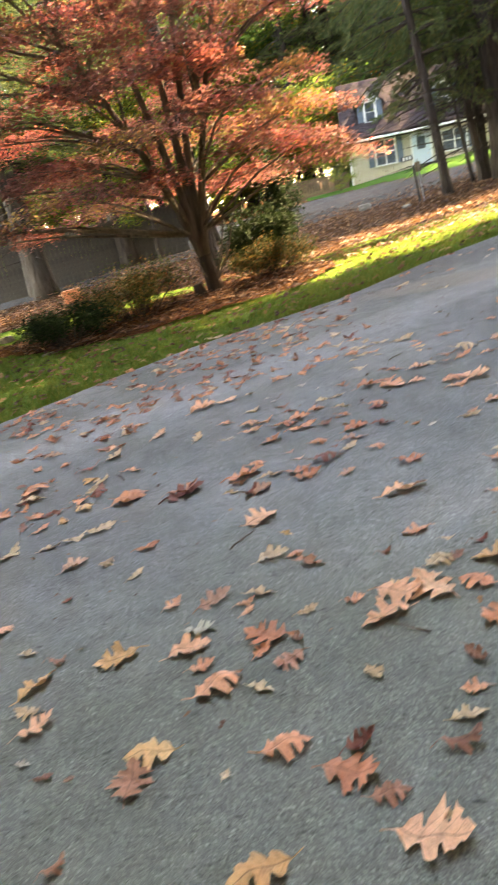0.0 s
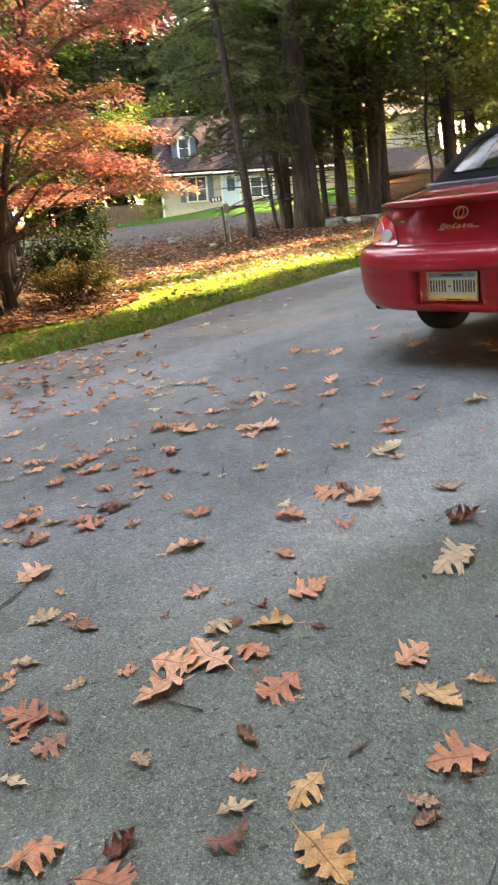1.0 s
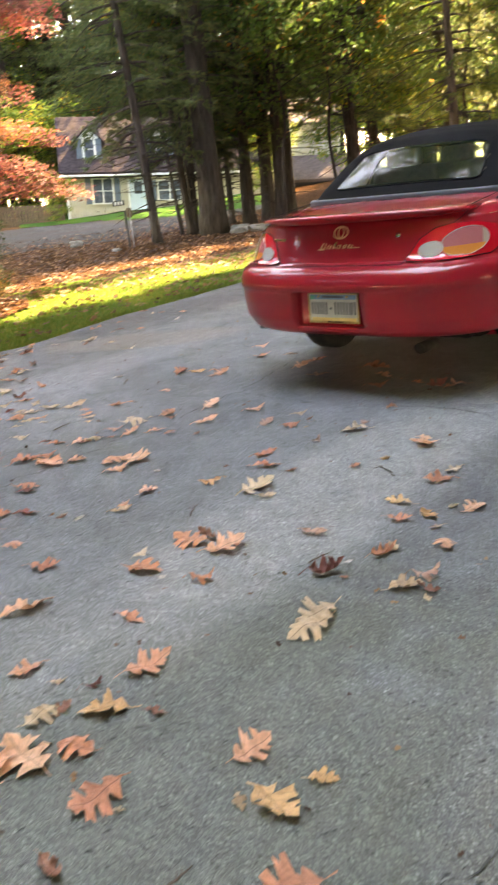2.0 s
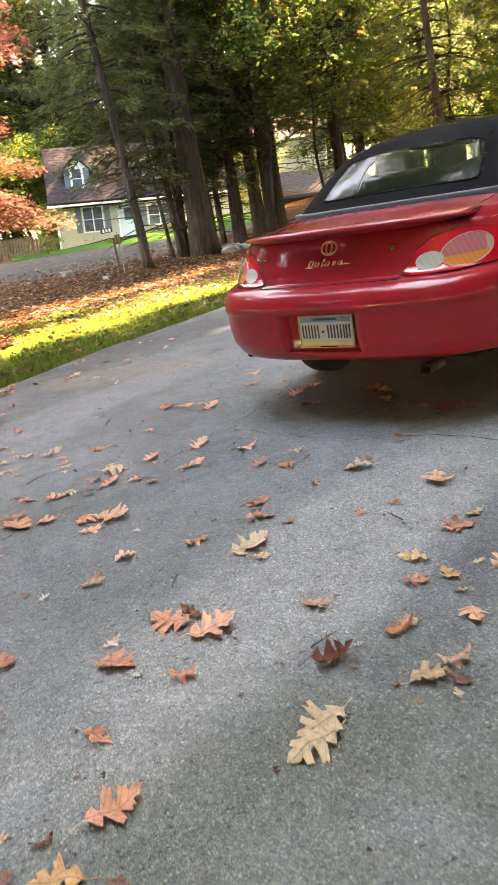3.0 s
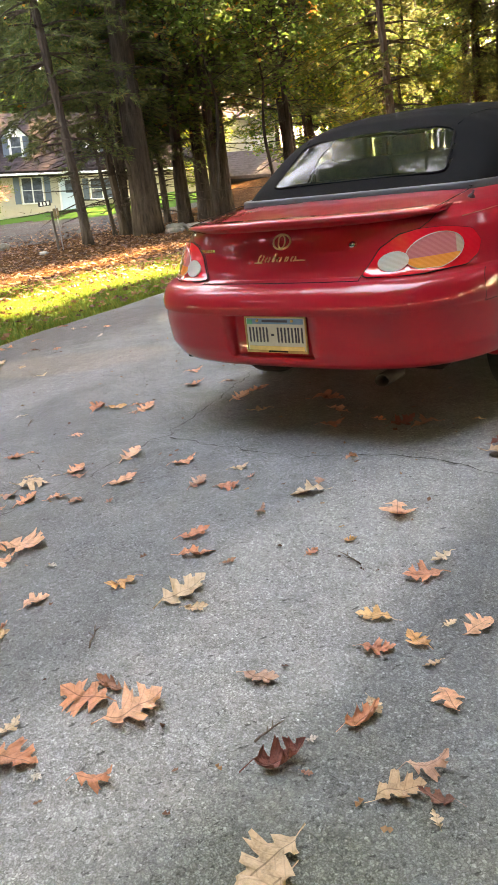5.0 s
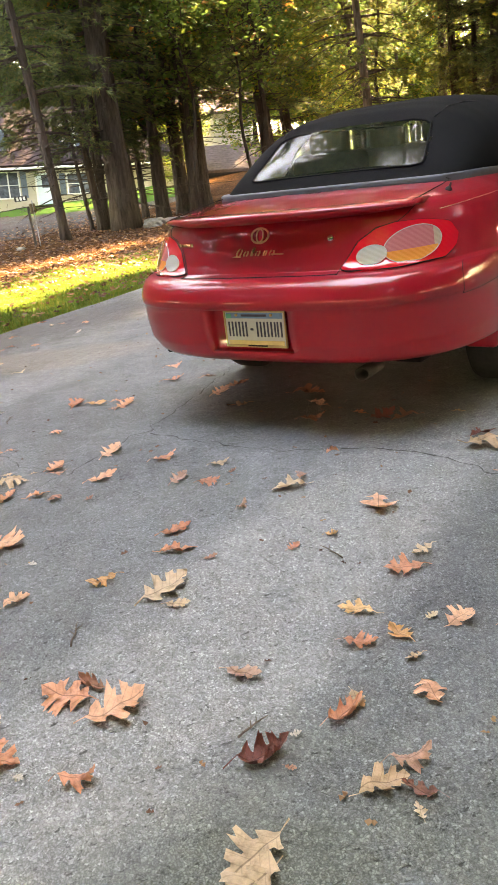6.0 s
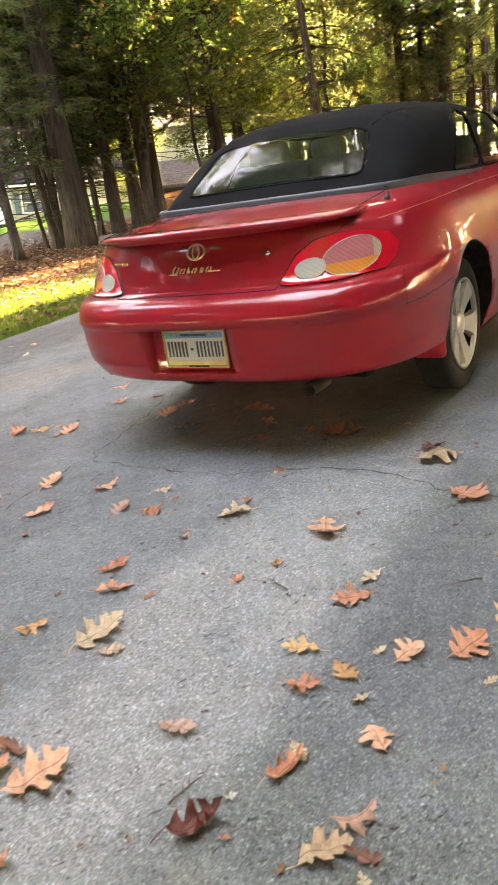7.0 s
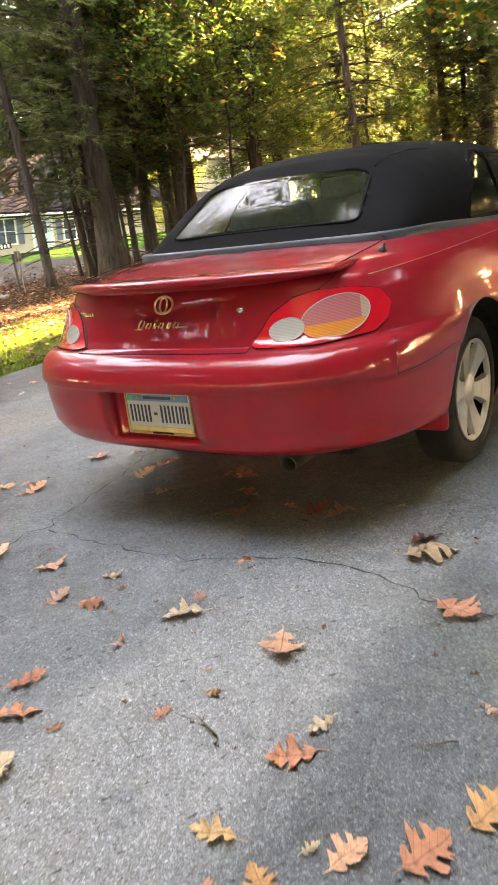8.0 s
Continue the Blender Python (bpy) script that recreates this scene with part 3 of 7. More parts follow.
def patch(outline, off, skirt=0.012, step=3.0, zstep=0.02):
    """A thin solid on the car's outline: outline in (a, z), standing out by off."""
    bm = bmesh.new()
    vs = [bm.verts.new((a, z * 100, 0)) for a, z in outline]
    bm.faces.new(vs)
    lo_a, hi_a = min(a for a, z in outline), max(a for a, z in outline)
    lo_z, hi_z = min(z for a, z in outline), max(z for a, z in outline)
    for a in spaced(lo_a, hi_a, step)[1:-1]:
        bmesh.ops.bisect_plane(bm, geom=bm.verts[:] + bm.edges[:] + bm.faces[:], plane_co=(a, 0, 0), plane_no=(1, 0, 0))
    for z in spaced(lo_z, hi_z, zstep)[1:-1]:
        bmesh.ops.bisect_plane(bm, geom=bm.verts[:] + bm.edges[:] + bm.faces[:], plane_co=(0, z * 100, 0), plane_no=(0, 1, 0))
    rim = [e for e in bm.edges if e.is_boundary]
    for e in rim:
        e.smooth = False
    out = bmesh.ops.extrude_edge_only(bm, edges=rim)
    low = {g for g in out["geom"] if isinstance(g, bmesh.types.BMVert)}
    for v in bm.verts:
        v.co = car_out(v.co.x, v.co.y / 100, off - skirt if v in low else off)
    bmesh.ops.recalc_face_normals(bm, faces=bm.faces)
    return bm


def on_tail(x, z):
    return (tail_angle(x, z), z)


def clipped(rx, rz, cuts, n=48):
    """Points of an ellipse round the origin, cut by straight lines (a, b, c): what has a u + b v < c falls away."""
    pts = [(rx * math.cos(k * math.tau / n), rz * math.sin(k * math.tau / n)) for k in range(n)]
    for a, b, c in cuts:
        kept = []
        for (u0, v0), (u1, v1) in zip(pts, pts[1:] + pts[:1]):
            d0, d1 = a * u0 + b * v0 - c, a * u1 + b * v1 - c
            if d0 >= 0:
                kept.append((u0, v0))
            if d0 * d1 < 0:
                t = d0 / (d0 - d1)
                kept.append((u0 + (u1 - u0) * t, v0 + (v1 - v0) * t))
        pts = kept
    return pts


def turned(pts, cx, cz, tilt):
    """The same, tilted by degrees and moved."""
    c, s = math.cos(radians(tilt)), math.sin(radians(tilt))
    return [(cx + u * c - v * s, cz + u * s + v * c) for u, v in pts]


def rounded(pts, r=0.25, n=4):
    """Rounds the corners of a closed outline."""
    out = []
    for i, p in enumerate(pts):
        a, b, c = (Vector(pts[i - 1]), Vector(p), Vector(pts[(i + 1) % len(pts)]))
        s, e = b.lerp(a, r), b.lerp(c, r)
        for k in range(n + 1):
            t = k / n
            out.append(tuple((1 - t) ** 2 * s + 2 * t * (1 - t) * b + t * t * e))
    return out


def groove(name, pts, parent, radius=0.0016, material=None, off=0.0005, label="", n=10):
    """A seam or stripe along points (a, z) of the outline."""
    line = []
    for (a0, z0), (a1, z1) in zip(pts, pts[1:]):
        line += [car_out(a0 + (a1 - a0) * k / n, z0 + (z1 - z0) * k / n, off) for k in range(n)]
    line.append(car_out(*pts[-1], off))
    return part(name, tube(bmesh.new(), line, radius, 5), material or M["black"], parent, label, True)


# the soft top
T_Y = [0.70, 0.74, 0.80, 0.88, 0.98, 1.08, 1.18, 1.30, 1.45, 1.65, 1.95, 2.3, 2.6, 2.8]
T_Z = [1.000, 1.03, 1.08, 1.14, 1.21, 1.28, 1.33, 1.36, 1.378, 1.39, 1.395, 1.39, 1.365, 1.34]
T_W = [0.56, 0.60, 0.635, 0.655, 0.665, 0.67, 0.675, 0.68, 0.685, 0.69, 0.69, 0.69, 0.68, 0.67]
T_BASE, T_POW = 0.965, 3.1


def top_z(x, y):
    """Height of the soft top over a place."""
    zt, w = float(np.interp(y, T_Y, T_Z)), float(np.interp(y, T_Y, T_W))
    t = min(1.0, abs(x) / w)
    return T_BASE + (zt - T_BASE) * (1 - t ** T_POW) ** (1 / T_POW)


def top_x(y, z):
    """Half width of the soft top at a height."""
    zt, w = float(np.interp(y, T_Y, T_Z)), float(np.interp(y, T_Y, T_W))
    t = min(1.0, max(0.0, (z - T_BASE) / (zt - T_BASE)))
    return w * (1 - t ** T_POW) ** (1 / T_POW)


def inside_outline(p, outline):
    x, y = p
    hit = False
    for (x0, y0), (x1, y1) in zip(outline, outline[1:] + outline[:1]):
        if (y0 > y) != (y1 > y) and x < x0 + (y - y0) / (y1 - y0) * (x1 - x0):
            hit = not hit
    return hit


# rear window in (x, y) over the deck, side windows in (y, z)
REAR_GLASS = rounded([(-0.475, 0.788), (0.475, 0.788), (0.42, 1.075), (-0.42, 1.075)], 0.12)
QUARTER_GLASS = rounded([(1.45, 0.99), (1.96, 0.99), (1.96, 1.30), (1.84, 1.30), (1.66, 1.24)], 0.2)
DOOR_GLASS = rounded([(2.0, 0.99), (3.0, 0.99), (2.72, 1.29), (2.0, 1.30)], 0.08)


def soft_top_mesh():
    bm = bmesh.new()
    ys = spaced(0.70, 2.8, 0.025)
    n = 48
    rows = []
    for y in ys:
        zt, w = float(np.interp(y, T_Y, T_Z)), float(np.interp(y, T_Y, T_W))
        row = []
        for k in range(n + 1):
            q = math.pi * k / n
            c, s = math.cos(q), math.sin(q)
            row.append(bm.verts.new((-w * math.copysign(abs(c) ** (2 / T_POW), c), y, T_BASE + (zt - T_BASE) * s ** (2 / T_POW))))
        rows.append(row)
    for a, b in zip(rows, rows[1:]):
        for k in range(n):
            f = (a[k], a[k + 1], b[k + 1], b[k])
            c = sum((v.co for v in f), Vector()) / 4
            if inside_outline((c.x, c.y), REAR_GLASS) and c.z > T_BASE + 0.04:
                continue
            if abs(c.x) > 0.4 and (inside_outline((c.y, c.z), QUARTER_GLASS) or inside_outline((c.y, c.z), DOOR_GLASS)):
                continue
            bm.faces.new(f)
    bmesh.ops.delete(bm, geom=[v for v in bm.verts if not v.link_faces], context="VERTS")
    bmesh.ops.recalc_face_normals(bm, faces=bm.faces)
    return bm


def pane(outline, place, off):
    """A pane that follows the soft top, from a flat outline."""
    bm = bmesh.new()
    bm.faces.new([bm.verts.new((u, v, 0)) for u, v in outline])
    us, vs = [p[0] for p in outline], [p[1] for p in outline]
    for u in spaced(min(us), max(us), 0.06)[1:-1]:
        bmesh.ops.bisect_plane(bm, geom=bm.verts[:] + bm.edges[:] + bm.faces[:], plane_co=(u, 0, 0), plane_no=(1, 0, 0))
    for v in spaced(min(vs), max(vs), 0.05)[1:-1]:
        bmesh.ops.bisect_plane(bm, geom=bm.verts[:] + bm.edges[:] + bm.faces[:], plane_co=(0, v, 0), plane_no=(0, 1, 0))
    for v in bm.verts:
        v.co = place(v.co.x, v.co.y, off)
    bmesh.ops.recalc_face_normals(bm, faces=bm.faces)
    return bm


def over_tail(x, y, off):
    d = 0.004
    nx, ny = (top_z(x + d, y) - top_z(x - d, y)) / (2 * d), (top_z(x, y + d) - top_z(x, y - d)) / (2 * d)
    return Vector((x, y, top_z(x, y))) + Vector((-nx, -ny, 1)).normalized() * off


def wheel(parent, x, y, side):
    w = thing("wheel", pose(0, 0, 0), "", "")
    w.parent = parent
    w.matrix_local = pose(x, y, 0.314, 0, 90 * side, 0) @ Matrix.Diagonal((0.963, 0.963, 0.76, 1))
    tyre = bmesh.new()
    lathe(tyre, [(0.222, -0.10), (0.30, -0.108), (0.318, -0.095), (0.326, -0.07), (0.326, 0.07), (0.318, 0.095), (0.30, 0.108), (0.255, 0.112), (0.222, 0.10)], 56, closed=True)
    part("tyre", tyre, M["rubber"], w, "black rubber tyre", True)
    rim = bmesh.new()
    lathe(rim, [(0.222, 0.10), (0.226, 0.112), (0.216, 0.112), (0.208, 0.100), (0.205, 0.085)], 56)
    well = bmesh.new()
    lathe(well, [(0.205, 0.085), (0.202, 0.03), (0.20, -0.09), (0.222, -0.10)], 56)
    part("rim_well", well, M["under"], w, "dark inside of the rim", True)
    part("rim", rim, M["alloy"], w, "silver alloy rim", True)
    dark = bmesh.new()
    lathe(dark, [(0.001, -0.02), (0.20, -0.02), (0.20, -0.03), (0.001, -0.03)], 32)
    part("brake_disc", dark, M["under"], w)
    for k in range(6):
        bm = bmesh.new()
        rows = []
        for r, hw, h in ((0.03, 0.036, 0.078), (0.08, 0.040, 0.080), (0.13, 0.047, 0.088), (0.18, 0.062, 0.098), (0.212, 0.088, 0.106)):
            rows.append([bm.verts.new(v) for v in ((r, -hw, h - 0.03), (r, -hw * 0.8, h), (r, hw * 0.8, h), (r, hw, h - 0.03))])
        for a, b in zip(rows, rows[1:]):
            for i in range(3):
                bm.faces.new((a[i], a[i + 1], b[i + 1], b[i]))
        bmesh.ops.recalc_face_normals(bm, faces=bm.faces)
        bmesh.ops.rotate(bm, cent=(0, 0, 0), matrix=Matrix.Rotation(k * math.tau / 6 + 0.3, 3, "Z"), verts=bm.verts)
        part("spoke", bm, M["alloy"], w)
    cap = bmesh.new()
    lathe(cap, [(0.001, 0.098), (0.028, 0.097), (0.034, 0.094), (0.060, 0.090), (0.070, 0.082), (0.074, 0.05)], 32)
    part("hub_cap", cap, M["alloy"], w, "", True)
    return w


def build_car():
    car = thing("car", CAR, "dark red convertible car with raised black canvas top, parked", "car")
    cutters = []
    for y in (1.03, 3.70):
        for s in (-1, 1):
            c = bmesh.new()
            bmesh.ops.create_cone(c, cap_ends=True, segments=56, radius1=0.372, radius2=0.372, depth=0.5, matrix=pose(s * 0.82, y, 0.335, 0, 90, 0))
            cutters.append(c)
    c = bmesh.new()
    box(c, (0.43, 0.2, 0.192), (-0.008, -0.083, 0.481), 0.012)
    cutters.append(c)
    me = cut(shell(), cutters)
    whole = bmesh.new()
    whole.from_mesh(me)
    bmesh.ops.bisect_plane(whole, geom=whole.verts[:] + whole.edges[:] + whole.faces[:], plane_co=(0, 0, 0.7005), plane_no=(0, 0, 1))
    bmesh.ops.bisect_plane(whole, geom=whole.verts[:] + whole.edges[:] + whole.faces[:], plane_co=(0, 0.655, 0), plane_no=(0, 1, 0))

    whole.normal_update()
    normals = {tuple(round(c, 5) for c in v.co): v.normal.copy() for v in whole.verts}

    def piece(name, keep, label, parent=car):
        bm = whole.copy()
        bmesh.ops.delete(bm, geom=[f for f in bm.faces if not keep(f, f.calc_center_median())], context="FACES")
        ob = part(name, bm, M["paint"], parent, label)
        ob.data.materials.append(M["under"])
        ob.data.materials.append(M["interior"])
        for p in ob.data.polygons:
            p.use_smooth = True
            if p.material_index == 1 and abs(p.center.x) < 0.3 and p.center.y < 0.3:
                p.material_index = 0
        ob.data.normals_split_custom_set_from_vertices([normals[tuple(round(c, 5) for c in v.co)] for v in ob.data.vertices])
        return ob

    def lid_half(c):
        return float(np.interp(c.z, [0.715, 0.87, 0.93, 1.0], [0.41, 0.585, 0.625, 0.63]))

    def which(f, c):
        if c.z > 1.001:
            return "well"
        if c.z < 0.7005:
            return "bumper" if c.y < 0.655 else "body"
        return "lid" if c.y < 0.80 and abs(c.x) < lid_half(c) else "body"

    bumper = piece("rear_bumper", lambda f, c: which(f, c) == "bumper", "dark red moulded rear bumper")
    lid = piece("trunk_lid", lambda f, c: which(f, c) == "lid", "dark red closed trunk lid")
    body = piece("body", lambda f, c: which(f, c) == "body", "glossy dark red body")
    well = piece("cabin_floor", lambda f, c: which(f, c) == "well", "")
    for p in well.data.polygons:
        p.material_index = 2
    whole.free()

    # seams
    for s in (-1, 1):
        groove("lid_seam", [(s * a, z) for a, z in (on_tail(0.396, 0.704), on_tail(0.415, 0.755), on_tail(0.448, 0.815), on_tail(0.51, 0.860), on_tail(0.583, 0.875), on_tail(0.62, 0.925))], lid)
    groove("bumper_seam", [on_tail(x, 0.7025) for x in (-0.40, -0.2, 0, 0.2, 0.40)], bumper, 0.0025)
    for s in (-1, 1):
        groove("bumper_seam", [(s * 60, 0.70), (s * 61, 0.64), (s * 61.5, 0.575)], bumper, 0.0012)
        groove("bumper_seam", [(s * 61.5, 0.575), (s * 70, 0.578), (s * 84, 0.60)], bumper, 0.0012)
        line = [Vector((s * x, y, z)) for x, y, z in ((0.625, 0.285, 0.945), (0.632, 0.45, 0.966), (0.636, 0.60, 0.983), (0.632, 0.70, 0.996), (0.60, 0.725, 1.0))]
        part("lid_seam", tube(bmesh.new(), line, 0.0022, 5), M["black"], lid)
        groove("pin_stripe", [(s * 52, 0.90), (s * 70, 0.915), (s * 90, 0.926), (s * 140, 0.935), (s * 330, 0.93)], body, 0.0016, M["frame_gold"], 0.0008, "thin dull gold pin stripe")
        groove("door_seam", [(s * 172, 0.93), (s * 176, 0.7), (s * 182, 0.30)], body)
        groove("flank_moulding", [(s * 150, 0.52), (s * 200, 0.515), (s * 300, 0.51)], body, 0.012, M["paint"], 0.0, "dark red side moulding")

    # spoiler
    bm = bmesh.new()
    rows = []
    for k in range(33):
        x = -0.645 + 1.29 * k / 32
        u = abs(x) / 0.645
        y = 0.030 + 0.24 * u ** 2.3
        z = 0.945 - 0.008 * u ** 2
        th = 0.030 * (1 - 0.75 * u ** 6)
        rows.append([bm.verts.new((x, y + dy, z + dz)) for dy, dz in ((0, 0), (0.012, 0.012 * th / 0.03), (0.07, 0.014), (0.17, 0.012), (0.17, -0.02), (0.075, -th * 0.9), (0.03, -th), (0.004, -0.010))])
    for a, b in zip(rows, rows[1:]):
        for i in range(8):
            j = (i + 1) % 8
            bm.faces.new((a[i], a[j], b[j], b[i]))
    bm.faces.new(rows[0])
    bm.faces.new(list(reversed(rows[-1])))
    bmesh.ops.recalc_face_normals(bm, faces=bm.faces)
    part("spoiler", bm, M["paint"], car, "dark red lip spoiler on the trunk edge", True)

    # tail lamps
    for s in (-1, 1):
        outline = [on_tail(0.402, 0.706), on_tail(0.420, 0.751), on_tail(0.452, 0.81), on_tail(0.512, 0.854), on_tail(0.575, 0.869), on_tail(0.664, 0.868), on_tail(0.738, 0.850), on_tail(0.768, 0.80), on_tail(0.768, 0.755), on_tail(0.745, 0.716), on_tail(0.62, 0.704)]
        outline = rounded(outline, 0.2, 3)
        lamp = part("tail_lamp", patch([(s * a, z) for a, z in outline], 0.010, 0.03), M["lens_red"], car, "red tail lamp with clear and amber lenses", True)
        rim = [car_out(s * a, z, 0.006) for a, z in outline]
        part("gasket", tube(bmesh.new(), rim + rim[:1], 0.0035, 5, False), M["black"], lamp)
        small = clipped(4.6, 3.4, [])
        part("reversing_lens", patch([(s * a, z / 100) for a, z in turned(small, 25.8, 75.6, 14)], 0.016, 0.02, 1.0, 0.008), M["lens_clear"], lamp, "clear oval reversing lens", True)
        for name, cuts, mat, txt in (("stop_lens", [(0.2, 1, -1.7), (-1, 0.25, -7.6)], "lens_pink", "ribbed rose upper lens"), ("turn_lens", [(-0.2, -1, 1.7), (-1, -0.3, -7.0)], "lens_amber", "ribbed amber lower lens"),
                                     ("side_lens", [(1, -0.25, 7.6), (0.2, 1, -1.7)], "lens_side", "clear ribbed end of the oval lens"), ("side_lens", [(1, 0.3, 7.0), (-0.2, -1, 1.7)], "lens_side", "clear ribbed end of the oval lens")):
            part(name, patch([(s * a, z / 100) for a, z in turned(clipped(10.3, 6.3, cuts), 39.6, 78.2, 14)], 0.015, 0.02, 1.5, 0.01), M[mat], lamp, txt, True)
        for rx, rz, cx, cz in ((4.7, 3.5, 25.8, 75.6), (10.4, 6.4, 39.6, 78.2)):
            ring = [car_out(s * a, z / 100, 0.015) for a, z in turned(clipped(rx, rz, []), cx, cz, 14)]
            part("lens_ring", tube(bmesh.new(), ring + ring[:1], 0.0019, 5, False), M["lens_clear"], lamp, "", True)

    # number plate, badges, lock
    plate = part("number_plate", box(bmesh.new(), (0.305, 0.006, 0.152), (0, 0.0, 0.483), 0.0025), M["plate"], car, "white plate with blue and yellow bands and illegible bars")
    part("band", box(bmesh.new(), (0.288, 0.003, 0.024), (0, -0.0035, 0.543)), M["plate_blue"], plate)
    part("band", box(bmesh.new(), (0.288, 0.003, 0.022), (0, -0.0035, 0.422)), M["plate_yellow"], plate)
    part("sticker", box(bmesh.new(), (0.026, 0.003, 0.020), (-0.132, -0.0055, 0.541)), M["plate_green"], plate)
    part("state_bar", box(bmesh.new(), (0.13, 0.003, 0.010), (0.0, -0.0055, 0.544)), M["plate_ink"], plate)
    part("frame_bar", box(bmesh.new(), (0.10, 0.003, 0.006), (0.01, -0.0095, 0.4115)), M["black"], plate)
    for x in (-0.118, -0.082, -0.046, 0.030, 0.066, 0.102, 0.134):
        for d in (-0.009, 0.009):
            part("character_bar", box(bmesh.new(), (0.0082, 0.003, 0.066), (x - 0.008 + d, -0.0035, 0.483), 0.001), M["plate_ink"], plate)
    part("dash_bar", box(bmesh.new(), (0.014, 0.003, 0.010), (-0.016, -0.0035, 0.483)), M["plate_ink"], plate)
    fr = bmesh.new()
    for size, at in (((0.318, 0.010, 0.007), (0, -0.003, 0.5605)), ((0.318, 0.010, 0.011), (0, -0.003, 0.409)), ((0.007, 0.010, 0.145), (-0.1555, -0.003, 0.4865)), ((0.007, 0.010, 0.145), (0.1555, -0.003, 0.4865))):
        box(fr, size, at, 0.002)
    part("plate_frame", fr, M["frame_gold"], plate, "dull gold plate frame")
    for x in (-0.09, 0.09):
        b = bmesh.new()
        bmesh.ops.create_cone(b, cap_ends=True, segments=12, radius1=0.007, radius2=0.006, depth=0.008, matrix=pose(x, -0.006, 0.546, 90, 0, 0))
        part("screw", b, M["frame_gold"], plate)

    def ring_badge(cx, cz, rx, rz):
        pts = []
        for k in range(29):
            q = k * math.tau / 28
            x, z = cx + rx * math.cos(q), cz + rz * math.sin(q)
            pts.append(car_out(tail_angle(x, z), z, 0.004))
        return pts

    bm = bmesh.new()
    tube(bm, ring_badge(0.0, 0.862, 0.043, 0.030), 0.0045, 6, False)
    part("badge", bm, M["gold"], car, "gold oval ring badge", True)
    part("badge_core", tube(bmesh.new(), ring_badge(0.0, 0.862, 0.017, 0.026), 0.0036, 6, False), M["gold"], car, "gold inner ring of the badge", True)
    bm = bmesh.new()
    for x0, h, w in ((-0.104, 0.030, 0.013), (-0.066, 0.019, 0.011), (-0.034, 0.034, 0.005), (-0.006, 0.019, 0.011), (0.032, 0.019, 0.007), (0.066, 0.019, 0.011)):
        for d in (-1, 1):
            tube(bm, [car_out(tail_angle(x0 + d * w * (1 - abs(2 * t - 1) * 0.45) + h * t * 0.45, 0.783 + h * t), 0.783 + h * t, 0.003) for t in (0, 0.33, 0.66, 1)], 0.0034, 6)
    tube(bm, [car_out(tail_angle(x, 0.781), 0.781, 0.003) for x in (-0.132, -0.115, -0.09)], [0.002, 0.0035, 0.0035], 6)
    tube(bm, [car_out(tail_angle(x, 0.786), 0.786, 0.003) for x in (0.07, 0.10, 0.128)], [0.0035, 0.0035, 0.0018], 6)
    part("script_badge", bm, M["gold"], car, "gold slanted strokes in a row", True)
    bm = bmesh.new()
    for k in range(6):
        x = -0.475 + k * 0.0175
        p = car_out(tail_angle(x, 0.835), 0.835, 0.002)
        box(bm, (0.010, 0.005, 0.014), p, 0.001)
    part("small_badge", bm, M["gold"], car, "gold row of small bars")
    p, q = car_out(tail_angle(0.335, 0.835), 0.835, -0.004), car_out(tail_angle(0.335, 0.835), 0.835, 0.006)
    part("trunk_lock", tube(bmesh.new(), [p, q], 0.013, 18), M["chrome"], lid, "round chrome lock", True)
    p, r = car_out(tail_angle(0.335, 0.835), 0.835, 0.002), car_out(tail_angle(0.335, 0.835), 0.835, 0.0045)
    part("lock_ring", tube(bmesh.new(), [p, r], 0.019, 18), M["paint"], lid)

    # soft top, glass, trim
    soft = part("soft_top", soft_top_mesh(), M["fabric"], car, "black canvas convertible top, raised", True)
    part("rear_window", pane(REAR_GLASS, over_tail, 0.002), M["window"], soft, "tinted glass rear window", True)
    edge = [over_tail(x, y, 0.003) for x, y in REAR_GLASS]
    part("window_seal", tube(bmesh.new(), edge + edge[:1], 0.006, 6, False), M["fabric"], soft, "", True)
    for s in (-1, 1):
        for name, outline in (("quarter_window", QUARTER_GLASS), ("door_window", DOOR_GLASS)):
            part(name, pane(outline, lambda y, z, off, s=s: Vector((s * (top_x(y, z) + off), y, z)), -0.004), M["window"], soft, "tinted side glass", True)
            rim = [Vector((s * (top_x(y, z) + 0.001), y, z)) for y, z in outline]
            part("window_seal", tube(bmesh.new(), rim + rim[:1], 0.007, 6, False), M["fabric"], soft, "", True)
        fold = [Vector((s * 0.42, 1.10, top_z(0.42, 1.10) + 0.003)), Vector((s * 0.44, 1.22, top_z(0.44, 1.22) + 0.003)), Vector((s * 0.47, 1.36, top_z(0.47, 1.36) + 0.003)), Vector((s * 0.50, 1.50, top_z(0.50, 1.50) + 0.002))]
        part("top_seam", tube(bmesh.new(), fold, 0.003, 6), M["black"], soft, "", True)
    base = []
    for y in reversed(spaced(0.74, 1.9, 0.05)):
        base.append((float(np.interp(y, T_Y, T_W)) + 0.006, y))
    loop = [(x, y) for x, y in base] + [(0.52, 0.705), (0.40, 0.690), (0.2, 0.682), (0.0, 0.68)]
    loop += [(-x, y) for x, y in reversed(loop[:-1])]
    bm = bmesh.new()
    rows = []
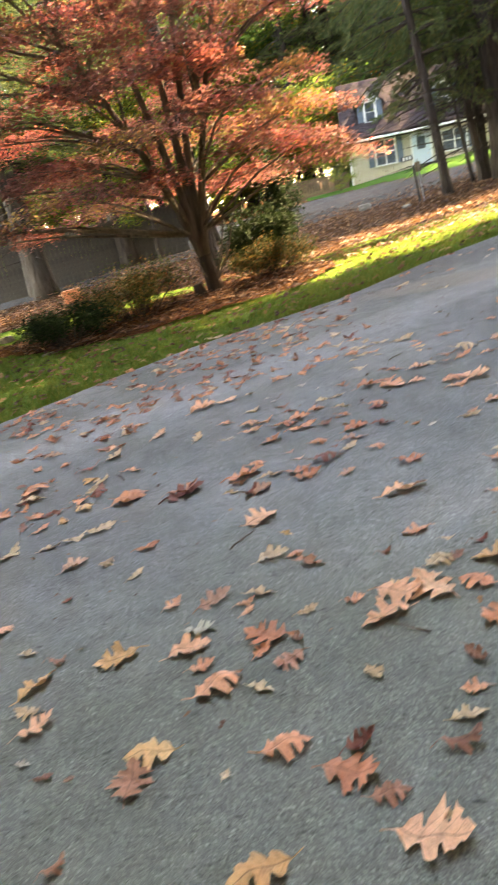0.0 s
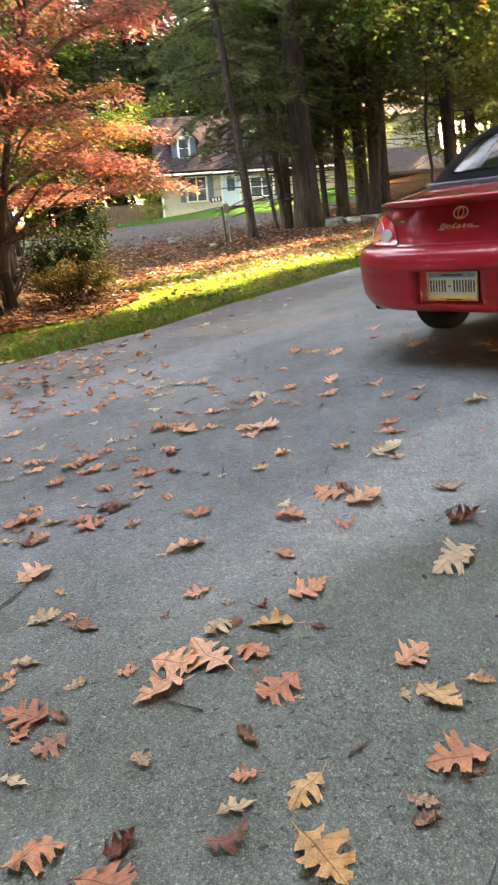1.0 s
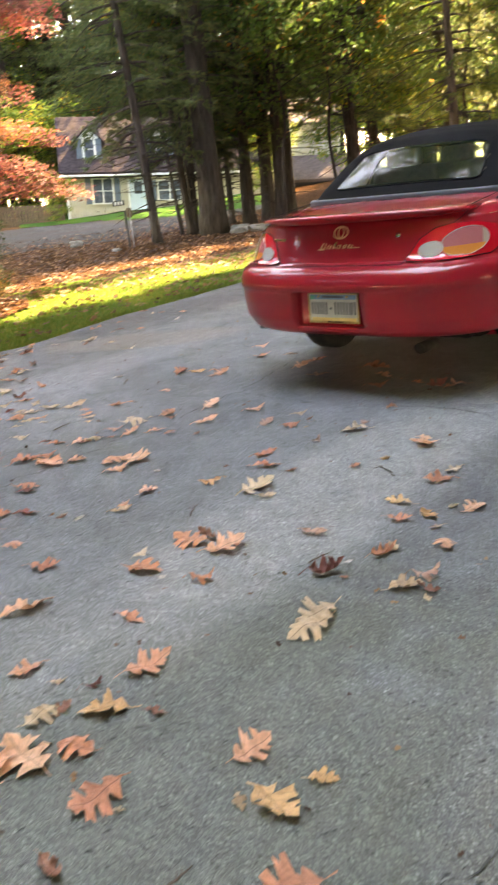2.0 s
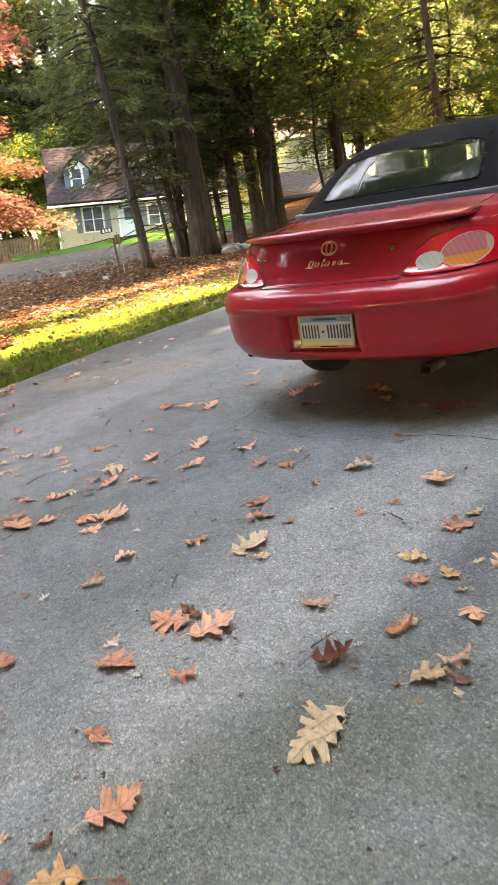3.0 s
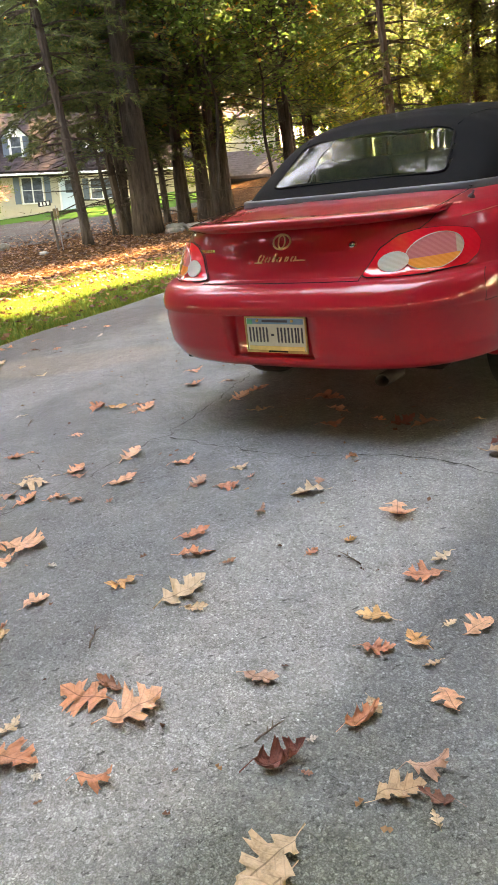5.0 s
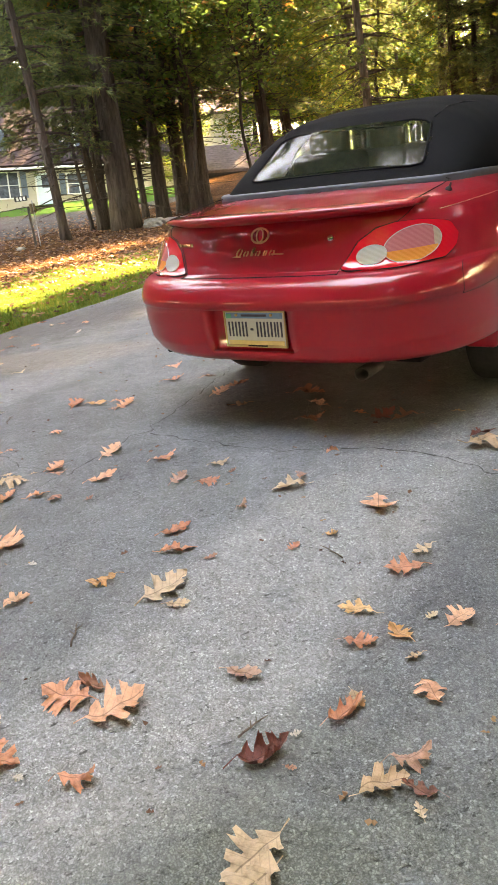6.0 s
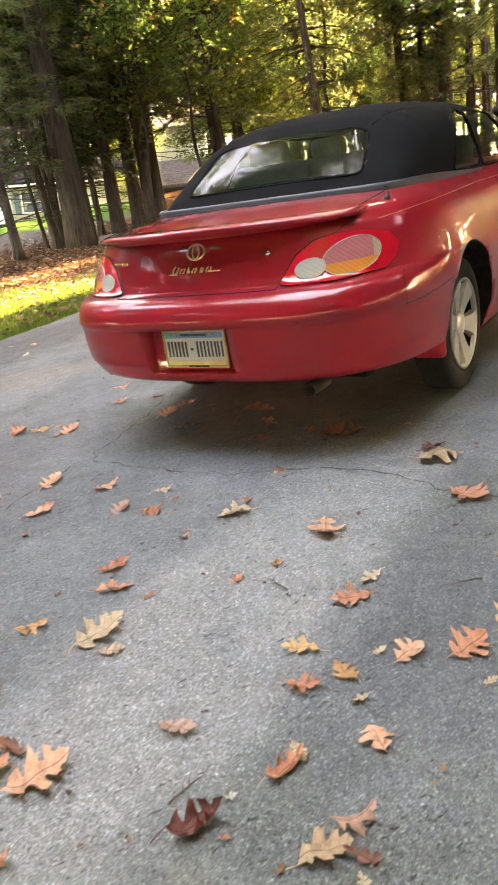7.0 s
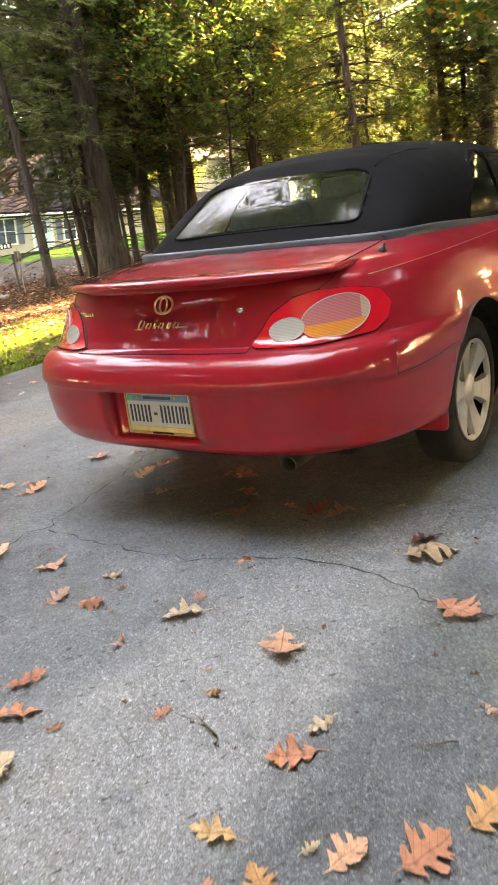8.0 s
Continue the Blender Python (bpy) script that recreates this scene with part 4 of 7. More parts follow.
    for i, (x, y) in enumerate(loop):
        p, q = Vector(loop[max(0, i - 1)]), Vector(loop[min(len(loop) - 1, i + 1)])
        d = (q - p).normalized()
        o = Vector((d.y, -d.x)) * -1
        z = 1.006 - 0.03 * smoothstep(0.9, 1.9, y)
        rows.append([bm.verts.new((x + o.x * a, y + o.y * a, z + b)) for a, b in ((-0.03, -0.03), (-0.034, 0.000), (-0.018, 0.006), (0.010, 0.012), (0.020, 0.004), (0.020, -0.03))])
    for a, b in zip(rows, rows[1:]):
        for i in range(5):
            bm.faces.new((a[i], a[i + 1], b[i + 1], b[i]))
    bmesh.ops.recalc_face_normals(bm, faces=bm.faces)
    part("top_trim", bm, M["trim"], car, "grey moulding round the foot of the canvas top", True)

    # windscreen and cabin
    ws = bmesh.new()
    rows = []
    for y, z, w in ((2.80, 1.285, 0.56), (3.0, 1.18, 0.62), (3.2, 1.06, 0.67), (3.33, 0.965, 0.69)):
        rows.append([ws.verts.new((w * u, y + 0.10 * (1 - abs(u) ** 2), z)) for u in (-1, -0.6, -0.2, 0.2, 0.6, 1)])
    for a, b in zip(rows, rows[1:]):
        for i in range(5):
            ws.faces.new((a[i], a[i + 1], b[i + 1], b[i]))
    part("windscreen", ws, M["window"], car, "clear windscreen", True)
    for s in (-1, 1):
        part("windscreen_pillar", tube(bmesh.new(), [(s * 0.58, 2.78, 1.285), (s * 0.635, 3.0, 1.18), (s * 0.685, 3.2, 1.06), (s * 0.705, 3.33, 0.96)], 0.022, 8), M["black"], car, "", True)
        mir = box(bmesh.new(), (0.17, 0.10, 0.12), (s * 0.90, 2.72, 1.01), 0.035)
        part("side_mirror", mir, M["paint"], car, "dark red side mirror", True)
        for y in (1.45, 2.25):
            seat = part("seat_back", box(bmesh.new(), (0.46, 0.14, 0.22), (s * 0.34, y, 1.06), 0.05), M["interior"], car, "", True)
            part("headrest", box(bmesh.new(), (0.24, 0.09, 0.13), (s * 0.34, y, 1.215), 0.035), M["interior"], seat, "", True)
    part("parcel_shelf", box(bmesh.new(), (1.1, 0.45, 0.02), (0, 1.10, 1.03), 0.006), M["interior"], car)

    # wheels, exhaust, underside
    for y in (1.075, 3.70):
        for s in (-1, 1):
            wheel(car, s * 0.732, y, s)
    for s in (-1, 1):
        part("mud_flap", box(bmesh.new(), (0.15, 0.045, 0.17), (s * 0.765, 0.69, 0.335), 0.02), M["paint"], car, "dark red mud flap", True)
    ex = bmesh.new()
    lathe(ex, [(0.026, 0.0), (0.030, 0.0), (0.030, 0.16), (0.026, 0.16)], 24, pose(0.36, 0.27, 0.222, -90, 0, 0) @ Matrix.Diagonal((1.25, 1, 1, 1)), closed=True)
    part("exhaust_pipe", ex, M["pipe"], car, "dull dark exhaust tip", True)
    mu = box(bmesh.new(), (0.5, 0.36, 0.14), (0.30, 0.85, 0.27), 0.05)
    part("muffler", mu, M["under"], car, "", True)
    part("underbody", box(bmesh.new(), (1.40, 3.2, 0.06), (0, 2.75, 0.215), 0.02), M["under"], car)
    part("rear_pan", box(bmesh.new(), (1.36, 1.0, 0.03), (0, 0.68, 0.325), 0.01), M["under"], car)
    part("rear_axle", tube(bmesh.new(), [(-0.66, 1.07, 0.28), (0.66, 1.07, 0.28)], 0.04, 10), M["under"], car)

    # antenna mount
    an = bmesh.new()
    lathe(an, [(0.001, 0.034), (0.005, 0.034), (0.007, 0.014), (0.010, 0.012), (0.019, 0.002), (0.021, -0.008)], 20, pose(0.676, 0.56, 0.962, 0, 22, 0) @ Matrix.Scale(0.75, 4))
    part("antenna_mount", an, M["pipe"], car, "small dark metal aerial base", True)
    return car


build_car()


# ---- trees ----


def trunk_mesh(height, radius, lean, seed, flare=1.5, sides=12, curve=0.15):
    rnd = random.Random(seed)
    bm = bmesh.new()
    pts, rad = [], []
    for k in range(15):
        t = k / 14
        h = height * t ** 1.4
        pts.append((lean * h + curve * noise.noise((seed, t * 3, 0)) * t * 2, curve * noise.noise((seed, t * 3, 7)) * t * 2, h - 0.15))
        rad.append(radius * ((1 - 0.85 * t ** 1.4) + (flare - 1) * math.exp(-h / (radius * 2.2))))
    tube(bm, pts, rad, sides)
    for v in bm.verts:
        v.co += 0.12 * radius * Vector((noise.noise(v.co * 3), noise.noise(v.co * 3 + Vector((5, 0, 0))), 0))
    return bm, pts, rad


def along(pts, h):
    zs = [p[2] for p in pts]
    return Vector((float(np.interp(h, zs, [p[0] for p in pts])), float(np.interp(h, zs, [p[1] for p in pts])), h))


def tuft(verts, faces, at, way, size, rnd, blades=11):
    """A spray of needles: narrow blades fanning from a twig."""
    way = way.normalized()
    for _ in range(blades):
        d = (way + Vector((rnd.uniform(-1, 1), rnd.uniform(-1, 1), rnd.uniform(-0.8, 0.6))) * 0.9).normalized()
        s = d.cross(Vector((rnd.uniform(-1, 1), rnd.uniform(-1, 1), rnd.uniform(-1, 1)))).normalized() * size * 0.055
        i = len(verts)
        b = at + d * size * rnd.uniform(-0.1, 0.25)
        tip = b + d * size * rnd.uniform(0.6, 1.1)
        verts += [b - s, b + s, tip]
        faces.append((i, i + 1, i + 2))


def leaf_quad(verts, faces, at, size, rnd, flat=0.5):
    """A small folded leaf of four corners."""
    n = Vector((rnd.uniform(-1, 1), rnd.uniform(-1, 1), rnd.uniform(0.0, 1.0) + flat)).normalized()
    u = n.orthogonal().normalized()
    u = (Matrix.Rotation(rnd.uniform(0, math.tau), 3, n) @ u) * size
    v = n.cross(u)
    i = len(verts)
    verts += [at - u * 0.5, at + v * 0.36 + n * size * 0.08, at + u * 0.55, at - v * 0.36 + n * size * 0.08]
    faces += [(i, i + 1, i + 2), (i, i + 2, i + 3)]


def raw_part(name, verts, faces, material, parent, label="", kind="stuff"):
    me = bpy.data.meshes.new(name)
    me.from_pydata([tuple(v) for v in verts], [], faces)
    me.materials.append(material)
    ob = new(name, me)
    ob.parent = parent
    return tagged(ob, label, kind=kind)


def pine(seed, height, radius, first, spread, lean=0.0, density=1.0, needles="needles", label="tall dark pine with bare lower trunk in leaf litter", dead=8, low=1.0, category="tree"):
    """A pine: straight trunk, dead twigs low down, drooping limbs with needle sprays above."""
    rnd = random.Random(seed)
    tree = thing("pine_tree", pose(0, 0, 0), label, category, "pines at the wood's edge")
    bm, pts, rad = trunk_mesh(height, radius, lean, seed)
    part("trunk", bm, M["bark"], tree, "dark ridged bark", True)
    limbs = bmesh.new()
    verts, faces = [], []
    h = first
    while h < height * 0.97:
        t = (h - first) / (height - first)
        reach = spread * (1 - t) ** 0.45 * (0.35 + 0.65 * min(1, t * 6 + 0.4)) * (low + (1 - low) * min(1, t * 2.5))
        for _ in range(rnd.choice((3, 4, 5))):
            q = rnd.uniform(0, math.tau)
            ln = reach * rnd.uniform(0.55, 1.1)
            o = along(pts, h + rnd.uniform(-0.15, 0.15))
            d = Vector((math.cos(q), math.sin(q), 0))
            rise = rnd.uniform(-0.15, 0.25)
            line = [o + d * ln * s + Vector((0, 0, ln * (rise * s - 0.28 * s * s))) for s in (0, 0.33, 0.66, 1.0)]
            tube(limbs, line, [0.05 * radius / 0.25 + 0.012, 0.025, 0.014, 0.005], 4, False)
            n = max(4, int(ln * 15 * density))
            for k in range(n):
                s = 0.25 + 0.75 * (k + rnd.random()) / n
                base = o + d * ln * s + Vector((0, 0, ln * (rise * s - 0.28 * s * s)))
                side = Vector((-d.y, d.x, 0)) * rnd.choice((-1, 1)) * rnd.uniform(0.05, 0.42) * ln * (1.15 - s)
                p = base + side + Vector((0, 0, rnd.uniform(-0.16, 0.08)))
                tuft(verts, faces, p, d + side * 0.8 + Vector((0, 0, -0.25)), 0.20, rnd, 12)
        h += rnd.uniform(0.32, 0.55)
    for _ in range(dead):
        h = rnd.uniform(0.6, first + 0.5)
        q = rnd.uniform(0, math.tau)
        ln = spread * rnd.uniform(0.25, 0.75)
        o = along(pts, h)
        d = Vector((math.cos(q), math.sin(q), rnd.uniform(-0.25, 0.1)))
        e = Vector((rnd.uniform(-0.3, 0.3), rnd.uniform(-0.3, 0.3), rnd.uniform(-0.3, 0.05)))
        tube(limbs, [o, o + d * ln * 0.5, o + d * ln + e * ln * 0.4], [0.02, 0.012, 0.004], 4, False)
        for _ in range(3):
            m = o + d * ln * rnd.uniform(0.4, 0.9)
            tube(limbs, [m, m + Vector((rnd.uniform(-1, 1), rnd.uniform(-1, 1), rnd.uniform(-0.5, 0.2))) * 0.35 * ln], [0.007, 0.003], 3, False)
    tagged(part("branch_frame", limbs, M["bark"], tree, "thin dark limbs"), kind="stuff")
    raw_part("crown", verts, faces, M[needles], tree, "dark green drooping needle sprays")
    return tree


def leafy_tree(seed, height, radius, first, spread, leaves, material, label, size=0.10, bark="bark", name="leafy_tree", group="broadleaf trees in the wood", squash=0.5):
    """A broadleaf tree: trunk, forking limbs, clumps of single leaves with gaps between."""
    rnd = random.Random(seed)
    tree = thing(name, pose(0, 0, 0), label, "tree", group)
    bm, pts, rad = trunk_mesh(height * 0.85, radius, rnd.uniform(-0.03, 0.03), seed, curve=0.4)
    part("trunk", bm, M[bark], tree, "", True)
    limbs = bmesh.new()
    clumps = []
    for _ in range(26):
        h = first + (height * 0.85 - first) * rnd.random() ** 0.8
        q = rnd.uniform(0, math.tau)
        t = (h - first) / (height - first)
        ln = spread * (0.45 + 0.75 * math.sin(math.pi * min(0.95, 0.18 + 0.8 * t))) * rnd.uniform(0.6, 1.05)
        o = along(pts, h)
        d = Vector((math.cos(q), math.sin(q), rnd.uniform(0.1, 0.5)))
        line = [o, o + d * ln * 0.45 + Vector((0, 0, 0.05 * ln)), o + d * ln]
        tube(limbs, line, [radius * 0.28, radius * 0.15, 0.008], 5, False)
        for s in (0.45, 0.62, 0.8, 1.0):
            c = o + d * ln * s + Vector((rnd.uniform(-1, 1), rnd.uniform(-1, 1), rnd.uniform(-0.5, 0.5))) * 0.25 * ln
            tube(limbs, [o + d * ln * (s - 0.25), c], [0.012, 0.004], 3, False)
            clumps.append((c, spread * rnd.uniform(0.14, 0.30)))
    tagged(part("branch_frame", limbs, M[bark], tree), kind="stuff")
    verts, faces = [], []
    each = max(1, leaves // len(clumps))
    for c, r in clumps:
        for _ in range(each):
            v = Vector((rnd.gauss(0, 1), rnd.gauss(0, 1), rnd.gauss(0, squash))) * r * 0.62
            leaf_quad(verts, faces, c + v, size * rnd.uniform(0.6, 1.25), rnd)
    raw_part("crown", verts, faces, M[material], tree)
    return tree


# pines: built once each, then copied
PINES = [pine(11, 24, 0.32, 3.7, 4.2), pine(12, 21, 0.18, 2.6, 3.4, dead=18), pine(13, 20, 0.125, 2.5, 2.6, lean=-0.03, dead=28), pine(14, 22, 0.23, 3.2, 3.6, dead=14)]
GOLD = pine(15, 11, 0.16, 2.6, 3.0, needles="needles_gold", label="pine with golden autumn needles beside the wood", dead=14)


TALL = pine(16, 42, 0.33, 3.7, 7.6, density=0.8, low=0.32, label="very tall old white pine with thick ridged trunk")


def stand(x, y, turn=0.0, scale=1.0, tilt=0.0):
    return pose(x, y, ground_z(x, y) - 0.06, 0, tilt, 0) @ pose(0, 0, 0, 0, 0, turn) @ Matrix.Scale(scale, 4)


def plant(tree, x, y, turn=0.0, scale=1.0, tilt=0.0, label=""):
    made = copy_thing(tree, stand(x, y, turn, 1.0, tilt))
    made.scale = (scale, scale, scale)
    return tagged(made, label)


TALL.matrix_world = stand(6.25, 23.1, 40)
tagged(TALL, "thick-trunked tall old pine with fieldstones at its foot")
PINES[0].matrix_world = stand(-8.5, 25.5, 40)
PINES[1].matrix_world = stand(8.35, 26.3, 100)
PINES[2].matrix_world = stand(4.3, 21.8, 10, tilt=-1)
tagged(PINES[2], "slender pine with thin bare lower twigs")
PINES[3].matrix_world = stand(9.3, 27.1, 200)
plant(PINES[3], 10.3, 27.8, 300, 1.05)
plant(PINES[2], 5.75, 24.0, 130, 0.95, -4)
plant(PINES[2], 6.2, 25.4, 250, 0.9, 2)
plant(PINES[2], 8.1, 27.7, 70, 0.9)
plant(PINES[1], 13.4, 28.7, 190, 1.2, -4)
plant(PINES[1], 15.9, 32.0, 20, 1.3, -3)
next(c for c in GOLD.children if c.name.startswith("trunk")).data.materials[0] = M["bark_red"]
GOLD.matrix_world = stand(13.6, 21.8, 60, tilt=-4)
plant(PINES[2], 17.4, 28.5, 300, 1.3, -4)
plant(PINES[3], 18.4, 24.1, 40, 0.72, -4)
plant(PINES[2], 18.9, 23.8, 160, 0.8, -4)
plant(GOLD, 20.5, 24.5, 170, 1.1)


def by_garage(x, y):
    """Where the outbuilding stands, and the clearing on its sunny side."""
    return 13.8 < x < 21 and 40.5 < y < 49.5 or 22.5 < x < 32 and 45.5 < y < 52 and abs(across(x, y) + 17.5) < 5.5


def across(x, y):
    """Place across the sun's way: trees of like value shade one another's ground."""
    return x * math.cos(radians(SUN_AZ)) - y * math.sin(radians(SUN_AZ))


wood = random.Random(77)
spots = [(6.25, 23.1), (8.35, 26.3), (9.3, 27.1), (13.4, 28.7), (13.6, 21.8), (18.4, 24.1)]
for _ in range(700):
    x, y = wood.uniform(7, 52), wood.uniform(13, 60)
    if x < 8.5 + 0.2 * (y - 14) or (y > 33 and x < 19) or (y < 19 and x < 15) or len(spots) > 30:
        continue
    if any((x - a) ** 2 + (y - b) ** 2 < 7.0 for a, b in spots):
        continue
    if y < 46 and -13.4 < across(x, y) < -4.9 and abs(across(x, y) + 9.6) > 0.4:
        continue
    spots.append((x, y))
    tree, turn, size, tilt = wood.choice(PINES + [GOLD]), wood.uniform(0, 360), wood.uniform(0.75, 1.15), wood.uniform(-3, 2)
    if not by_garage(x, y):
        plant(tree, x, y, turn, size, tilt)

# two old oaks, their unseen high crowns added for the rear window's reflection
CANOPY = leafy_tree(35, 30, 0.13, 15.5, 5.6, 30000, "green_leaves", "tall old oak with a high green crown, added for reflections and shade", 0.25)
CANOPY.matrix_world = stand(-1.7, 17.6, 0)
plant(CANOPY, 9.0, 25.0, 140, 1.25)
# six more, added beyond the wood to shade the gravel road and house
for x, y, turn in ((22, 41.5, 10), (22.6, 44, 80), (21.8, 47.4, 200), (18.6, 51.2, 300), (17, 53.5, 30), (23.5, 45, 120)):
    plant(CANOPY, x, y, turn, 1.1)

# narrow-crowned pines added far back in the wood, in lines that lead to the sun, to lay strips of shade over the lawn
SPIRE = pine(19, 32, 0.17, 15.0, 1.25, density=1.7, label="tall narrow pine with a long bare trunk, added to cast shade", dead=10)
SPIRE.matrix_world = stand(40, 34)


def sunward(a, s):
    """A place by its distance across the sun's way and towards the sun."""
    c, q = math.cos(radians(SUN_AZ)), math.sin(radians(SUN_AZ))
    return a * c + s * q, -a * q + s * c


for a, s in ((-6.4, 29), (-5.7, 33), (-6.4, 37.5), (-5.7, 41), (-9.2, 33), (-4.0, 30), (-3.2, 35), (-2.0, 31), (-1.2, 37), (-4.2, 41)):
    plant(SPIRE, *sunward(a, s), 70 * s, 1.0)


def clear_way(x, y):
    """Open ground: the way of the sun to the leaf-strewn edge of the lawn, and the gap before the outbuilding."""
    return (y < 40 and -12.6 < across(x, y) < -9.5) or (y < 43 and abs(x - 0.9 - 0.4 * (y - 1.5)) < 1.3)


# slender bare-stemmed pines deeper in the wood
POLE = pine(17, 16, 0.10, 8.0, 1.7, lean=0.01, density=0.6, label="slender pine with a long bare stem", dead=26)
POLE.matrix_world = stand(10.9, 29.6, 10)
for k in range(60):
    x, y = wood.uniform(11, 44), wood.uniform(24.5, 48)
    if x > 10 + 0.35 * (y - 24) and not clear_way(x, y):
        turn, size, tilt = wood.uniform(0, 360), wood.uniform(0.85, 1.05), wood.uniform(-4, 3)
        if not by_garage(x, y):
            plant(POLE, x, y, turn, size, tilt)
for x, y, lean in ((5.55, 24.4, -5), (5.98, 24.2, -3.5), (7.0, 24.9, -2), (7.45, 26.2, -1)):
    plant(POLE, x, y, 131 * x, 0.62, lean)
# high-crowned pines added to keep the sun off the driveway's left side
HIGH = pine(18, 32, 0.2, 20.5, 3.3, density=0.9, label="tall pine with a long bare trunk and a high crown, added to shade the driveway", dead=12)
HIGH.matrix_world = stand(19.0, 23.0, 20)
for x, y, turn in ((20.9, 22.4, 150), (22.5, 21.4, 260)):
    plant(HIGH, x, y, turn)

# one more pine, added to shade the lawn's near edge
plant(PINES[2], 19.9, 22.8, 90, 1.25)

# broadleaf trees among and behind the pines
LEAFY = [leafy_tree(31, 9, 0.12, 2.0, 2.4, 11000, "yellow_leaves", "young tree with sunlit yellow-green leaves", 0.13),
         leafy_tree(32, 11, 0.16, 2.5, 2.8, 12000, "green_leaves", "oak with green leaves turning orange", 0.15)]
LEAFY[0].matrix_world = stand(13.6, 29.0, 0)
LEAFY[1].matrix_world = stand(8.0, 25.4, 90)
for _ in range(40):
    x, y = wood.uniform(11, 56), wood.uniform(24, 64)
    if y > 33 and x < 20 or (y < 40 and -13.6 < across(x, y) < -6.8):
        continue
    plant(LEAFY[0] if wood.random() < 0.75 else LEAFY[1], x, y, wood.uniform(0, 360), wood.uniform(0.8, 1.5))
# young oaks whose branches hang before the old pine
YOUNG = leafy_tree(37, 9.0, 0.07, 3.4, 2.7, 5200, "oak_leaves", "young oak with green leaves, some turned orange", 0.15)
YOUNG.matrix_world = stand(8.6, 23.4, 30)
for x, y, k in ((10.8, 24.6, 0.95), (15.4, 24.0, 1.1)):
    plant(YOUNG, x, y, 97 * k, k)
# the wood's near side, along the driveway: unseen rows added to keep the sun off it
for row in (0, 1, 2):
    for k in range(9):
        s, d = -1.0 + 2.4 * k + 0.8 * row, 20.5 + 3.0 * row
        c, q = math.cos(radians(SUN_AZ)), math.sin(radians(SUN_AZ))
        plant(LEAFY[1] if (k + row) % 3 or k == 0 else PINES[3], s * c + d * q + wood.uniform(-0.5, 0.5), -s * q + d * c + wood.uniform(-0.5, 0.5), wood.uniform(0, 360), wood.uniform(1.35, 1.65))
# unseen old oak, its crown added over the parked car for the rear window's reflection
plant(CANOPY, 11.9, 10.4, 60, 0.95, -6)
# trees beyond the neighbour's house and to the far side of the lawn
for _ in range(90):
    x, y = wood.uniform(-52, 34), wood.uniform(30, 90)
    if -3.5 < x < 24 and y < 56 or (x > -5 and y < 40):
        continue
    plant(wood.choice((LEAFY[0], LEAFY[0], LEAFY[1], PINES[0], PINES[3])), x, y, wood.uniform(0, 360), wood.uniform(0.9, 1.6))
plant(PINES[0], -7.8, 23.9, 120, 1.0)
plant(LEAFY[0], -10.5, 22.0, 60, 0.8)
plant(LEAFY[0], -4.5, 27.0, 10, 0.7)
for k in range(18):
    plant((LEAFY[0], LEAFY[1], LEAFY[0])[k % 3], -14 + 2.5 * k + wood.uniform(-1, 1), wood.uniform(57, 72), wood.uniform(0, 360), wood.uniform(1.3, 1.9))
# tall pines behind the neighbour's house
for k in range(7):
    plant(PINES[(0, 3)[k % 2]], -13 + 4.4 * k + wood.uniform(-0.8, 0.8), wood.uniform(59, 66), 33 * k, wood.uniform(1.2, 1.45))
# five more pines, added to keep the sun off the house roof
for x, y, k in ((12, 57, 1.3), (16.5, 55, 1.2), (8.5, 58, 1.3), (20, 52, 1.2), (4.0, 59, 1.3)):
    plant(PINES[0], x, y, 61 * k, k)
for x, y, k in ((-4, 59, 2.0), (0.5, 61, 1.9), (5.5, 60, 2.0), (-9, 57, 2.0), (-15, 52, 1.9)):
    plant(LEAFY[1], x, y, 41 * y, k)
# three very tall pines, added to fill the rear window's reflection
for x, y, k in ((-2.5, 57.5, 1.15), (1.8, 56.5, 1.15), (6.5, 58.5, 1.15)):
    plant(TALL, x, y, 50 * k * y, k, 0, "very tall old pine far behind the neighbour's house, added for the rear window's reflection")
# low growth at the wood's foot and behind the neighbour's house
BUSH = leafy_tree(33, 4.6, 0.06, 0.3, 2.2, 7000, "yellow_leaves", "leafy sapling with yellow-green autumn leaves", 0.13, name="sapling", group="saplings at the wood's edge")
BUSH.matrix_world = stand(-9.0, 36.0)
for _ in range(90):
    x = wood.uniform(-50, 52)
    y = (58 + wood.uniform(0, 10)) if x > 0 else 34 + wood.uniform(0, 14) + max(0, 12 + x)
    if x > 24:
        y = wood.uniform(30, 60)
    plant(BUSH, x, y, wood.uniform(0, 360), wood.uniform(0.8, 1.5))
for k in range(26):
    x, y = wood.uniform(13, 34), wood.uniform(30, 46)
    if not clear_way(x, y):
        turn, k = wood.uniform(0, 360), wood.uniform(0.7, 1.2)
        if abs(x - 0.9 - 0.4 * (y - 1.5)) > 2.6 and not by_garage(x, y):
            plant(BUSH, x, y, turn, k)
for k in range(22):
    plant(BUSH, -15 + 0.85 * k + wood.uniform(-0.5, 0.5), wood.uniform(49, 56), wood.uniform(0, 360), wood.uniform(1.0, 1.5))
plant(BUSH, 2.75, 41.2, 20, 0.5, 0, "round yellow-green shrub at the corner of the house")
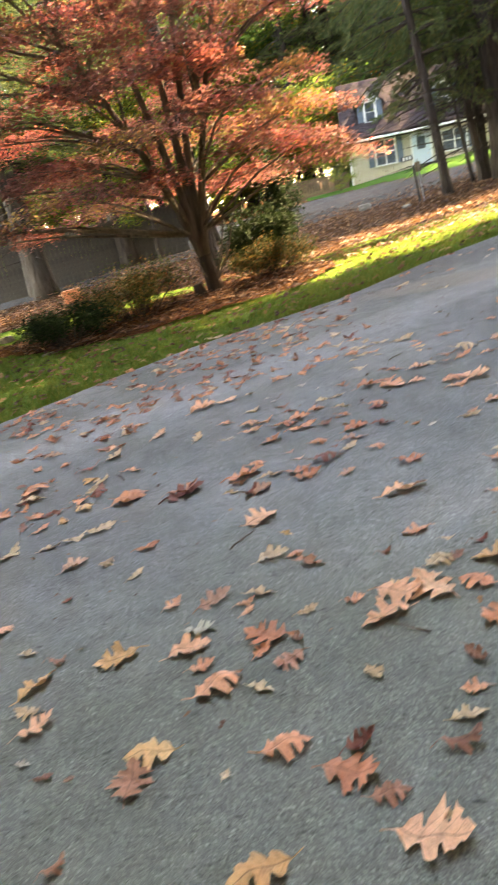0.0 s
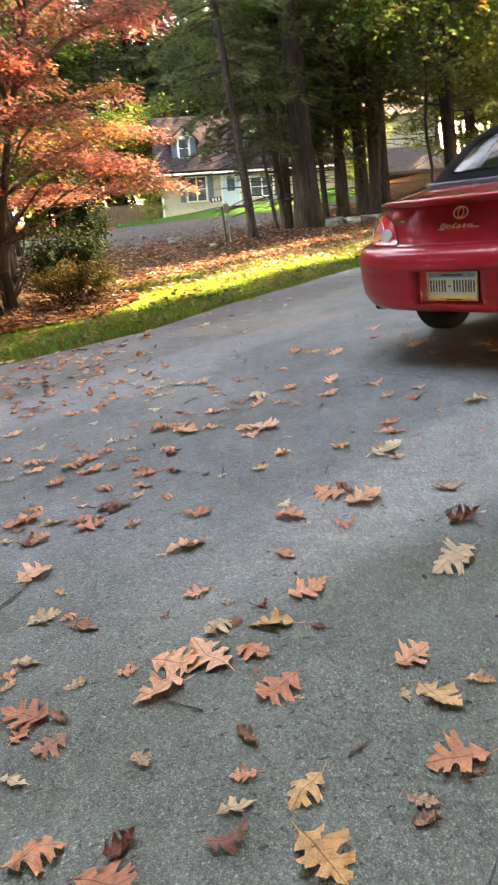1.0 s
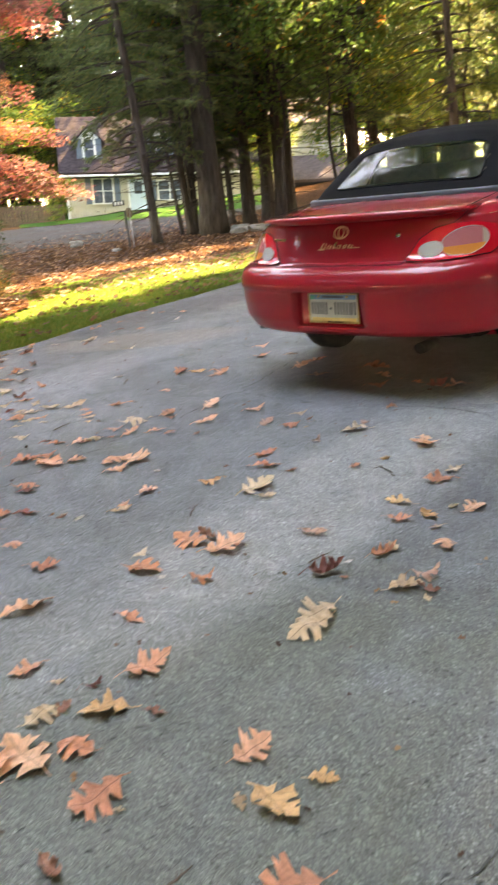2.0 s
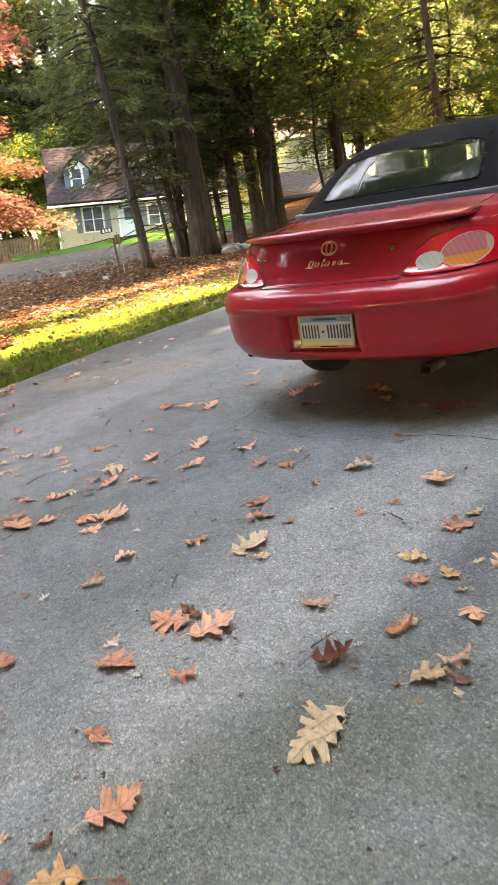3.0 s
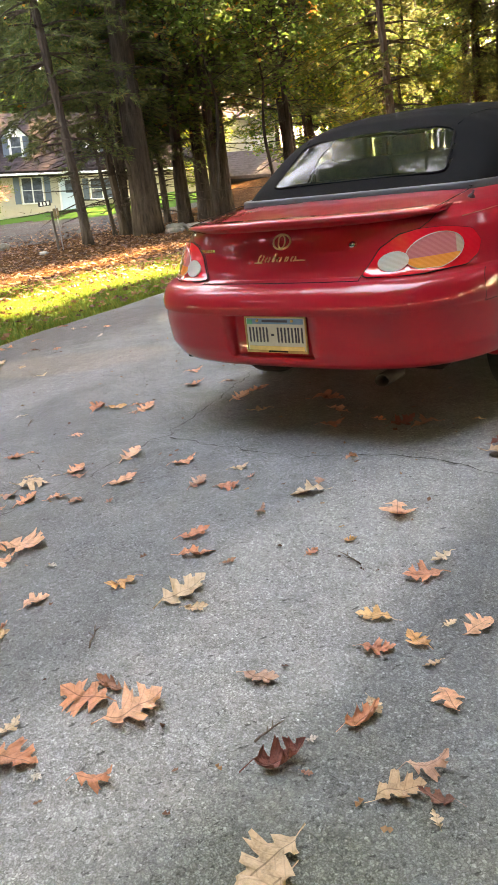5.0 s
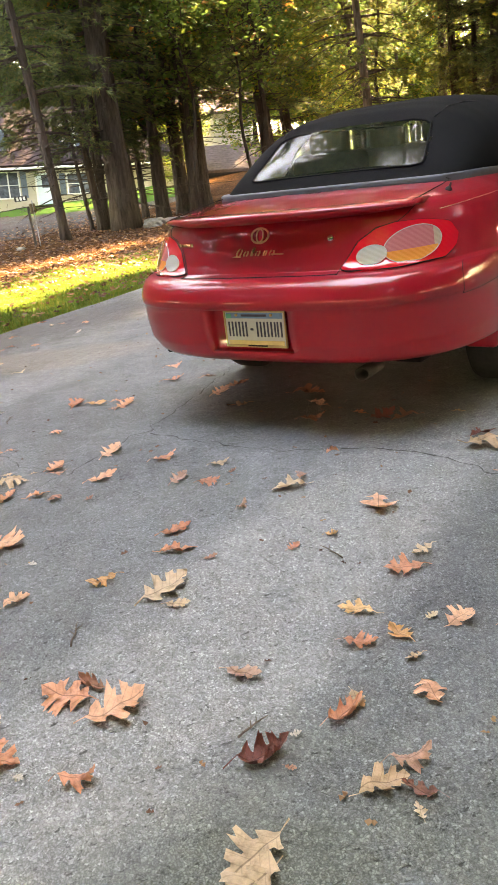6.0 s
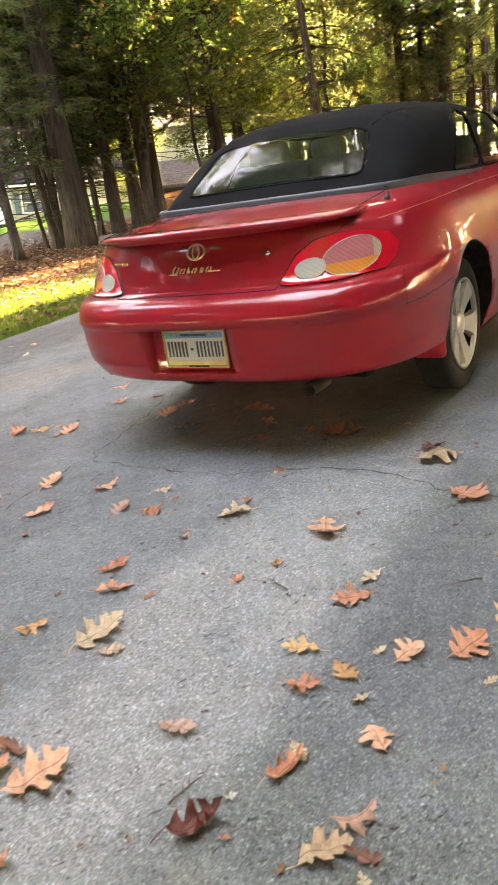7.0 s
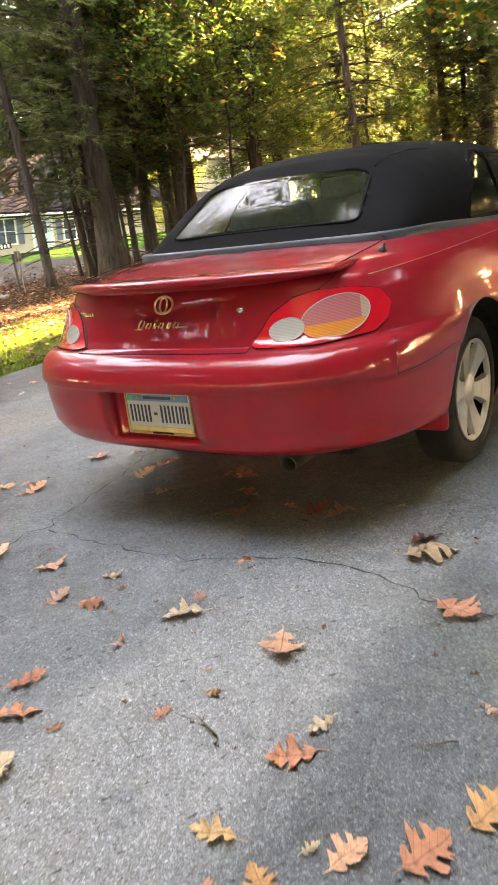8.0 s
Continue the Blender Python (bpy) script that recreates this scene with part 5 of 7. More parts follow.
# unseen tall oaks added beside the driveway, for shade and the rear window's reflection
for x, y, k in ((12.6, 10.6, 2.1), (14.5, 6.5, 2.0), (16.5, 12.0, 2.2)):
    plant(LEAFY[1], x, y, wood.uniform(0, 360), k, 0, "unseen tall oak with green leaves, added beside the driveway for shade and reflection")
# unseen pine added to stop sun flecks on the asphalt
plant(PINES[0], 16.2, 14.9, 10, 1.1)
# pines behind the maple, added for the rear window to mirror
plant(TALL, -3.2, 30.5, 30, 1.0)
plant(PINES[0], -6.0, 28.5, 200, 1.0)
# unseen tall oaks behind the driveway, added to darken reflections and the car's underside
for k in range(11):
    q = radians(105 + 21 * k)
    r = 13.5 + 3.0 * (k % 2)
    plant(LEAFY[1] if k % 4 else PINES[3], 1 + r * math.sin(q), 2 + r * math.cos(q), wood.uniform(0, 360), wood.uniform(1.5, 1.8) if k % 4 else 0.9)
# a close row of unseen tall oaks behind the driveway, added to block low sky light
for k in range(9):
    q = radians(112 + 15 * k)
    r = 11.5 + 1.5 * (k % 2)
    plant(LEAFY[1], 1 + r * math.sin(q), 2 + r * math.cos(q), 47 * k, wood.uniform(1.9, 2.3))
# tall unseen oaks near the lawn, added in a close row to darken the trunk lid
for k in (0, 1, 2, 3, 4, 6):
    q = radians(238 + 10.5 * k)
    r = 12.0 + 1.8 * (k % 2)
    plant(LEAFY[1], 1 + r * math.sin(q), 2 + r * math.cos(q), 83 * k, wood.uniform(1.9, 2.2))
# unseen dark undergrowth round the back of the driveway, added to darken the car's reflections
UNSEEN_THICKET = leafy_tree(36, 5.6, 0.06, 0.3, 2.6, 6500, "evergreen", "unseen dark evergreen thicket, added to darken the car's reflections", 0.19, name="thicket", group="thickets behind the driveway")
UNSEEN_THICKET.matrix_world = stand(2.0, -13.5)
for k in range(17):
    q = radians(103 + 13 * k)
    plant(UNSEEN_THICKET, 1 + 14 * math.sin(q), 2 + 14 * math.cos(q), 70 * k, wood.uniform(1.2, 1.6))
    plant(UNSEEN_THICKET, 1 + 17 * math.sin(q + 0.11), 2 + 17 * math.cos(q + 0.11), 50 * k, wood.uniform(1.5, 1.9))
# more of it to the right, added against glare on the car's flank
for k in range(4):
    q = radians(62 + 11 * k)
    plant(UNSEEN_THICKET, 1 + 17 * math.sin(q), 2 + 17 * math.cos(q), 50 * k, 1.75)
    plant(UNSEEN_THICKET, 1 + 20 * math.sin(q + 0.10), 2 + 20 * math.cos(q + 0.10), 80 * k, 2.1)
# unseen trees added to close the side and back of the driveway
for _ in range(26):
    q = wood.uniform(radians(110), radians(320))
    r = wood.uniform(20, 34)
    plant(wood.choice((LEAFY[1], PINES[0], PINES[3], LEAFY[0])), 2 + r * math.sin(q), r * math.cos(q), wood.uniform(0, 360), wood.uniform(0.8, 1.1))


def red_maple(x, y):
    """The small red tree: several stems from one foot, limbs in layers, thousands of small leaves."""
    rnd = random.Random(5)
    tree = thing("maple_tree", pose(x, y, ground_z(x, y)), "low spreading red-leaved maple in a mulch bed", "tree")
    bm = bmesh.new()
    tube(bm, [(0.02, 0, -0.15), (0.0, 0, 0.02), (-0.02, 0, 0.25), (-0.05, 0, 0.55)], [0.19, 0.135, 0.11, 0.10], 12)
    part("trunk", bm, M["bark"], tree, "", True)
    limbs = bmesh.new()
    pads = []
    stems = [(-0.75, 0.10, 5.2), (0.75, 0.15, 5.5), (-1.45, -0.15, 4.4), (0.05, 0.40, 6.0), (1.25, -0.20, 4.2)]

    def stem_at(stem, z):
        dx, dy, h = stem
        t = max(0.0, min(1.0, (z - 0.45) / (h - 0.45)))
        return Vector((-0.05 + dx * t ** 1.3, dy * t, 0.45 + (h - 0.45) * t))

    for stem in stems:
        tube(limbs, [stem_at(stem, 0.45 + (stem[2] - 0.45) * t) for t in (0, 0.2, 0.4, 0.6, 0.8, 1.0)], [0.075, 0.06, 0.048, 0.036, 0.024, 0.010], 7, False)
    # boughs in tiers, each carrying a flat pad of leaves with air between
    for z, near, far_out, count in ((1.62, 1.6, 2.9, 13), (2.20, 0.9, 2.7, 12), (2.85, 1.0, 2.8, 13), (3.50, 0.7, 2.8, 13), (4.15, 0.4, 2.8, 12), (4.8, 0.2, 2.6, 11), (5.4, 0.0, 2.2, 9), (6.0, 0.0, 1.4, 5)):
        for k in range(count):
            q = (k + rnd.uniform(-0.35, 0.35)) * math.tau / count + z
            r = near + (far_out - near) * rnd.random() ** 0.6
            c = Vector((-0.62 + r * math.cos(q) * (1.0 if math.cos(q) < 0 else 0.86 + 0.07 * z), 0.9 * r * math.sin(q), z + rnd.uniform(-0.16, 0.16)))
            stem = min(stems, key=lambda e: (stem_at(e, z - 0.4) - c).length)
            p = stem_at(stem, max(0.85, z - 0.2 - 0.22 * r))
            m = p.lerp(c, 0.55) + Vector((0, 0, 0.10))
            tube(limbs, [p, m, c], [0.026, 0.016, 0.005], 5, False)
            size = rnd.uniform(0.48, 0.80)
            pads.append((c, size, Vector((c.x + 0.35, c.y, 0)).normalized() if r > 0.1 else Vector((1, 0, 0))))
            for _ in range(7):
                a = rnd.uniform(0, math.tau)
                e = c + Vector((math.cos(a), math.sin(a), rnd.uniform(-0.12, 0.10))) * size * rnd.uniform(0.6, 1.0)
                tube(limbs, [m.lerp(c, rnd.uniform(0.3, 1.0)), e], [0.007, 0.002], 3, False)
    for ex, ey, ez in ((0.62, -0.15, 1.25), (0.50, -0.1, 1.5), (-0.22, -0.1, 0.75)):
        tube(limbs, [(0.02, -0.05, 0.12), (ex * 0.5, ey, ez * 0.42), (ex, ey, ez)], [0.02, 0.014, 0.004], 5, False)
    tagged(part("branch_frame", limbs, M["bark_pale"], tree, "thin pale limbs"), kind="stuff")
    verts, faces = [], []
    for c, size, out in pads:
        for _ in range(int(1500 * size)):
            a, u = rnd.uniform(0, math.tau), rnd.random() ** 0.6
            d = Vector((math.cos(a), math.sin(a), 0)) * size * u * (1 + 0.35 * noise.noise((3 * math.cos(a) + c.x, 3 * math.sin(a), c.z * 5)))
            sag = -0.16 * max(0.0, d.dot(out)) - 0.10 * u * u
            p = c + d + Vector((0, 0, sag + rnd.gauss(0, 0.055) + 0.05 * noise.noise(d * 4 + c)))
            leaf_quad(verts, faces, p, rnd.uniform(0.038, 0.072), rnd, 1.0)
    raw_part("crown", verts, faces, M["maple"], tree, "dark red to orange autumn leaves")
    return tree


red_maple(-1.08, 11.4)


def shrub(name, x, y, rx, ry, h, material, leaves, size, seed, label, stems=9):
    rnd = random.Random(seed)
    ob = thing(name, pose(x, y, ground_z(x, y)), label, "shrub", "shrubs in the mulch bed")
    bm = bmesh.new()
    tips = []
    for _ in range(stems * 3):
        q, u = rnd.uniform(0, math.tau), rnd.random() ** 0.5
        e = Vector((rx * u * math.cos(q), ry * u * math.sin(q), h * rnd.uniform(0.55, 0.98) * (1 - 0.35 * u * u)))
        s = Vector((e.x * 0.25, e.y * 0.25, -0.03))
        tube(bm, [s, s.lerp(e, 0.5) + Vector((0, 0, 0.05)), e], [0.014, 0.009, 0.003], 4, False)
        tips += [(e, 1.0), (s.lerp(e, 0.75), 0.8)]
    tagged(part("stem_frame", bm, M["bark"], ob), kind="stuff")
    verts, faces = [], []
    for _ in range(leaves):
        c, k = rnd.choice(tips)
        v = c + Vector((rnd.gauss(0, 1) * rx, rnd.gauss(0, 1) * ry, rnd.gauss(0, 1) * h * 0.7)) * 0.16
        if v.z > 0.06:
            leaf_quad(verts, faces, v, size * rnd.uniform(0.6, 1.3), rnd, 0.3)
    raw_part("foliage", verts, faces, M[material], ob)
    return ob


shrub("rounded_shrub", -2.05, 10.35, 0.72, 0.50, 0.80, "shrub", 7000, 0.035, 1, "rounded shrub with bronze-green leaves and bare stems")
shrub("rounded_shrub", -2.85, 9.75, 0.55, 0.45, 0.52, "evergreen", 6000, 0.035, 2, "low dark evergreen shrub in mulch")
shrub("rounded_shrub", -0.25, 11.95, 0.62, 0.45, 0.55, "shrub", 6500, 0.035, 3, "low rounded shrub with yellowing leaves")
shrub("evergreen_shrub", -0.45, 13.5, 0.6, 0.5, 1.05, "evergreen", 8000, 0.05, 4, "dark upright evergreen shrub behind the maple")
shrub("evergreen_shrub", 0.05, 14.6, 0.35, 0.35, 1.7, "evergreen", 4500, 0.05, 6, "narrow dark evergreen shrub")


# ---- lawn, mulch, gravel ----
LAWN_TOP = [(-14, 13.5), (-8, 14.2), (-4, 14.2), (0.6, 13.0), (2.5, 13.9), (4.0, 14.6), (6.0, 15.6), (8, 16.2), (14, 15.8)]


def lawn_top(x):
    return float(np.interp(x, [p[0] for p in LAWN_TOP], [p[1] for p in LAWN_TOP])) + 0.35 * noise.noise((x * 1.3, 2, 4))


def in_bed(x, y):
    """The mulch bed round the maple."""
    front = float(np.interp(x, [-4.7, -4.0, -2.84, -1.75, -0.77, 0.05, 0.62], [10.8, 10.2, 9.12, 8.93, 9.25, 9.46, 10.6]))
    back = float(np.interp(x, [-4.7, -3.6, -2.0, -0.3, 0.62], [11.0, 11.4, 12.3, 13.0, 11.6]))
    j = 0.12 * noise.noise((x * 2.5, y * 2.5, 1))
    return -4.7 < x < 0.62 and front + j < y < back + j


solo("lawn", sheet(spaced(-14, 12, 0.2), spaced(-3.2, 16.8, 0.2), lambda x, y: ground_z(x, y) + 0.002, lambda x, y: edge_y(x) - 0.15 < y < lawn_top(x)), M["lawn"], "patchy green lawn beside the driveway", "lawn", kind="structure", smooth=True)
solo("mulch_bed", sheet(spaced(-4.8, 0.7, 0.08), spaced(8.7, 13.2, 0.08), lambda x, y: ground_z(x, y) + 0.03 + 0.03 * noise.noise((x * 2, y * 2, 0)), in_bed), M["litter"], "mulch bed covered with brown leaves", "mulch bed", kind="structure", smooth=True)


def gravel_low(x):
    return float(np.interp(x, [-30, -4, 1.5, 4.0, 6.3, 9, 14], [23.5, 23.6, 26.2, 25.8, 27.8, 31.5, 36])) + 0.7 * noise.noise((x * 0.7, 1, 1))


solo("gravel_road", sheet(spaced(-30, 14, 0.5), spaced(22.5, 44, 0.5), lambda x, y: ground_z(x, y) + 0.012 - 0.14 * math.exp(-max(0.0, y - gravel_low(x)) / 0.45), lambda x, y: gravel_low(x) < y < float(np.interp(x, [-30, 2, 3.8, 8.2, 14], [41.5, 40.0, 39.3, 36.8, 34.2]))), M["gravel"], "grey gravel road with scattered leaves", "road", kind="structure")
solo("far_lawn", sheet(spaced(1, 13.0, 0.75), spaced(32, 60, 0.75), lambda x, y: ground_z(x, y) + 0.03 + 0.12 * min(1.0, max(0.0, (x - 3.6) / 3.4)) * min(1.0, max(0.0, (y - 37.2) / 4.5)), lambda x, y: y > float(np.interp(x, [1, 3.8, 8.2, 14, 30], [40.2, 38.9, 36.3, 33.6, 31.0]))), Nodes("bright_lawn").color((0.036, 0.080, 0.020)).rough(0.95).set(Specular_IOR_Level=0.0).m, "bright green mown lawn before the neighbour's house", "lawn", kind="structure")


def grass_blades():
    rnd = random.Random(8)
    verts, faces = [], []
    while len(faces) < 70000:
        x = rnd.uniform(-6.0, 6.5)
        y = edge_y(x) + 0.03 + (rnd.random() ** 1.35) * 6.2
        if y > lawn_top(x) or in_bed(x, y):
            continue
        if noise.noise((x * 0.9, y * 0.9, 3)) + rnd.uniform(-0.5, 0.5) < -0.25:
            continue
        h = rnd.uniform(0.02, 0.065)
        q = rnd.uniform(0, math.tau)
        b = Vector((x, y, ground_z(x, y) - 0.005))
        s = Vector((math.cos(q), math.sin(q), 0)) * 0.005
        tip = b + Vector((rnd.uniform(-1, 1) * h * 0.6, rnd.uniform(-1, 1) * h * 0.6, h))
        i = len(verts)
        verts += [b - s, b + s, tip]
        faces.append((i, i + 1, i + 2))
    ob = raw_part("grass", verts, faces, M["blades"], None)
    return tagged(ob, "short green grass blades with yellow patches", "grass", kind="stuff")


grass_blades()


def litter(name, count, place, size, label, seed, lift=0.012, material="litter_leaves"):
    """Small dry leaves lying about, too many to count."""
    rnd = random.Random(seed)
    verts, faces = [], []
    for _ in range(count):
        x, y, z = place(rnd)
        n = Vector((rnd.gauss(0, 0.3), rnd.gauss(0, 0.3), 1)).normalized()
        q = rnd.uniform(0, math.tau)
        u = Vector((math.cos(q), math.sin(q), 0))
        u = (u - n * u.dot(n)).normalized() * size * rnd.uniform(0.5, 1.2)
        v = n.cross(u)
        c = Vector((x, y, z + lift * rnd.uniform(0.6, 1.6)))
        i = len(verts)
        k = rnd.uniform(-0.1, 0.25) * size
        verts += [c - u * 0.5, c - u * 0.15 + v * 0.35 + n * k, c + u * 0.1 + v * 0.12, c + u * 0.3 + v * 0.3 + n * k, c + u * 0.55,
                  c + u * 0.3 - v * 0.3 + n * k, c + u * 0.1 - v * 0.12, c - u * 0.15 - v * 0.35 + n * k]
        faces += [(i, i + 7, i + 1), (i + 7, i + 6, i + 2, i + 1), (i + 6, i + 5, i + 3, i + 2), (i + 5, i + 4, i + 3)]
    ob = raw_part(name, verts, faces, M[material], None)
    return tagged(ob, label, "leaves", kind="stuff")


def spot_bed(rnd):
    while True:
        x, y = rnd.uniform(-4.7, 0.6), rnd.uniform(8.8, 13.1)
        if in_bed(x, y):
            return x, y, ground_z(x, y) + 0.05


def spot_lawn(rnd):
    while True:
        x = rnd.uniform(-6, 6.5)
        y = edge_y(x) + 0.05 + rnd.random() * 6
        if y < lawn_top(x) and not in_bed(x, y):
            return x, y, ground_z(x, y) + 0.03


def spot_wood(rnd):
    while True:
        x, y = rnd.uniform(-9, 17), 12.5 + 17 * rnd.random() ** 1.3
        if y > lawn_top(x) - 0.8 * rnd.random() and y < gravel_low(x) + 1.5:
            return x, y, ground_z(x, y) - 0.055


litter("leaf_litter", 3500, spot_bed, 0.06, "brown and rust dry leaves on the mulch bed", 21, material="mulch")
litter("leaf_litter", 2000, spot_lawn, 0.08, "dry leaves scattered over the lawn", 22, 0.02)
def spot_verge(rnd):
    while True:
        x = rnd.uniform(0, 7)
        y = lawn_top(x) - 2.2 * rnd.random() ** 1.6
        if y > edge_y(x) + 0.3 and not in_bed(x, y):
            return x, y, ground_z(x, y) + 0.03


litter("leaf_litter", 1100, spot_verge, 0.085, "dry leaves thick along the lawn's wooded edge", 24, 0.02)
def spot_road(rnd):
    while True:
        x = rnd.uniform(-8, 10)
        y = gravel_low(x) - 0.3 + 6 * rnd.random() ** 2.2
        if y < 38:
            return x, y, ground_z(x, y) + 0.015


litter("leaf_litter", 2200, spot_road, 0.11, "brown leaves blown along the gravel's edge", 25)
litter("leaf_litter", 14000, spot_wood, 0.10, "thick layer of dry brown leaves under the pines", 23)

# ---- the neighbour's house ----


def house_window(parent, x, z, w, h, y, shutters=True, panes=2):
    win = part("window", box(bmesh.new(), (w, 0.06, h), (x, y + 0.03, z), 0.0), M["house_glass"], parent, "dark glass window with white frame")
    fr = bmesh.new()
    t = 0.07
    box(fr, (w + 2 * t, 0.10, t), (x, y - 0.02, z + h / 2 + t / 2), 0.008)
    box(fr, (w + 2 * t, 0.14, t), (x, y - 0.04, z - h / 2 - t / 2), 0.008)
    for k in range(panes + 1):
        box(fr, (t, 0.10, h), (x - w / 2 + w * k / panes, y - 0.02, z), 0.008)
    box(fr, (w, 0.05, 0.035), (x, y - 0.01, z), 0.005)
    part("window_frame", fr, M["white"], win)
    if shutters:
        for s in (-1, 1):
            sh = bmesh.new()
            box(sh, (0.30, 0.04, h + 0.1), (x + s * (w / 2 + 0.24), y - 0.03, z), 0.008)
            for k in range(10):
                box(sh, (0.22, 0.02, 0.06), (x + s * (w / 2 + 0.24), y - 0.055, z - h / 2 + (k + 0.5) * h / 10))
            part("shutter", sh, M["shutter"], win, "slate blue shutter")
    return win


def gable_roof(x0, x1, y0, y1, z0, z1, over=0.35, thick=0.14):
    """Two slopes with the ridge along x."""
    bm = bmesh.new()
    ym = (y0 + y1) / 2
    k = (z1 - z0) / (ym - y0)
    prof = [(y0 - over, z0 - over * k), (ym, z1), (y1 + over, z0 - over * k), (y1 + over, z0 - over * k - thick), (ym, z1 - thick), (y0 - over, z0 - over * k - thick)]
    a = [bm.verts.new((x0 - over, y, z)) for y, z in prof]
    b = [bm.verts.new((x1 + over, y, z)) for y, z in prof]
    for i in range(6):
        j = (i + 1) % 6
        bm.faces.new((a[i], a[j], b[j], b[i]))
    for r in (a, list(reversed(b))):
        bm.faces.new((r[0], r[1], r[4], r[5]))
        bm.faces.new((r[1], r[2], r[3], r[4]))
    bmesh.ops.recalc_face_normals(bm, faces=bm.faces)
    return bm


def siding_wall(x0, x1, y0, y1, z0, z1, gable=0.0):
    """Walls of a house, stepping out at the foot of each board."""
    bm = bmesh.new()
    n = max(1, round((z1 - z0) / 0.16))
    rings = []
    for k in range(n):
        for z, o in ((z0 + (z1 - z0) * k / n, 0.018), (z0 + (z1 - z0) * (k + 1) / n - 0.002, 0.0)):
            rings.append([bm.verts.new(v) for v in ((x0 - o, y0 - o, z), (x1 + o, y0 - o, z), (x1 + o, y1 + o, z), (x0 - o, y1 + o, z))])
    for a, b in zip(rings, rings[1:]):
        for i in range(4):
            bm.faces.new((a[i], a[(i + 1) % 4], b[(i + 1) % 4], b[i]))
    t = rings[-1]
    if gable:
        ym = (y0 + y1) / 2
        r0, r1 = bm.verts.new((x0, ym, z1 + gable)), bm.verts.new((x1, ym, z1 + gable))
        for f in ((t[0], t[1], r1, r0), (t[2], t[3], r0, r1), (t[3], t[0], r0), (t[1], t[2], r1)):
            bm.faces.new(f)
    else:
        bm.faces.new(t)
    bm.faces.new(list(reversed(rings[0])))
    bmesh.ops.recalc_face_normals(bm, faces=bm.faces)
    return bm


def shingle_rows(x0, x1, y0, ym, z0, z1, rows):
    """Courses of shingles up the front slope."""
    bm = bmesh.new()
    for k in range(rows):
        t = (k + 0.5) / rows
        d = Vector((0, ym - y0, z1 - z0))
        c = Vector(((x0 + x1) / 2, y0 + d.y * t, z0 + d.z * t + 0.02))
        box(bm, (x1 - x0, d.length / rows * 1.1, 0.018), (0, 0, 0), m=Matrix.Translation(c) @ Matrix.Rotation(math.atan2(d.z, d.y) - 0.03, 4, "X"))
    return bm


HOUSE = pose(3.65, 44.0, 0.52, 0, 4.0, -5.0)


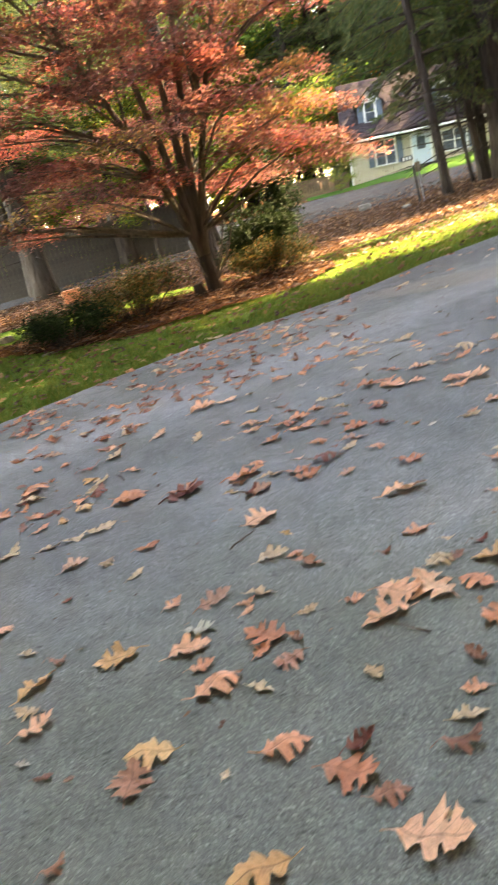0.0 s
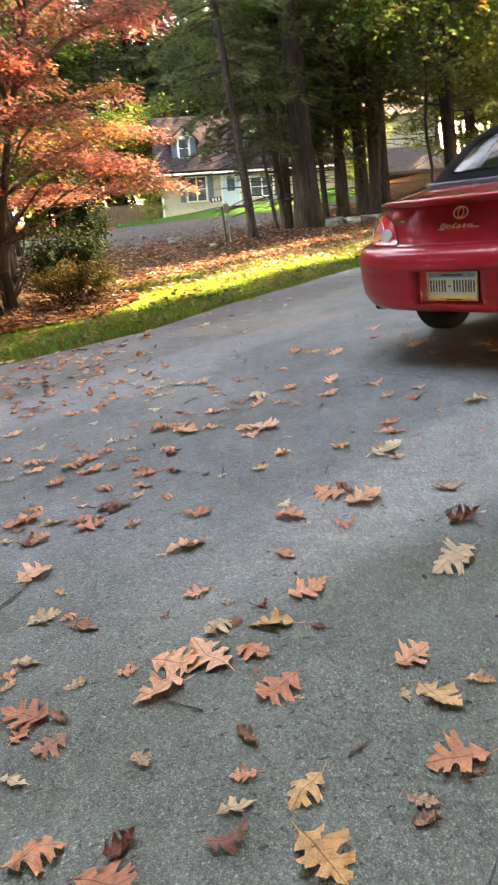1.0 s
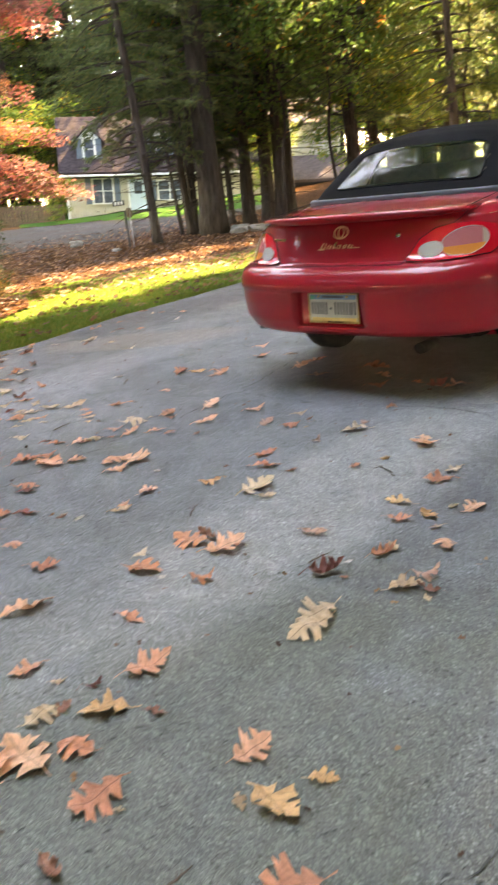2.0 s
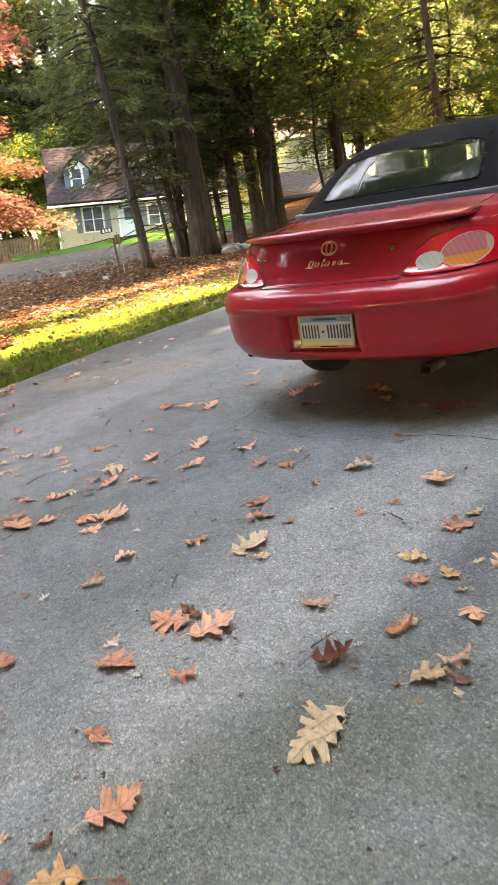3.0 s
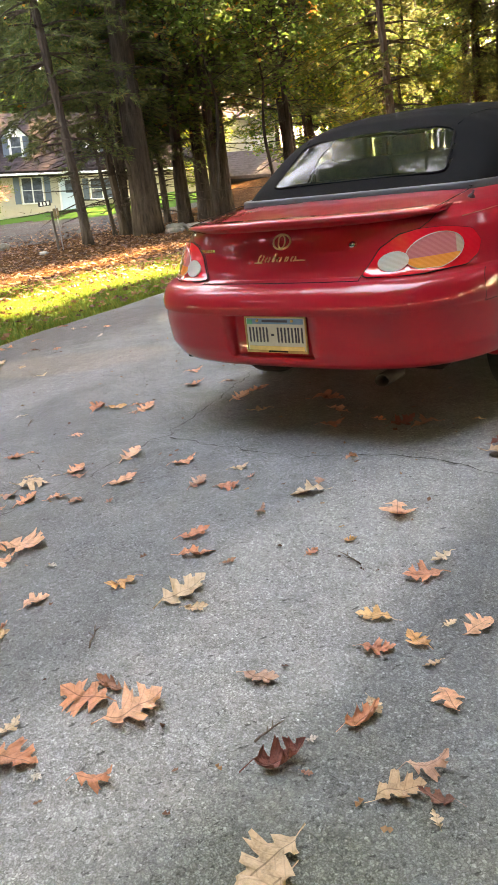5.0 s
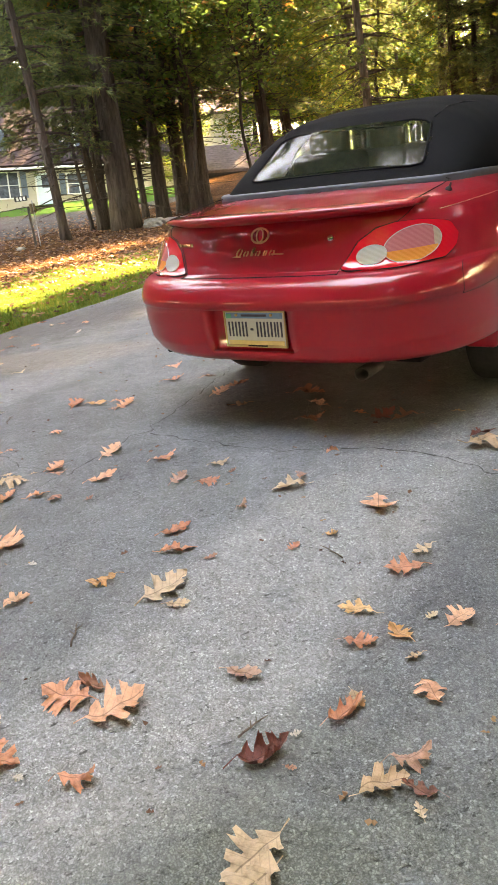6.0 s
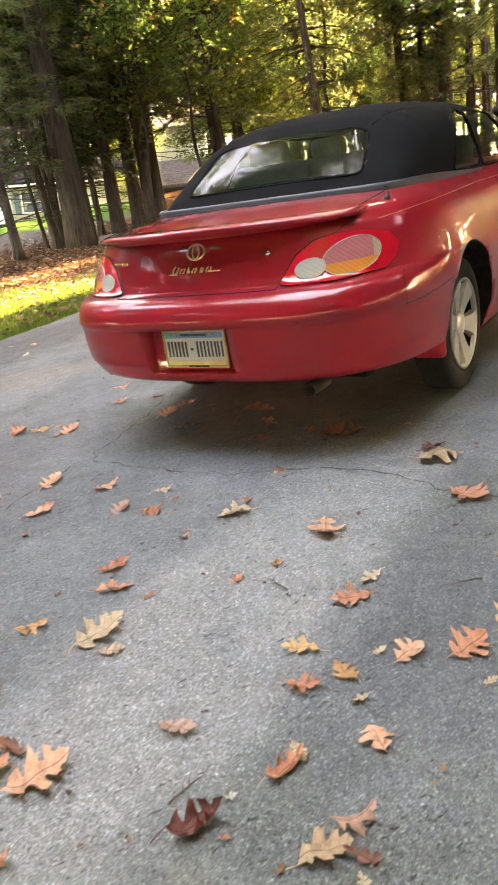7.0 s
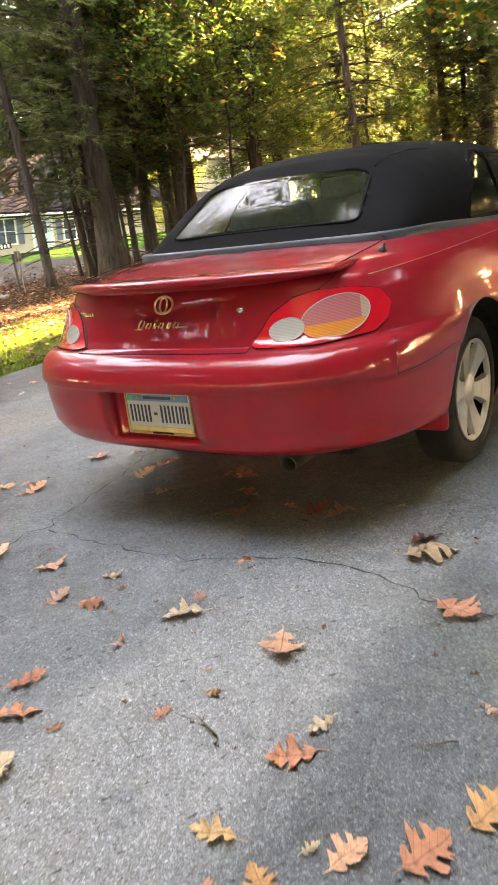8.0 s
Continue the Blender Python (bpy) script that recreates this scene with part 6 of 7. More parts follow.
def build_house():
    house = thing("house", HOUSE, "cream sided house with brown shingle roof and two white dormers", "house")
    part("wall", siding_wall(0, 11.5, 0, 7.5, -0.6, 2.30, 2.9), M["siding"], house, "cream lapped siding")
    part("foundation", box(bmesh.new(), (11.56, 7.56, 0.9), (5.75, 3.75, -0.62)), M["stone"], house)
    roof = part("roof", gable_roof(0, 11.5, 0, 7.5, 2.36, 5.3), M["shingle"], house, "brown shingle roof")
    part("shingles", shingle_rows(-0.3, 11.8, -0.3, 3.75, 2.22, 5.32, 22), M["shingle"], roof)
    gut = bmesh.new()
    box(gut, (12.3, 0.12, 0.11), (5.75, -0.42, 2.08), 0.02)
    part("gutter", gut, M["white"], house, "white gutter")
    for x in (0.0, 11.5):
        part("corner_board", box(bmesh.new(), (0.12, 0.12, 2.9), (x, -0.01, 0.85)), M["white"], house)
    house_window(house, 1.88, 1.30, 1.05, 1.20, -0.02)
    house_window(house, 5.45, 1.25, 1.25, 0.95, -0.02)
    door = part("door", box(bmesh.new(), (0.90, 0.08, 2.0), (3.75, -0.02, 0.85), 0.01), M["door"], house, "pale blue entrance door")
    part("door_window", box(bmesh.new(), (0.42, 0.03, 0.62), (3.75, -0.065, 1.42)), M["house_glass"], door)
    dfr = bmesh.new()
    for size, at in (((0.09, 0.1, 2.1), (3.25, -0.03, 0.9)), ((0.09, 0.1, 2.1), (4.25, -0.03, 0.9)), ((1.09, 0.1, 0.1), (3.75, -0.03, 1.95))):
        box(dfr, size, at, 0.01)
    part("door_frame", dfr, M["white"], door)
    part("door_knob", tube(bmesh.new(), [(4.08, -0.06, 0.85), (4.08, -0.13, 0.85)], 0.03, 10), M["gold"], door)
    part("step", box(bmesh.new(), (1.6, 1.0, 0.16), (3.75, -0.5, -0.22), 0.02), M["stone"], house)
    for x in (1.35, 5.2):
        dorm = part("dormer", siding_wall(x - 0.62, x + 0.62, 0.75, 3.2, 2.5, 4.05), M["white"], house, "white gabled dormer")
        bm = bmesh.new()
        zs, zr = 4.02, 4.62
        for s in (-1, 1):
            vs = [bm.verts.new(v) for v in ((x, 0.55, zr), (x, 3.3, zr), (x + s * 0.85, 3.3, zs - 0.2), (x + s * 0.85, 0.55, zs - 0.2))]
            lo = [bm.verts.new(v.co - Vector((0, 0, 0.1))) for v in vs]
            for f in ((0, 1, 2, 3),):
                bm.faces.new([vs[i] for i in f])
                bm.faces.new([lo[i] for i in reversed(f)])
            for i in range(4):
                bm.faces.new((vs[i], lo[i], lo[(i + 1) % 4], vs[(i + 1) % 4]))
        bmesh.ops.recalc_face_normals(bm, faces=bm.faces)
        part("dormer_roof", bm, M["shingle"], dorm)
        g = bmesh.new()
        vs = [g.verts.new((x + u, yy, z)) for yy in (0.75, 0.9) for u, z in ((-0.62, 4.05), (0.62, 4.05), (0, 4.5))]
        for f in ((0, 1, 2), (5, 4, 3), (0, 3, 4, 1), (1, 4, 5, 2), (2, 5, 3, 0)):
            g.faces.new([vs[i] for i in f])
        part("dormer_gable", g, M["white"], dorm)
        w = house_window(house, x, 3.45, 0.55, 0.95, 0.72, True, 1)
        w.name = "dormer_window"
    return house


build_house()


def build_garage():
    ob = thing("garage", pose(16.0, 42.6, 0.75, 0, 3.0, -18), "tan outbuilding with a rose-tan porch roof over a dark front", "garage")
    part("wall", siding_wall(-1.6, 2.7, 1.6, 6.5, -0.8, 3.6), M["siding"], ob, "tan lapped siding")
    roof = bmesh.new()
    prof = [(-1.0, 0.45), (1.6, 1.75), (1.6, 1.62), (-1.0, 0.32)]
    ends = [[roof.verts.new((x, y, z)) for y, z in prof] for x in (-0.5, 3.1)]
    for k in range(4):
        roof.faces.new((ends[0][k], ends[0][(k + 1) % 4], ends[1][(k + 1) % 4], ends[1][k]))
    roof.faces.new(ends[0])
    roof.faces.new(list(reversed(ends[1])))
    bmesh.ops.recalc_face_normals(roof, faces=roof.faces)
    porch = part("porch_roof", roof, M["shingle_tan"], ob, "rose-tan shingle porch roof")
    part("shingles", shingle_rows(-0.5, 3.1, -1.0, 1.6, 0.45, 1.75, 12), M["shingle_tan"], porch)
    part("front", box(bmesh.new(), (3.0, 0.12, 1.6), (1.3, -0.5, -0.32)), M["near_black"], ob, "dark board front under the porch roof")
    part("main_roof", gable_roof(-1.6, 2.7, 1.6, 6.5, 3.66, 5.0, 0.3), M["shingle_tan"], ob, "rose-tan shingle roof")


build_garage()


def build_fence():
    fence = thing("picket_fence", pose(-0.1, 43.6, 0.40, 0, 3, 0), "weathered brown wooden fence beside the house", "fence")
    for k in range(24):
        part("picket", box(bmesh.new(), (0.12, 0.03, 1.05), (k * 0.148, 0, 0.5), 0.004), M["wood"], fence)
    for z in (0.2, 0.8):
        part("rail", box(bmesh.new(), (3.6, 0.05, 0.08), (1.7, 0.04, z)), M["wood"], fence)


build_fence()


def board_fence():
    """The dark board fence behind the maple."""
    fence = thing("board_fence", pose(-12.2, 25.6, 0.0, 0, 0, 24), "dark stained board fence in the shade of the wood", "fence")
    first = None
    for k in range(56):
        if first is None:
            first = part("board", box(bmesh.new(), (0.155, 0.03, 1.75), (0, 0, 0.85), 0.004), M["dark_wood"], fence)
        else:
            ob = new("board", first.data)
            ob.parent = fence
            ob.location = (k * 0.165, 0, 0.02 * noise.noise((k * 0.7, 0, 0)))
    for z in (0.35, 1.4):
        part("rail", box(bmesh.new(), (9.3, 0.05, 0.09), (4.6, 0.045, z)), M["dark_wood"], fence)


board_fence()


def build_sign_post():
    ob = thing("sign_post", pose(3.45, 21.2, ground_z(3.45, 21.2) - 0.05, 0, -1, 0), "wooden post with a small dark sign beside the gravel", "sign")
    part("post", box(bmesh.new(), (0.055, 0.055, 0.95), (0, 0, 0.45), 0.006), M["dark_wood"], ob)
    part("stake", tube(bmesh.new(), [(0.10, -0.02, -0.1), (0.12, -0.02, 1.05)], 0.012, 6), M["steel"], ob)
    sign = part("sign_board", box(bmesh.new(), (0.30, 0.03, 0.12), (-0.13, -0.06, 1.12), 0.006), M["sign"], ob, "dark board with pale bars")
    for k in range(3):
        part("number_bar", box(bmesh.new(), (0.05, 0.01, 0.08), (-0.21 + k * 0.08, -0.08, 1.12)), M["white"], sign)
    part("box", box(bmesh.new(), (0.13, 0.10, 0.24), (0.11, 0.02, 0.86), 0.015), M["wood"], ob)


build_sign_post()


def stone(x, y, sx, sy, sz, seed, label="flat grey fieldstone by the old pine", mat="stone"):
    bm = bmesh.new()
    bmesh.ops.create_icosphere(bm, subdivisions=3, radius=0.5)
    for v in bm.verts:
        n = v.co.normalized()
        k = 1 + 0.30 * noise.noise(n * 1.7 + Vector((seed, 0, 0))) + 0.12 * noise.noise(n * 5 + Vector((0, seed, 0)))
        v.co = Vector((n.x * sx * k, n.y * sy * k, max(-0.3, min(0.36, n.z * 0.5 * k)) * sz)) * 1.0
    solo("fieldstone", bm, M[mat], label, "stone", "fieldstones", m=pose(x, y, ground_z(x, y) - 0.06 + sz * 0.2, 0, 0, seed * 40))


for i, (x, y, sx, sy, sz) in enumerate(((6.75, 22.2, 0.30, 0.22, 0.30), (7.3, 22.3, 0.42, 0.25, 0.30), (7.9, 22.5, 0.36, 0.25, 0.26), (7.0, 22.8, 0.3, 0.2, 0.35), (8.5, 22.9, 0.3, 0.2, 0.22), (2.4, 25.4, 0.28, 0.2, 0.32), (3.0, 20.6, 0.15, 0.10, 0.12))):
    stone(x, y, sx, sy, sz, i + 1)
stone(-4.67, 12.2, 0.16, 0.12, 0.26, 12, "pale rounded stone at the lawn's edge")
stone(-3.0, 9.3, 0.14, 0.10, 0.14, 13, "small grey stone edging the mulch bed")

# small things by the bed
st = bmesh.new()
lathe(st, [(0.001, 0.17), (0.06, 0.175), (0.078, 0.165), (0.08, 0.08), (0.092, 0.0), (0.10, -0.08)], 20)
solo("tree_stump", st, M["bark"], "short dark tree stump beside the maple", "stump", m=pose(-1.3, 11.35, ground_z(-1.3, 11.35) + 0.02, 0, -8, 0), smooth=True)
solo("garden_stake", tube(bmesh.new(), [(0, 0, -0.1), (-0.03, 0, 0.36)], [0.012, 0.010], 8), M["black"], "thin black garden stake in the lawn", "stake", m=pose(-3.7, 10.72, 0))
solo("carton", box(bmesh.new(), (0.42, 0.32, 0.30), (0, 0, 0.15), 0.012), M["carton"], "small orange and white carton on the ground", "box", m=pose(-5.3, 18.3, ground_z(-5.3, 18.3) - 0.06, 0, 0, 20))


# ---- cracks in the asphalt ----
crack_part(1, [(0.3, 4.05), (0.75, 4.3), (0.96, 4.46), (1.25, 4.62), (1.5, 4.83), (1.7, 4.96), (1.96, 5.21), (2.17, 5.44), (2.5, 5.8)], 0.006)
crack_part(2, [(1.70, 4.90), (1.95, 4.46), (2.1, 4.26), (2.3, 4.12), (2.45, 3.98), (2.57, 3.78), (2.60, 3.56), (2.72, 3.38), (3.2, 3.1)], 0.006)
crack_part(3, [(0.7, 6.1), (0.8, 5.64), (0.95, 5.25), (1.08, 4.87), (1.25, 4.62)], 0.004)
crack_part(4, [(0.55, 1.3), (0.71, 1.4), (0.79, 1.45), (0.9, 1.5), (1.2, 1.62)], 0.004)

# ---- fallen oak leaves on the driveway ----


def oak_leaf(seed, curl, bend, narrow=1.0):
    """A lobed oak leaf about one unit long, lying along x, with a raised midrib, bristle-tipped lobes and curling edges."""
    rnd = random.Random(seed)
    half = [(-0.22, 0.008), (-0.03, 0.009), (0.04, 0.05), (0.10, 0.14), (0.19, 0.25), (0.23, 0.19), (0.255, 0.12), (0.29, 0.105), (0.34, 0.17), (0.42, 0.37), (0.49, 0.41), (0.505, 0.33),
            (0.585, 0.34), (0.55, 0.21), (0.55, 0.12), (0.60, 0.13), (0.70, 0.31), (0.73, 0.235), (0.80, 0.23), (0.765, 0.12), (0.80, 0.10), (0.88, 0.13), (1.0, 0.004)]
    spine = [-0.22, -0.03, 0.03, 0.07, 0.12, 0.16, 0.20, 0.25, 0.30, 0.34, 0.38, 0.42, 0.45, 0.50, 0.55, 0.59, 0.63, 0.66, 0.71, 0.76, 0.80, 0.86, 1.0]
    bm = bmesh.new()
    twist = rnd.uniform(-0.10, 0.10)

    skew = rnd.uniform(-0.5, 0.5)
    wave = 0.10 * noise.noise((seed, 3, 1))

    def lift(x, y):
        return twist * (x - 0.4) * y * 4 + (0.10 + wave) * noise.noise((x * 2.6 + seed, y * 2.6, seed)) + 0.045 * abs(math.sin(9 * (x - 0.7 * abs(y)))) * abs(y)

    def roll(p):
        """Rolls the blade up about its rib, then along it."""
        x, y, z = p.x - 0.4, p.y + skew * (p.x - 0.4) * 0.4, p.z
        k = curl * 3.4 * (1.0 + 0.6 * x)
        if abs(k) > 0.02:
            y, z = (1 / k - z) * math.sin(k * y), 1 / k - (1 / k - z) * math.cos(k * y)
        k = bend * 2.8
        if abs(k) > 0.02 and x > -0.45:
            x, z = (1 / k - z) * math.sin(k * x), 1 / k - (1 / k - z) * math.cos(k * x)
        return Vector((x + 0.4, y, z))

    mid = [bm.verts.new((t, 0, lift(t, 0) - 0.006)) for t in spine]
    for s in (1, -1):
        line = []
        for i, (x, y) in enumerate(half):
            k = narrow * rnd.uniform(0.86, 1.14)
            line.append((x + (rnd.uniform(-0.02, 0.02) if 2 < i < 22 else 0), s * y * k))
        inner = [bm.verts.new((t * 0.5 + x * 0.5, y * 0.5, lift(x, y * 0.5))) for t, (x, y) in zip(spine, line)]
        outer = [bm.verts.new((x, y, lift(x, y) + rnd.uniform(-0.02, 0.035))) for x, y in line]
        for i in range(len(spine) - 1):
            for a, b in ((mid, inner), (inner, outer)):
                f = (a[i], a[i + 1], b[i + 1], b[i])
                bm.faces.new(f if s < 0 else tuple(reversed(f)))
    for v in bm.verts:
        v.co = roll(v.co)
    low = sorted(v.co.z for v in bm.verts)[3]
    for v in bm.verts:
        v.co.z -= low
    return mesh_of("oak_leaf", bm, M["leaf_orange"], True)


def leaf_set(material, shapes):
    out = []
    for seed, curl, bend, narrow in shapes:
        me = oak_leaf(seed, curl, bend, narrow)
        me.materials[0] = M[material]
        out.append(me)
    return out


# shapes by width: seed, curl across, bend along, width
FLAT = {"narrow": [(2, 0.35, 0.25, 0.80), (4, 0.55, -0.20, 0.74), (11, -0.35, 0.32, 0.84)],
        "middling": [(1, 0.30, 0.18, 1.06), (6, 0.42, -0.28, 1.0), (10, -0.38, -0.25, 1.1), (13, 0.18, 0.38, 1.04)],
        "broad": [(3, -0.26, 0.22, 1.25), (5, 0.20, 0.30, 1.32), (14, 0.32, -0.18, 1.2)]}
CURLED = {"narrow": [(8, 1.2, 0.7, 0.70), (15, -1.0, 0.8, 0.62)], "middling": [(7, 1.6, 0.45, 0.95), (9, -1.2, 0.7, 0.85)], "broad": [(12, 1.7, -0.5, 1.10), (16, 1.4, 0.7, 1.15)]}
TINTS = {"orange": ("leaf_orange", "orange-brown lobed oak leaf lying on asphalt"), "brown": ("leaf_brown", "dull brown dry oak leaf on asphalt"),
         "tan": ("leaf_pale", "pale tan oak leaf lying on asphalt"), "golden": ("leaf_yellow", "golden yellow oak leaf lying on asphalt"),
         "red": ("leaf_red", "dark red oak leaf lying on asphalt"), "scrap": ("leaf_bleached", "small bleached leaf scrap on asphalt")}
SETS = {}
for tint, (mat, text) in TINTS.items():
    for rolled, table in ((False, FLAT), (True, CURLED)):
        for width, shapes in table.items():
            SETS[tint, width, rolled] = leaf_set(mat, shapes)
fall = random.Random(42)


def leaf(x, y, turn, length, tint, width, rolled=False):
    """An oak leaf on the asphalt: its middle, the way its tip points, its length with the stalk."""
    ob = new("oak_leaf", fall.choice(SETS[tint, width, rolled]))
    k = length / 1.06
    z = 0.003 + 0.02 * k + 0.006 * noise.noise((x * 0.8, y * 0.8, 5))
    ob.matrix_world = pose(x, y, z, fall.uniform(-7, 7), fall.uniform(-5, 5), turn) @ Matrix.Translation((-0.40 * k, 0, 0)) @ Matrix.Scale(k, 4)
    text = TINTS[tint][1]
    if rolled:
        text = {"orange": "orange oak leaf with rolled edges on asphalt", "brown": "brown dry oak leaf curled up on asphalt", "red": "dark red oak leaf curled up on its edges", "golden": "golden cupped oak leaf on asphalt"}[tint]
    elif width == "broad" and length > 0.13:
        text = "large broad " + text
    return tagged(ob, text, "leaf", "fallen oak leaves on the driveway")


leaf(1.31, 6.83, 20, 0.097, "tan", "narrow")
leaf(1.05, 7.46, 27, 0.174, "tan", "narrow")
leaf(2.20, 6.10, -3, 0.122, "orange", "narrow")
leaf(2.09, 5.77, -18, 0.139, "orange", "middling")
leaf(1.49, 5.69, 46, 0.149, "orange", "middling")
leaf(1.59, 5.62, -47, 0.118, "golden", "narrow")
leaf(1.70, 5.59, 2, 0.077, "orange", "narrow")
leaf(1.72, 5.48, 26, 0.144, "orange", "middling")
leaf(1.64, 5.45, -9, 0.056, "brown", "middling")
leaf(1.08, 5.84, 20, 0.071, "scrap", "narrow")
leaf(1.30, 5.25, 16, 0.074, "orange", "middling")
leaf(0.98, 5.11, -28, 0.088, "orange", "middling")
leaf(1.06, 5.12, -22, 0.057, "orange", "narrow")
leaf(0.79, 5.11, 21, 0.068, "orange", "middling")
leaf(0.80, 4.93, -14, 0.069, "tan", "narrow")
leaf(1.01, 4.78, -20, 0.046, "tan", "narrow")
leaf(1.12, 4.72, 17, 0.041, "tan", "narrow")
leaf(1.21, 4.72, 25, 0.106, "orange", "broad")
leaf(1.21, 4.65, -13, 0.082, "brown", "narrow")
leaf(1.47, 4.76, 33, 0.147, "orange", "middling")
leaf(1.65, 4.52, 5, 0.131, "orange", "narrow")
leaf(1.01, 4.67, -11, 0.146, "tan", "middling")
leaf(0.90, 4.60, -29, 0.107, "brown", "narrow")
leaf(0.97, 4.50, 27, 0.115, "orange", "middling")
leaf(1.09, 4.45, 0, 0.098, "orange", "narrow")
leaf(1.15, 4.37, 45, 0.078, "brown", "middling")
leaf(1.27, 4.28, 20, 0.046, "brown", "middling")
leaf(0.78, 4.49, 16, 0.090, "tan", "middling")
leaf(0.87, 4.48, -12, 0.057, "brown", "narrow")
leaf(1.36, 4.46, -12, 0.133, "orange", "narrow")
leaf(1.63, 4.25, 24, 0.108, "brown", "middling")
leaf(1.72, 4.14, -22, 0.097, "orange", "broad")
leaf(1.47, 3.80, -7, 0.118, "orange", "narrow")
leaf(1.43, 3.66, -4, 0.127, "orange", "narrow")
leaf(1.51, 3.55, -20, 0.050, "brown", "narrow")
leaf(0.82, 4.09, 44, 0.124, "orange", "middling")
leaf(0.92, 4.06, -36, 0.162, "orange", "broad")
leaf(0.83, 3.97, 6, 0.117, "orange", "narrow")
leaf(0.99, 3.85, -45, 0.038, "scrap", "middling")
leaf(1.18, 3.60, -179, 0.109, "golden", "narrow")
leaf(0.91, 3.63, 21, 0.099, "orange", "middling")
leaf(1.32, 3.44, 16, 0.181, "tan", "middling")
leaf(1.33, 3.34, -37, 0.076, "tan", "narrow")
leaf(2.28, 5.68, -21, 0.097, "brown", "narrow")
leaf(2.35, 5.38, -4, 0.142, "orange", "middling")
leaf(2.22, 5.31, 19, 0.144, "orange", "middling")
leaf(2.21, 4.99, 161, 0.124, "tan", "narrow")
leaf(2.56, 4.93, -33, 0.177, "brown", "middling")
leaf(2.52, 4.71, -58, 0.128, "brown", "narrow")
leaf(2.39, 4.54, -15, 0.135, "brown", "narrow")
leaf(2.60, 4.45, -53, 0.078, "orange", "narrow")
leaf(2.64, 4.33, 2, 0.152, "red", "middling")
leaf(2.73, 4.25, 171, 0.149, "brown", "middling")
leaf(2.25, 4.09, -13, 0.062, "orange", "broad", True)
leaf(1.83, 4.30, -13, 0.091, "tan", "narrow")
leaf(1.84, 4.18, 23, 0.048, "brown", "middling", True)
leaf(1.97, 3.89, 158, 0.139, "tan", "middling")
leaf(2.04, 3.96, 46, 0.074, "brown", "middling")
leaf(1.74, 3.84, 36, 0.065, "brown", "middling", True)
leaf(2.14, 3.56, -122, 0.163, "orange", "middling")
leaf(1.90, 3.46, -34, 0.054, "golden", "broad", True)
leaf(1.76, 3.46, 16, 0.060, "orange", "middling")
leaf(2.08, 3.21, -178, 0.093, "tan", "narrow")
leaf(1.98, 3.15, 157, 0.127, "orange", "middling")
leaf(1.75, 3.03, 144, 0.109, "golden", "narrow")
leaf(1.67, 2.91, -36, 0.095, "orange", "middling")
leaf(1.78, 2.88, 91, 0.089, "golden", "middling")
leaf(1.89, 2.91, 4, 0.048, "tan", "middling")
leaf(1.76, 2.79, 170, 0.054, "tan", "narrow")
leaf(1.37, 2.95, -57, 0.101, "brown", "narrow")
leaf(1.51, 2.70, 22, 0.122, "orange", "middling", True)
leaf(1.56, 2.73, -104, 0.068, "tan", "narrow")
leaf(1.71, 2.66, 79, 0.101, "orange", "middling")
leaf(1.30, 2.67, -3, 0.144, "red", "broad", True)
leaf(1.39, 2.70, -19, 0.031, "scrap", "middling")
leaf(1.34, 2.62, -62, 0.030, "brown", "narrow")
leaf(1.55, 2.51, -12, 0.104, "brown", "middling", True)
leaf(1.47, 2.49, -11, 0.114, "tan", "middling")
leaf(1.53, 2.44, 124, 0.088, "brown", "narrow", True)
leaf(1.50, 2.40, 63, 0.045, "tan", "narrow")
leaf(1.20, 2.46, -163, 0.142, "tan", "broad")
leaf(0.78, 2.96, -37, 0.126, "orange", "broad")
leaf(0.83, 2.88, -43, 0.030, "scrap", "middling")
leaf(0.94, 2.80, -21, 0.099, "orange", "middling", True)
leaf(0.79, 3.07, 31, 0.069, "tan", "narrow")
leaf(0.98, 3.08, 134, 0.141, "orange", "broad")
leaf(1.04, 3.10, 129, 0.097, "brown", "middling", True)
leaf(1.06, 2.98, 2, 0.159, "orange", "broad")
leaf(0.80, 3.53, 31, 0.063, "orange", "middling", True)
leaf(0.78, 3.49, -14, 0.089, "tan", "narrow")
leaf(0.70, 2.68, -42, 0.098, "orange", "narrow")
leaf(-0.17, 6.84, 35, 0.137, "orange", "narrow")
leaf(-0.03, 6.79, -6, 0.162, "tan", "narrow")
leaf(-0.70, 7.16, -28, 0.171, "tan", "narrow")
leaf(-0.21, 6.34, 5, 0.071, "tan", "narrow")
leaf(-0.04, 6.37, 67, 0.125, "orange", "narrow")
leaf(-0.02, 6.05, -6, 0.115, "brown", "middling")
leaf(0.06, 5.94, 10, 0.081, "orange", "narrow")
leaf(-0.14, 5.78, -13, 0.069, "red", "narrow")
leaf(0.34, 5.93, 61, 0.130, "tan", "middling")
leaf(0.32, 5.56, 13, 0.126, "tan", "narrow")
leaf(0.46, 5.61, 5, 0.105, "orange", "middling")
leaf(0.14, 5.57, 21, 0.049, "tan", "narrow")
leaf(0.49, 5.26, 5, 0.116, "tan", "narrow")
leaf(0.60, 5.31, -50, 0.129, "tan", "narrow")
leaf(0.74, 5.24, -4, 0.145, "tan", "narrow")
leaf(0.79, 5.00, -5, 0.070, "orange", "narrow")
leaf(0.79, 4.85, -24, 0.052, "golden", "narrow")
leaf(0.12, 5.07, 15, 0.106, "orange", "middling")
leaf(-0.45, 5.32, 34, 0.050, "scrap", "narrow")
